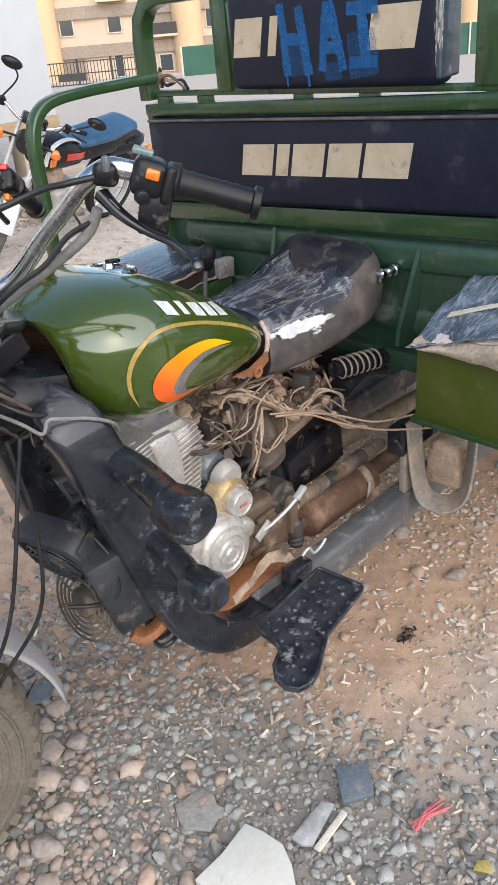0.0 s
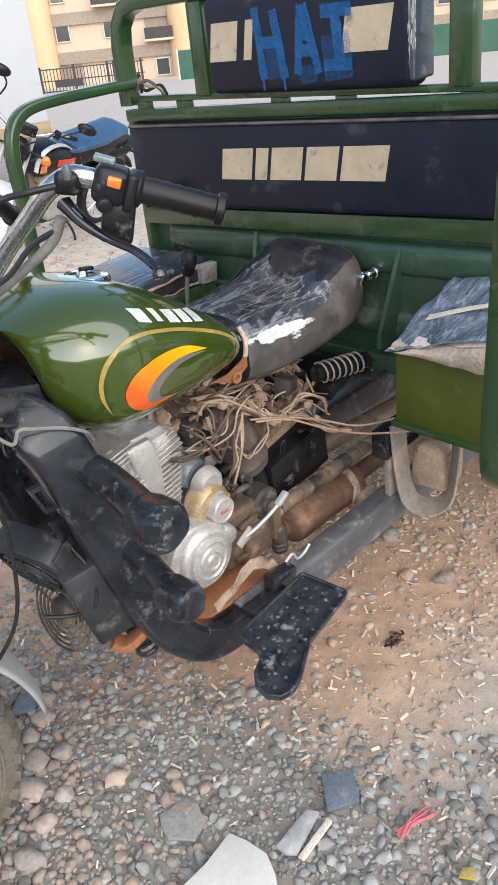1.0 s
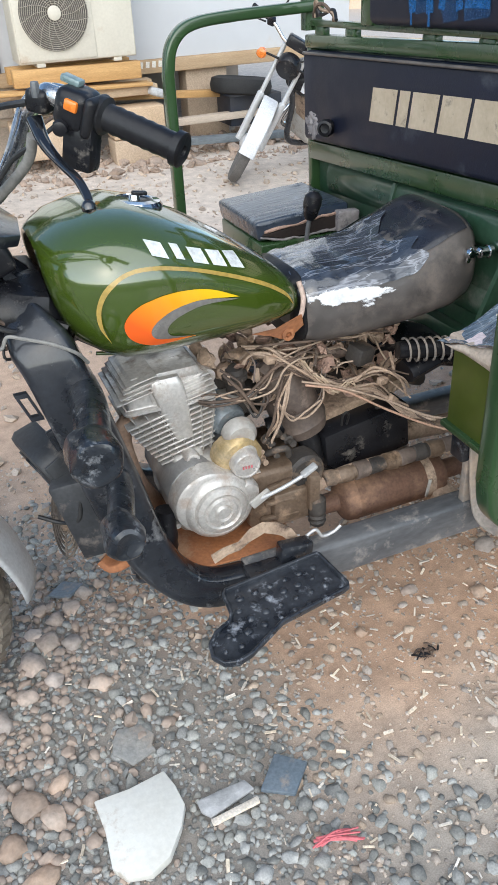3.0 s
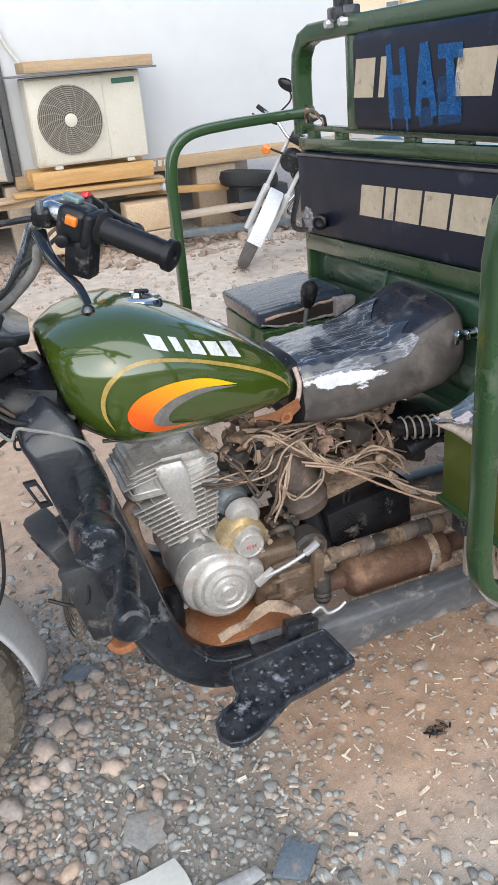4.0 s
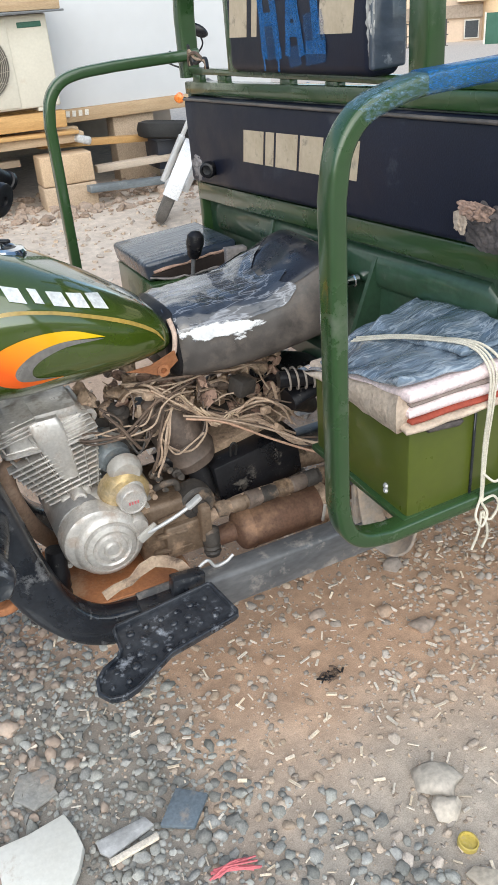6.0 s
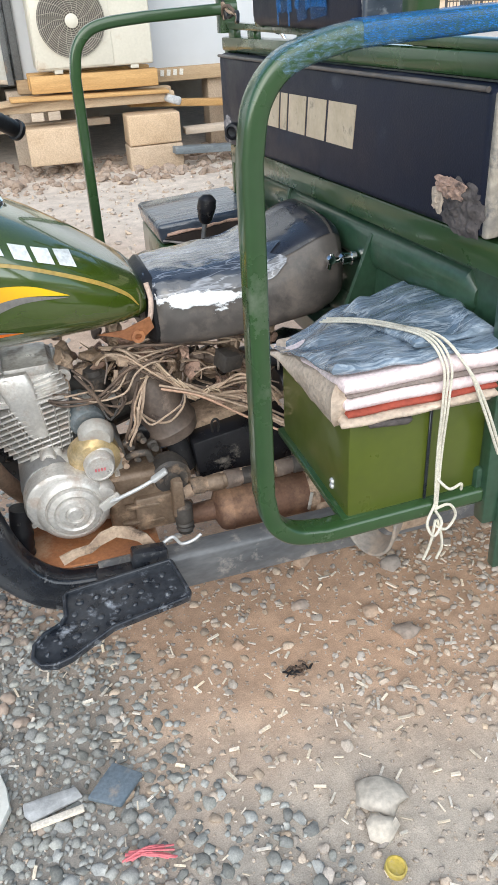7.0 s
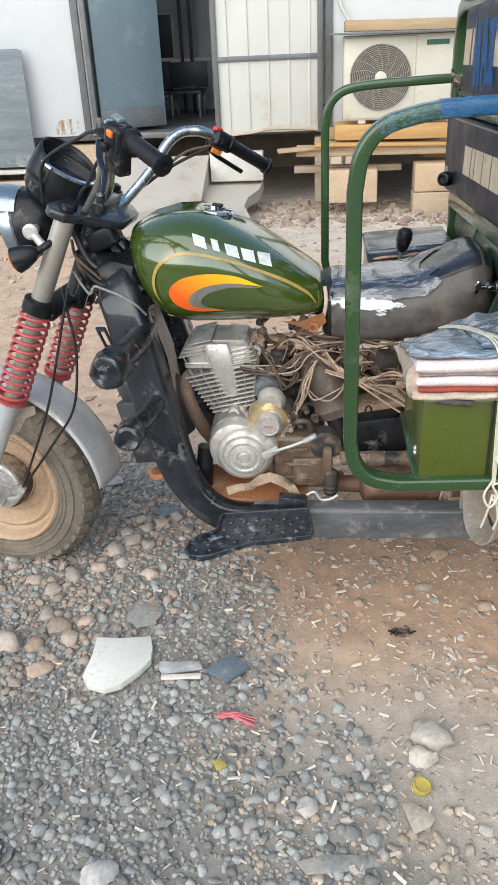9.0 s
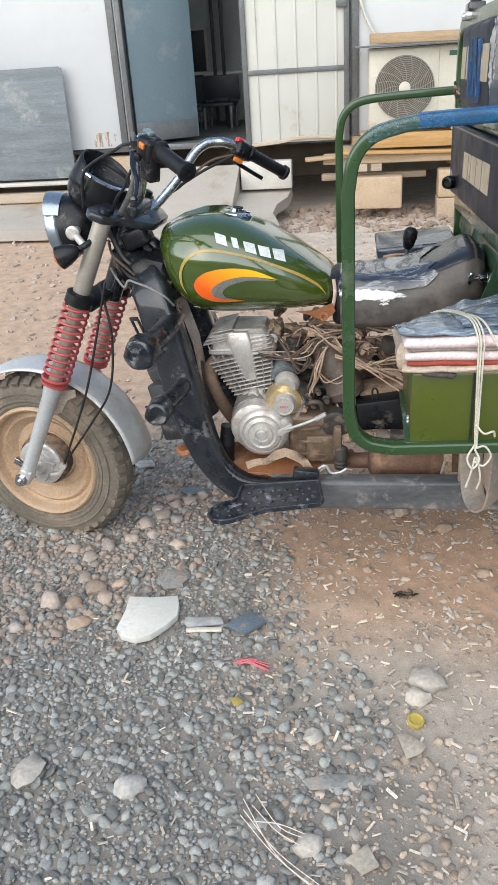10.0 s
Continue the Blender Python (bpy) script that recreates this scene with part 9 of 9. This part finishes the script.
apt = root("apartment_building", FAR @ Vector((BD, 0, -4.5)), "sand-coloured three-storey apartment building with balconies", "building")
far_box("wall", BD + 6, 0, 0.6, (12, 64, 10.4), "facade", apt)
far_box("parapet", BD - 0.2, 0, 5.9, (0.6, 64.4, 0.9), "facade", apt)
far_box("roof", BD + 6, 0, 5.9, (12, 64, 0.2), "facade_dark", apt)
for z in (-0.95, 2.15):
    far_box("floor_band", BD - 0.15, 0, z - 0.35, (0.4, 64, 1.0), "facade_dark", apt)
for i in range(15):
    u = -30 + i * 4.3
    if i % 3 == 1:
        pier = lathe((BD - 0.2, u + 2.1, -4.6), (BD - 0.2, u + 2.1, 5.8), [(0, 1.35), (10.4, 1.35)], 24)
        bmesh.ops.transform(pier, matrix=FAR, verts=pier.verts)
        part("pier", pier, "facade_pier", apt, "round sand-coloured bay")
    for z in (-2.7, 0.75, 3.8):
        kind_ = (i * 7 + int(z * 3)) % 4
        if kind_ in (0, 1):
            wn1 = far_box("window", BD - 0.05, u, z, (0.3, 1.3, 1.5), "shutter", apt)
            far_box("pane", BD - 0.16, u, z, (0.12, 1.1, 1.3), "window_glass", wn1)
        elif kind_ == 2:
            bl = far_box("balcony", BD - 0.02, u, z, (0.2, 2.4, 2.3), "facade_dark", apt)
            far_box("balcony_floor", BD - 0.7, u, z - 1.2, (1.4, 2.6, 0.2), "facade", bl)
            far_box("balcony_rail", BD - 1.35, u, z - 0.65, (0.08, 2.5, 0.9), "fence_dark", bl)
        else:
            wn1 = far_box("window", BD - 0.05, u, z + 0.1, (0.25, 0.9, 2.0), "shutter", apt)
            far_box("pane", BD - 0.16, u, z + 0.1, (0.12, 0.7, 1.8), "window_glass", wn1)
    if i % 4 == 2:
        far_box("wall_unit", BD - 0.4, u + 1.6, 0.2, (0.5, 0.9, 0.7), "shutter", apt)
fence = root("iron_fence", FAR @ Vector((62, 9, -3)), "dark iron railings across the yard", "fence")
for k in range(40):
    far_box("bar", 62, 5.0 + k * 0.24, -2.0, (0.05, 0.05, 1.6), "fence_dark", fence, 0.0)
for z in (-1.25, -2.7, -2.0):
    far_box("rail", 62, 9.7, z, (0.06, 9.8, 0.07), "fence_dark", fence, 0.0)
for k in range(5):
    far_box("post", 62, 5.0 + k * 2.4, -2.0, (0.16, 0.16, 1.9), "fence_dark", fence, 0.0)
hoard = root("green_hoarding", FAR @ Vector((58, -8, -3)), "green sheet hoarding with pale posts", "fence")
for k in range(10):
    far_box("sheet", 58, 1.0 - k * 2.4, -1.75, (0.05, 2.36, 2.1), "fence_green", hoard, 0.0)
    far_box("post", 57.9, 2.2 - k * 2.4, -1.75, (0.08, 0.1, 2.2), "shutter", hoard, 0.0)
# low yard wall that closes the place behind the camera
closing = root("yard_wall", (0, -9, 0), "plain pale yard wall", "wall", kind="structure")
part("wall_run", box((0, -12, 1.0), (30, 0.25, 2.4), None, 0.01), "facade", closing)
part("wall_run", box((-14, -2, 1.0), (0.25, 20, 2.4), None, 0.01), "facade", closing)
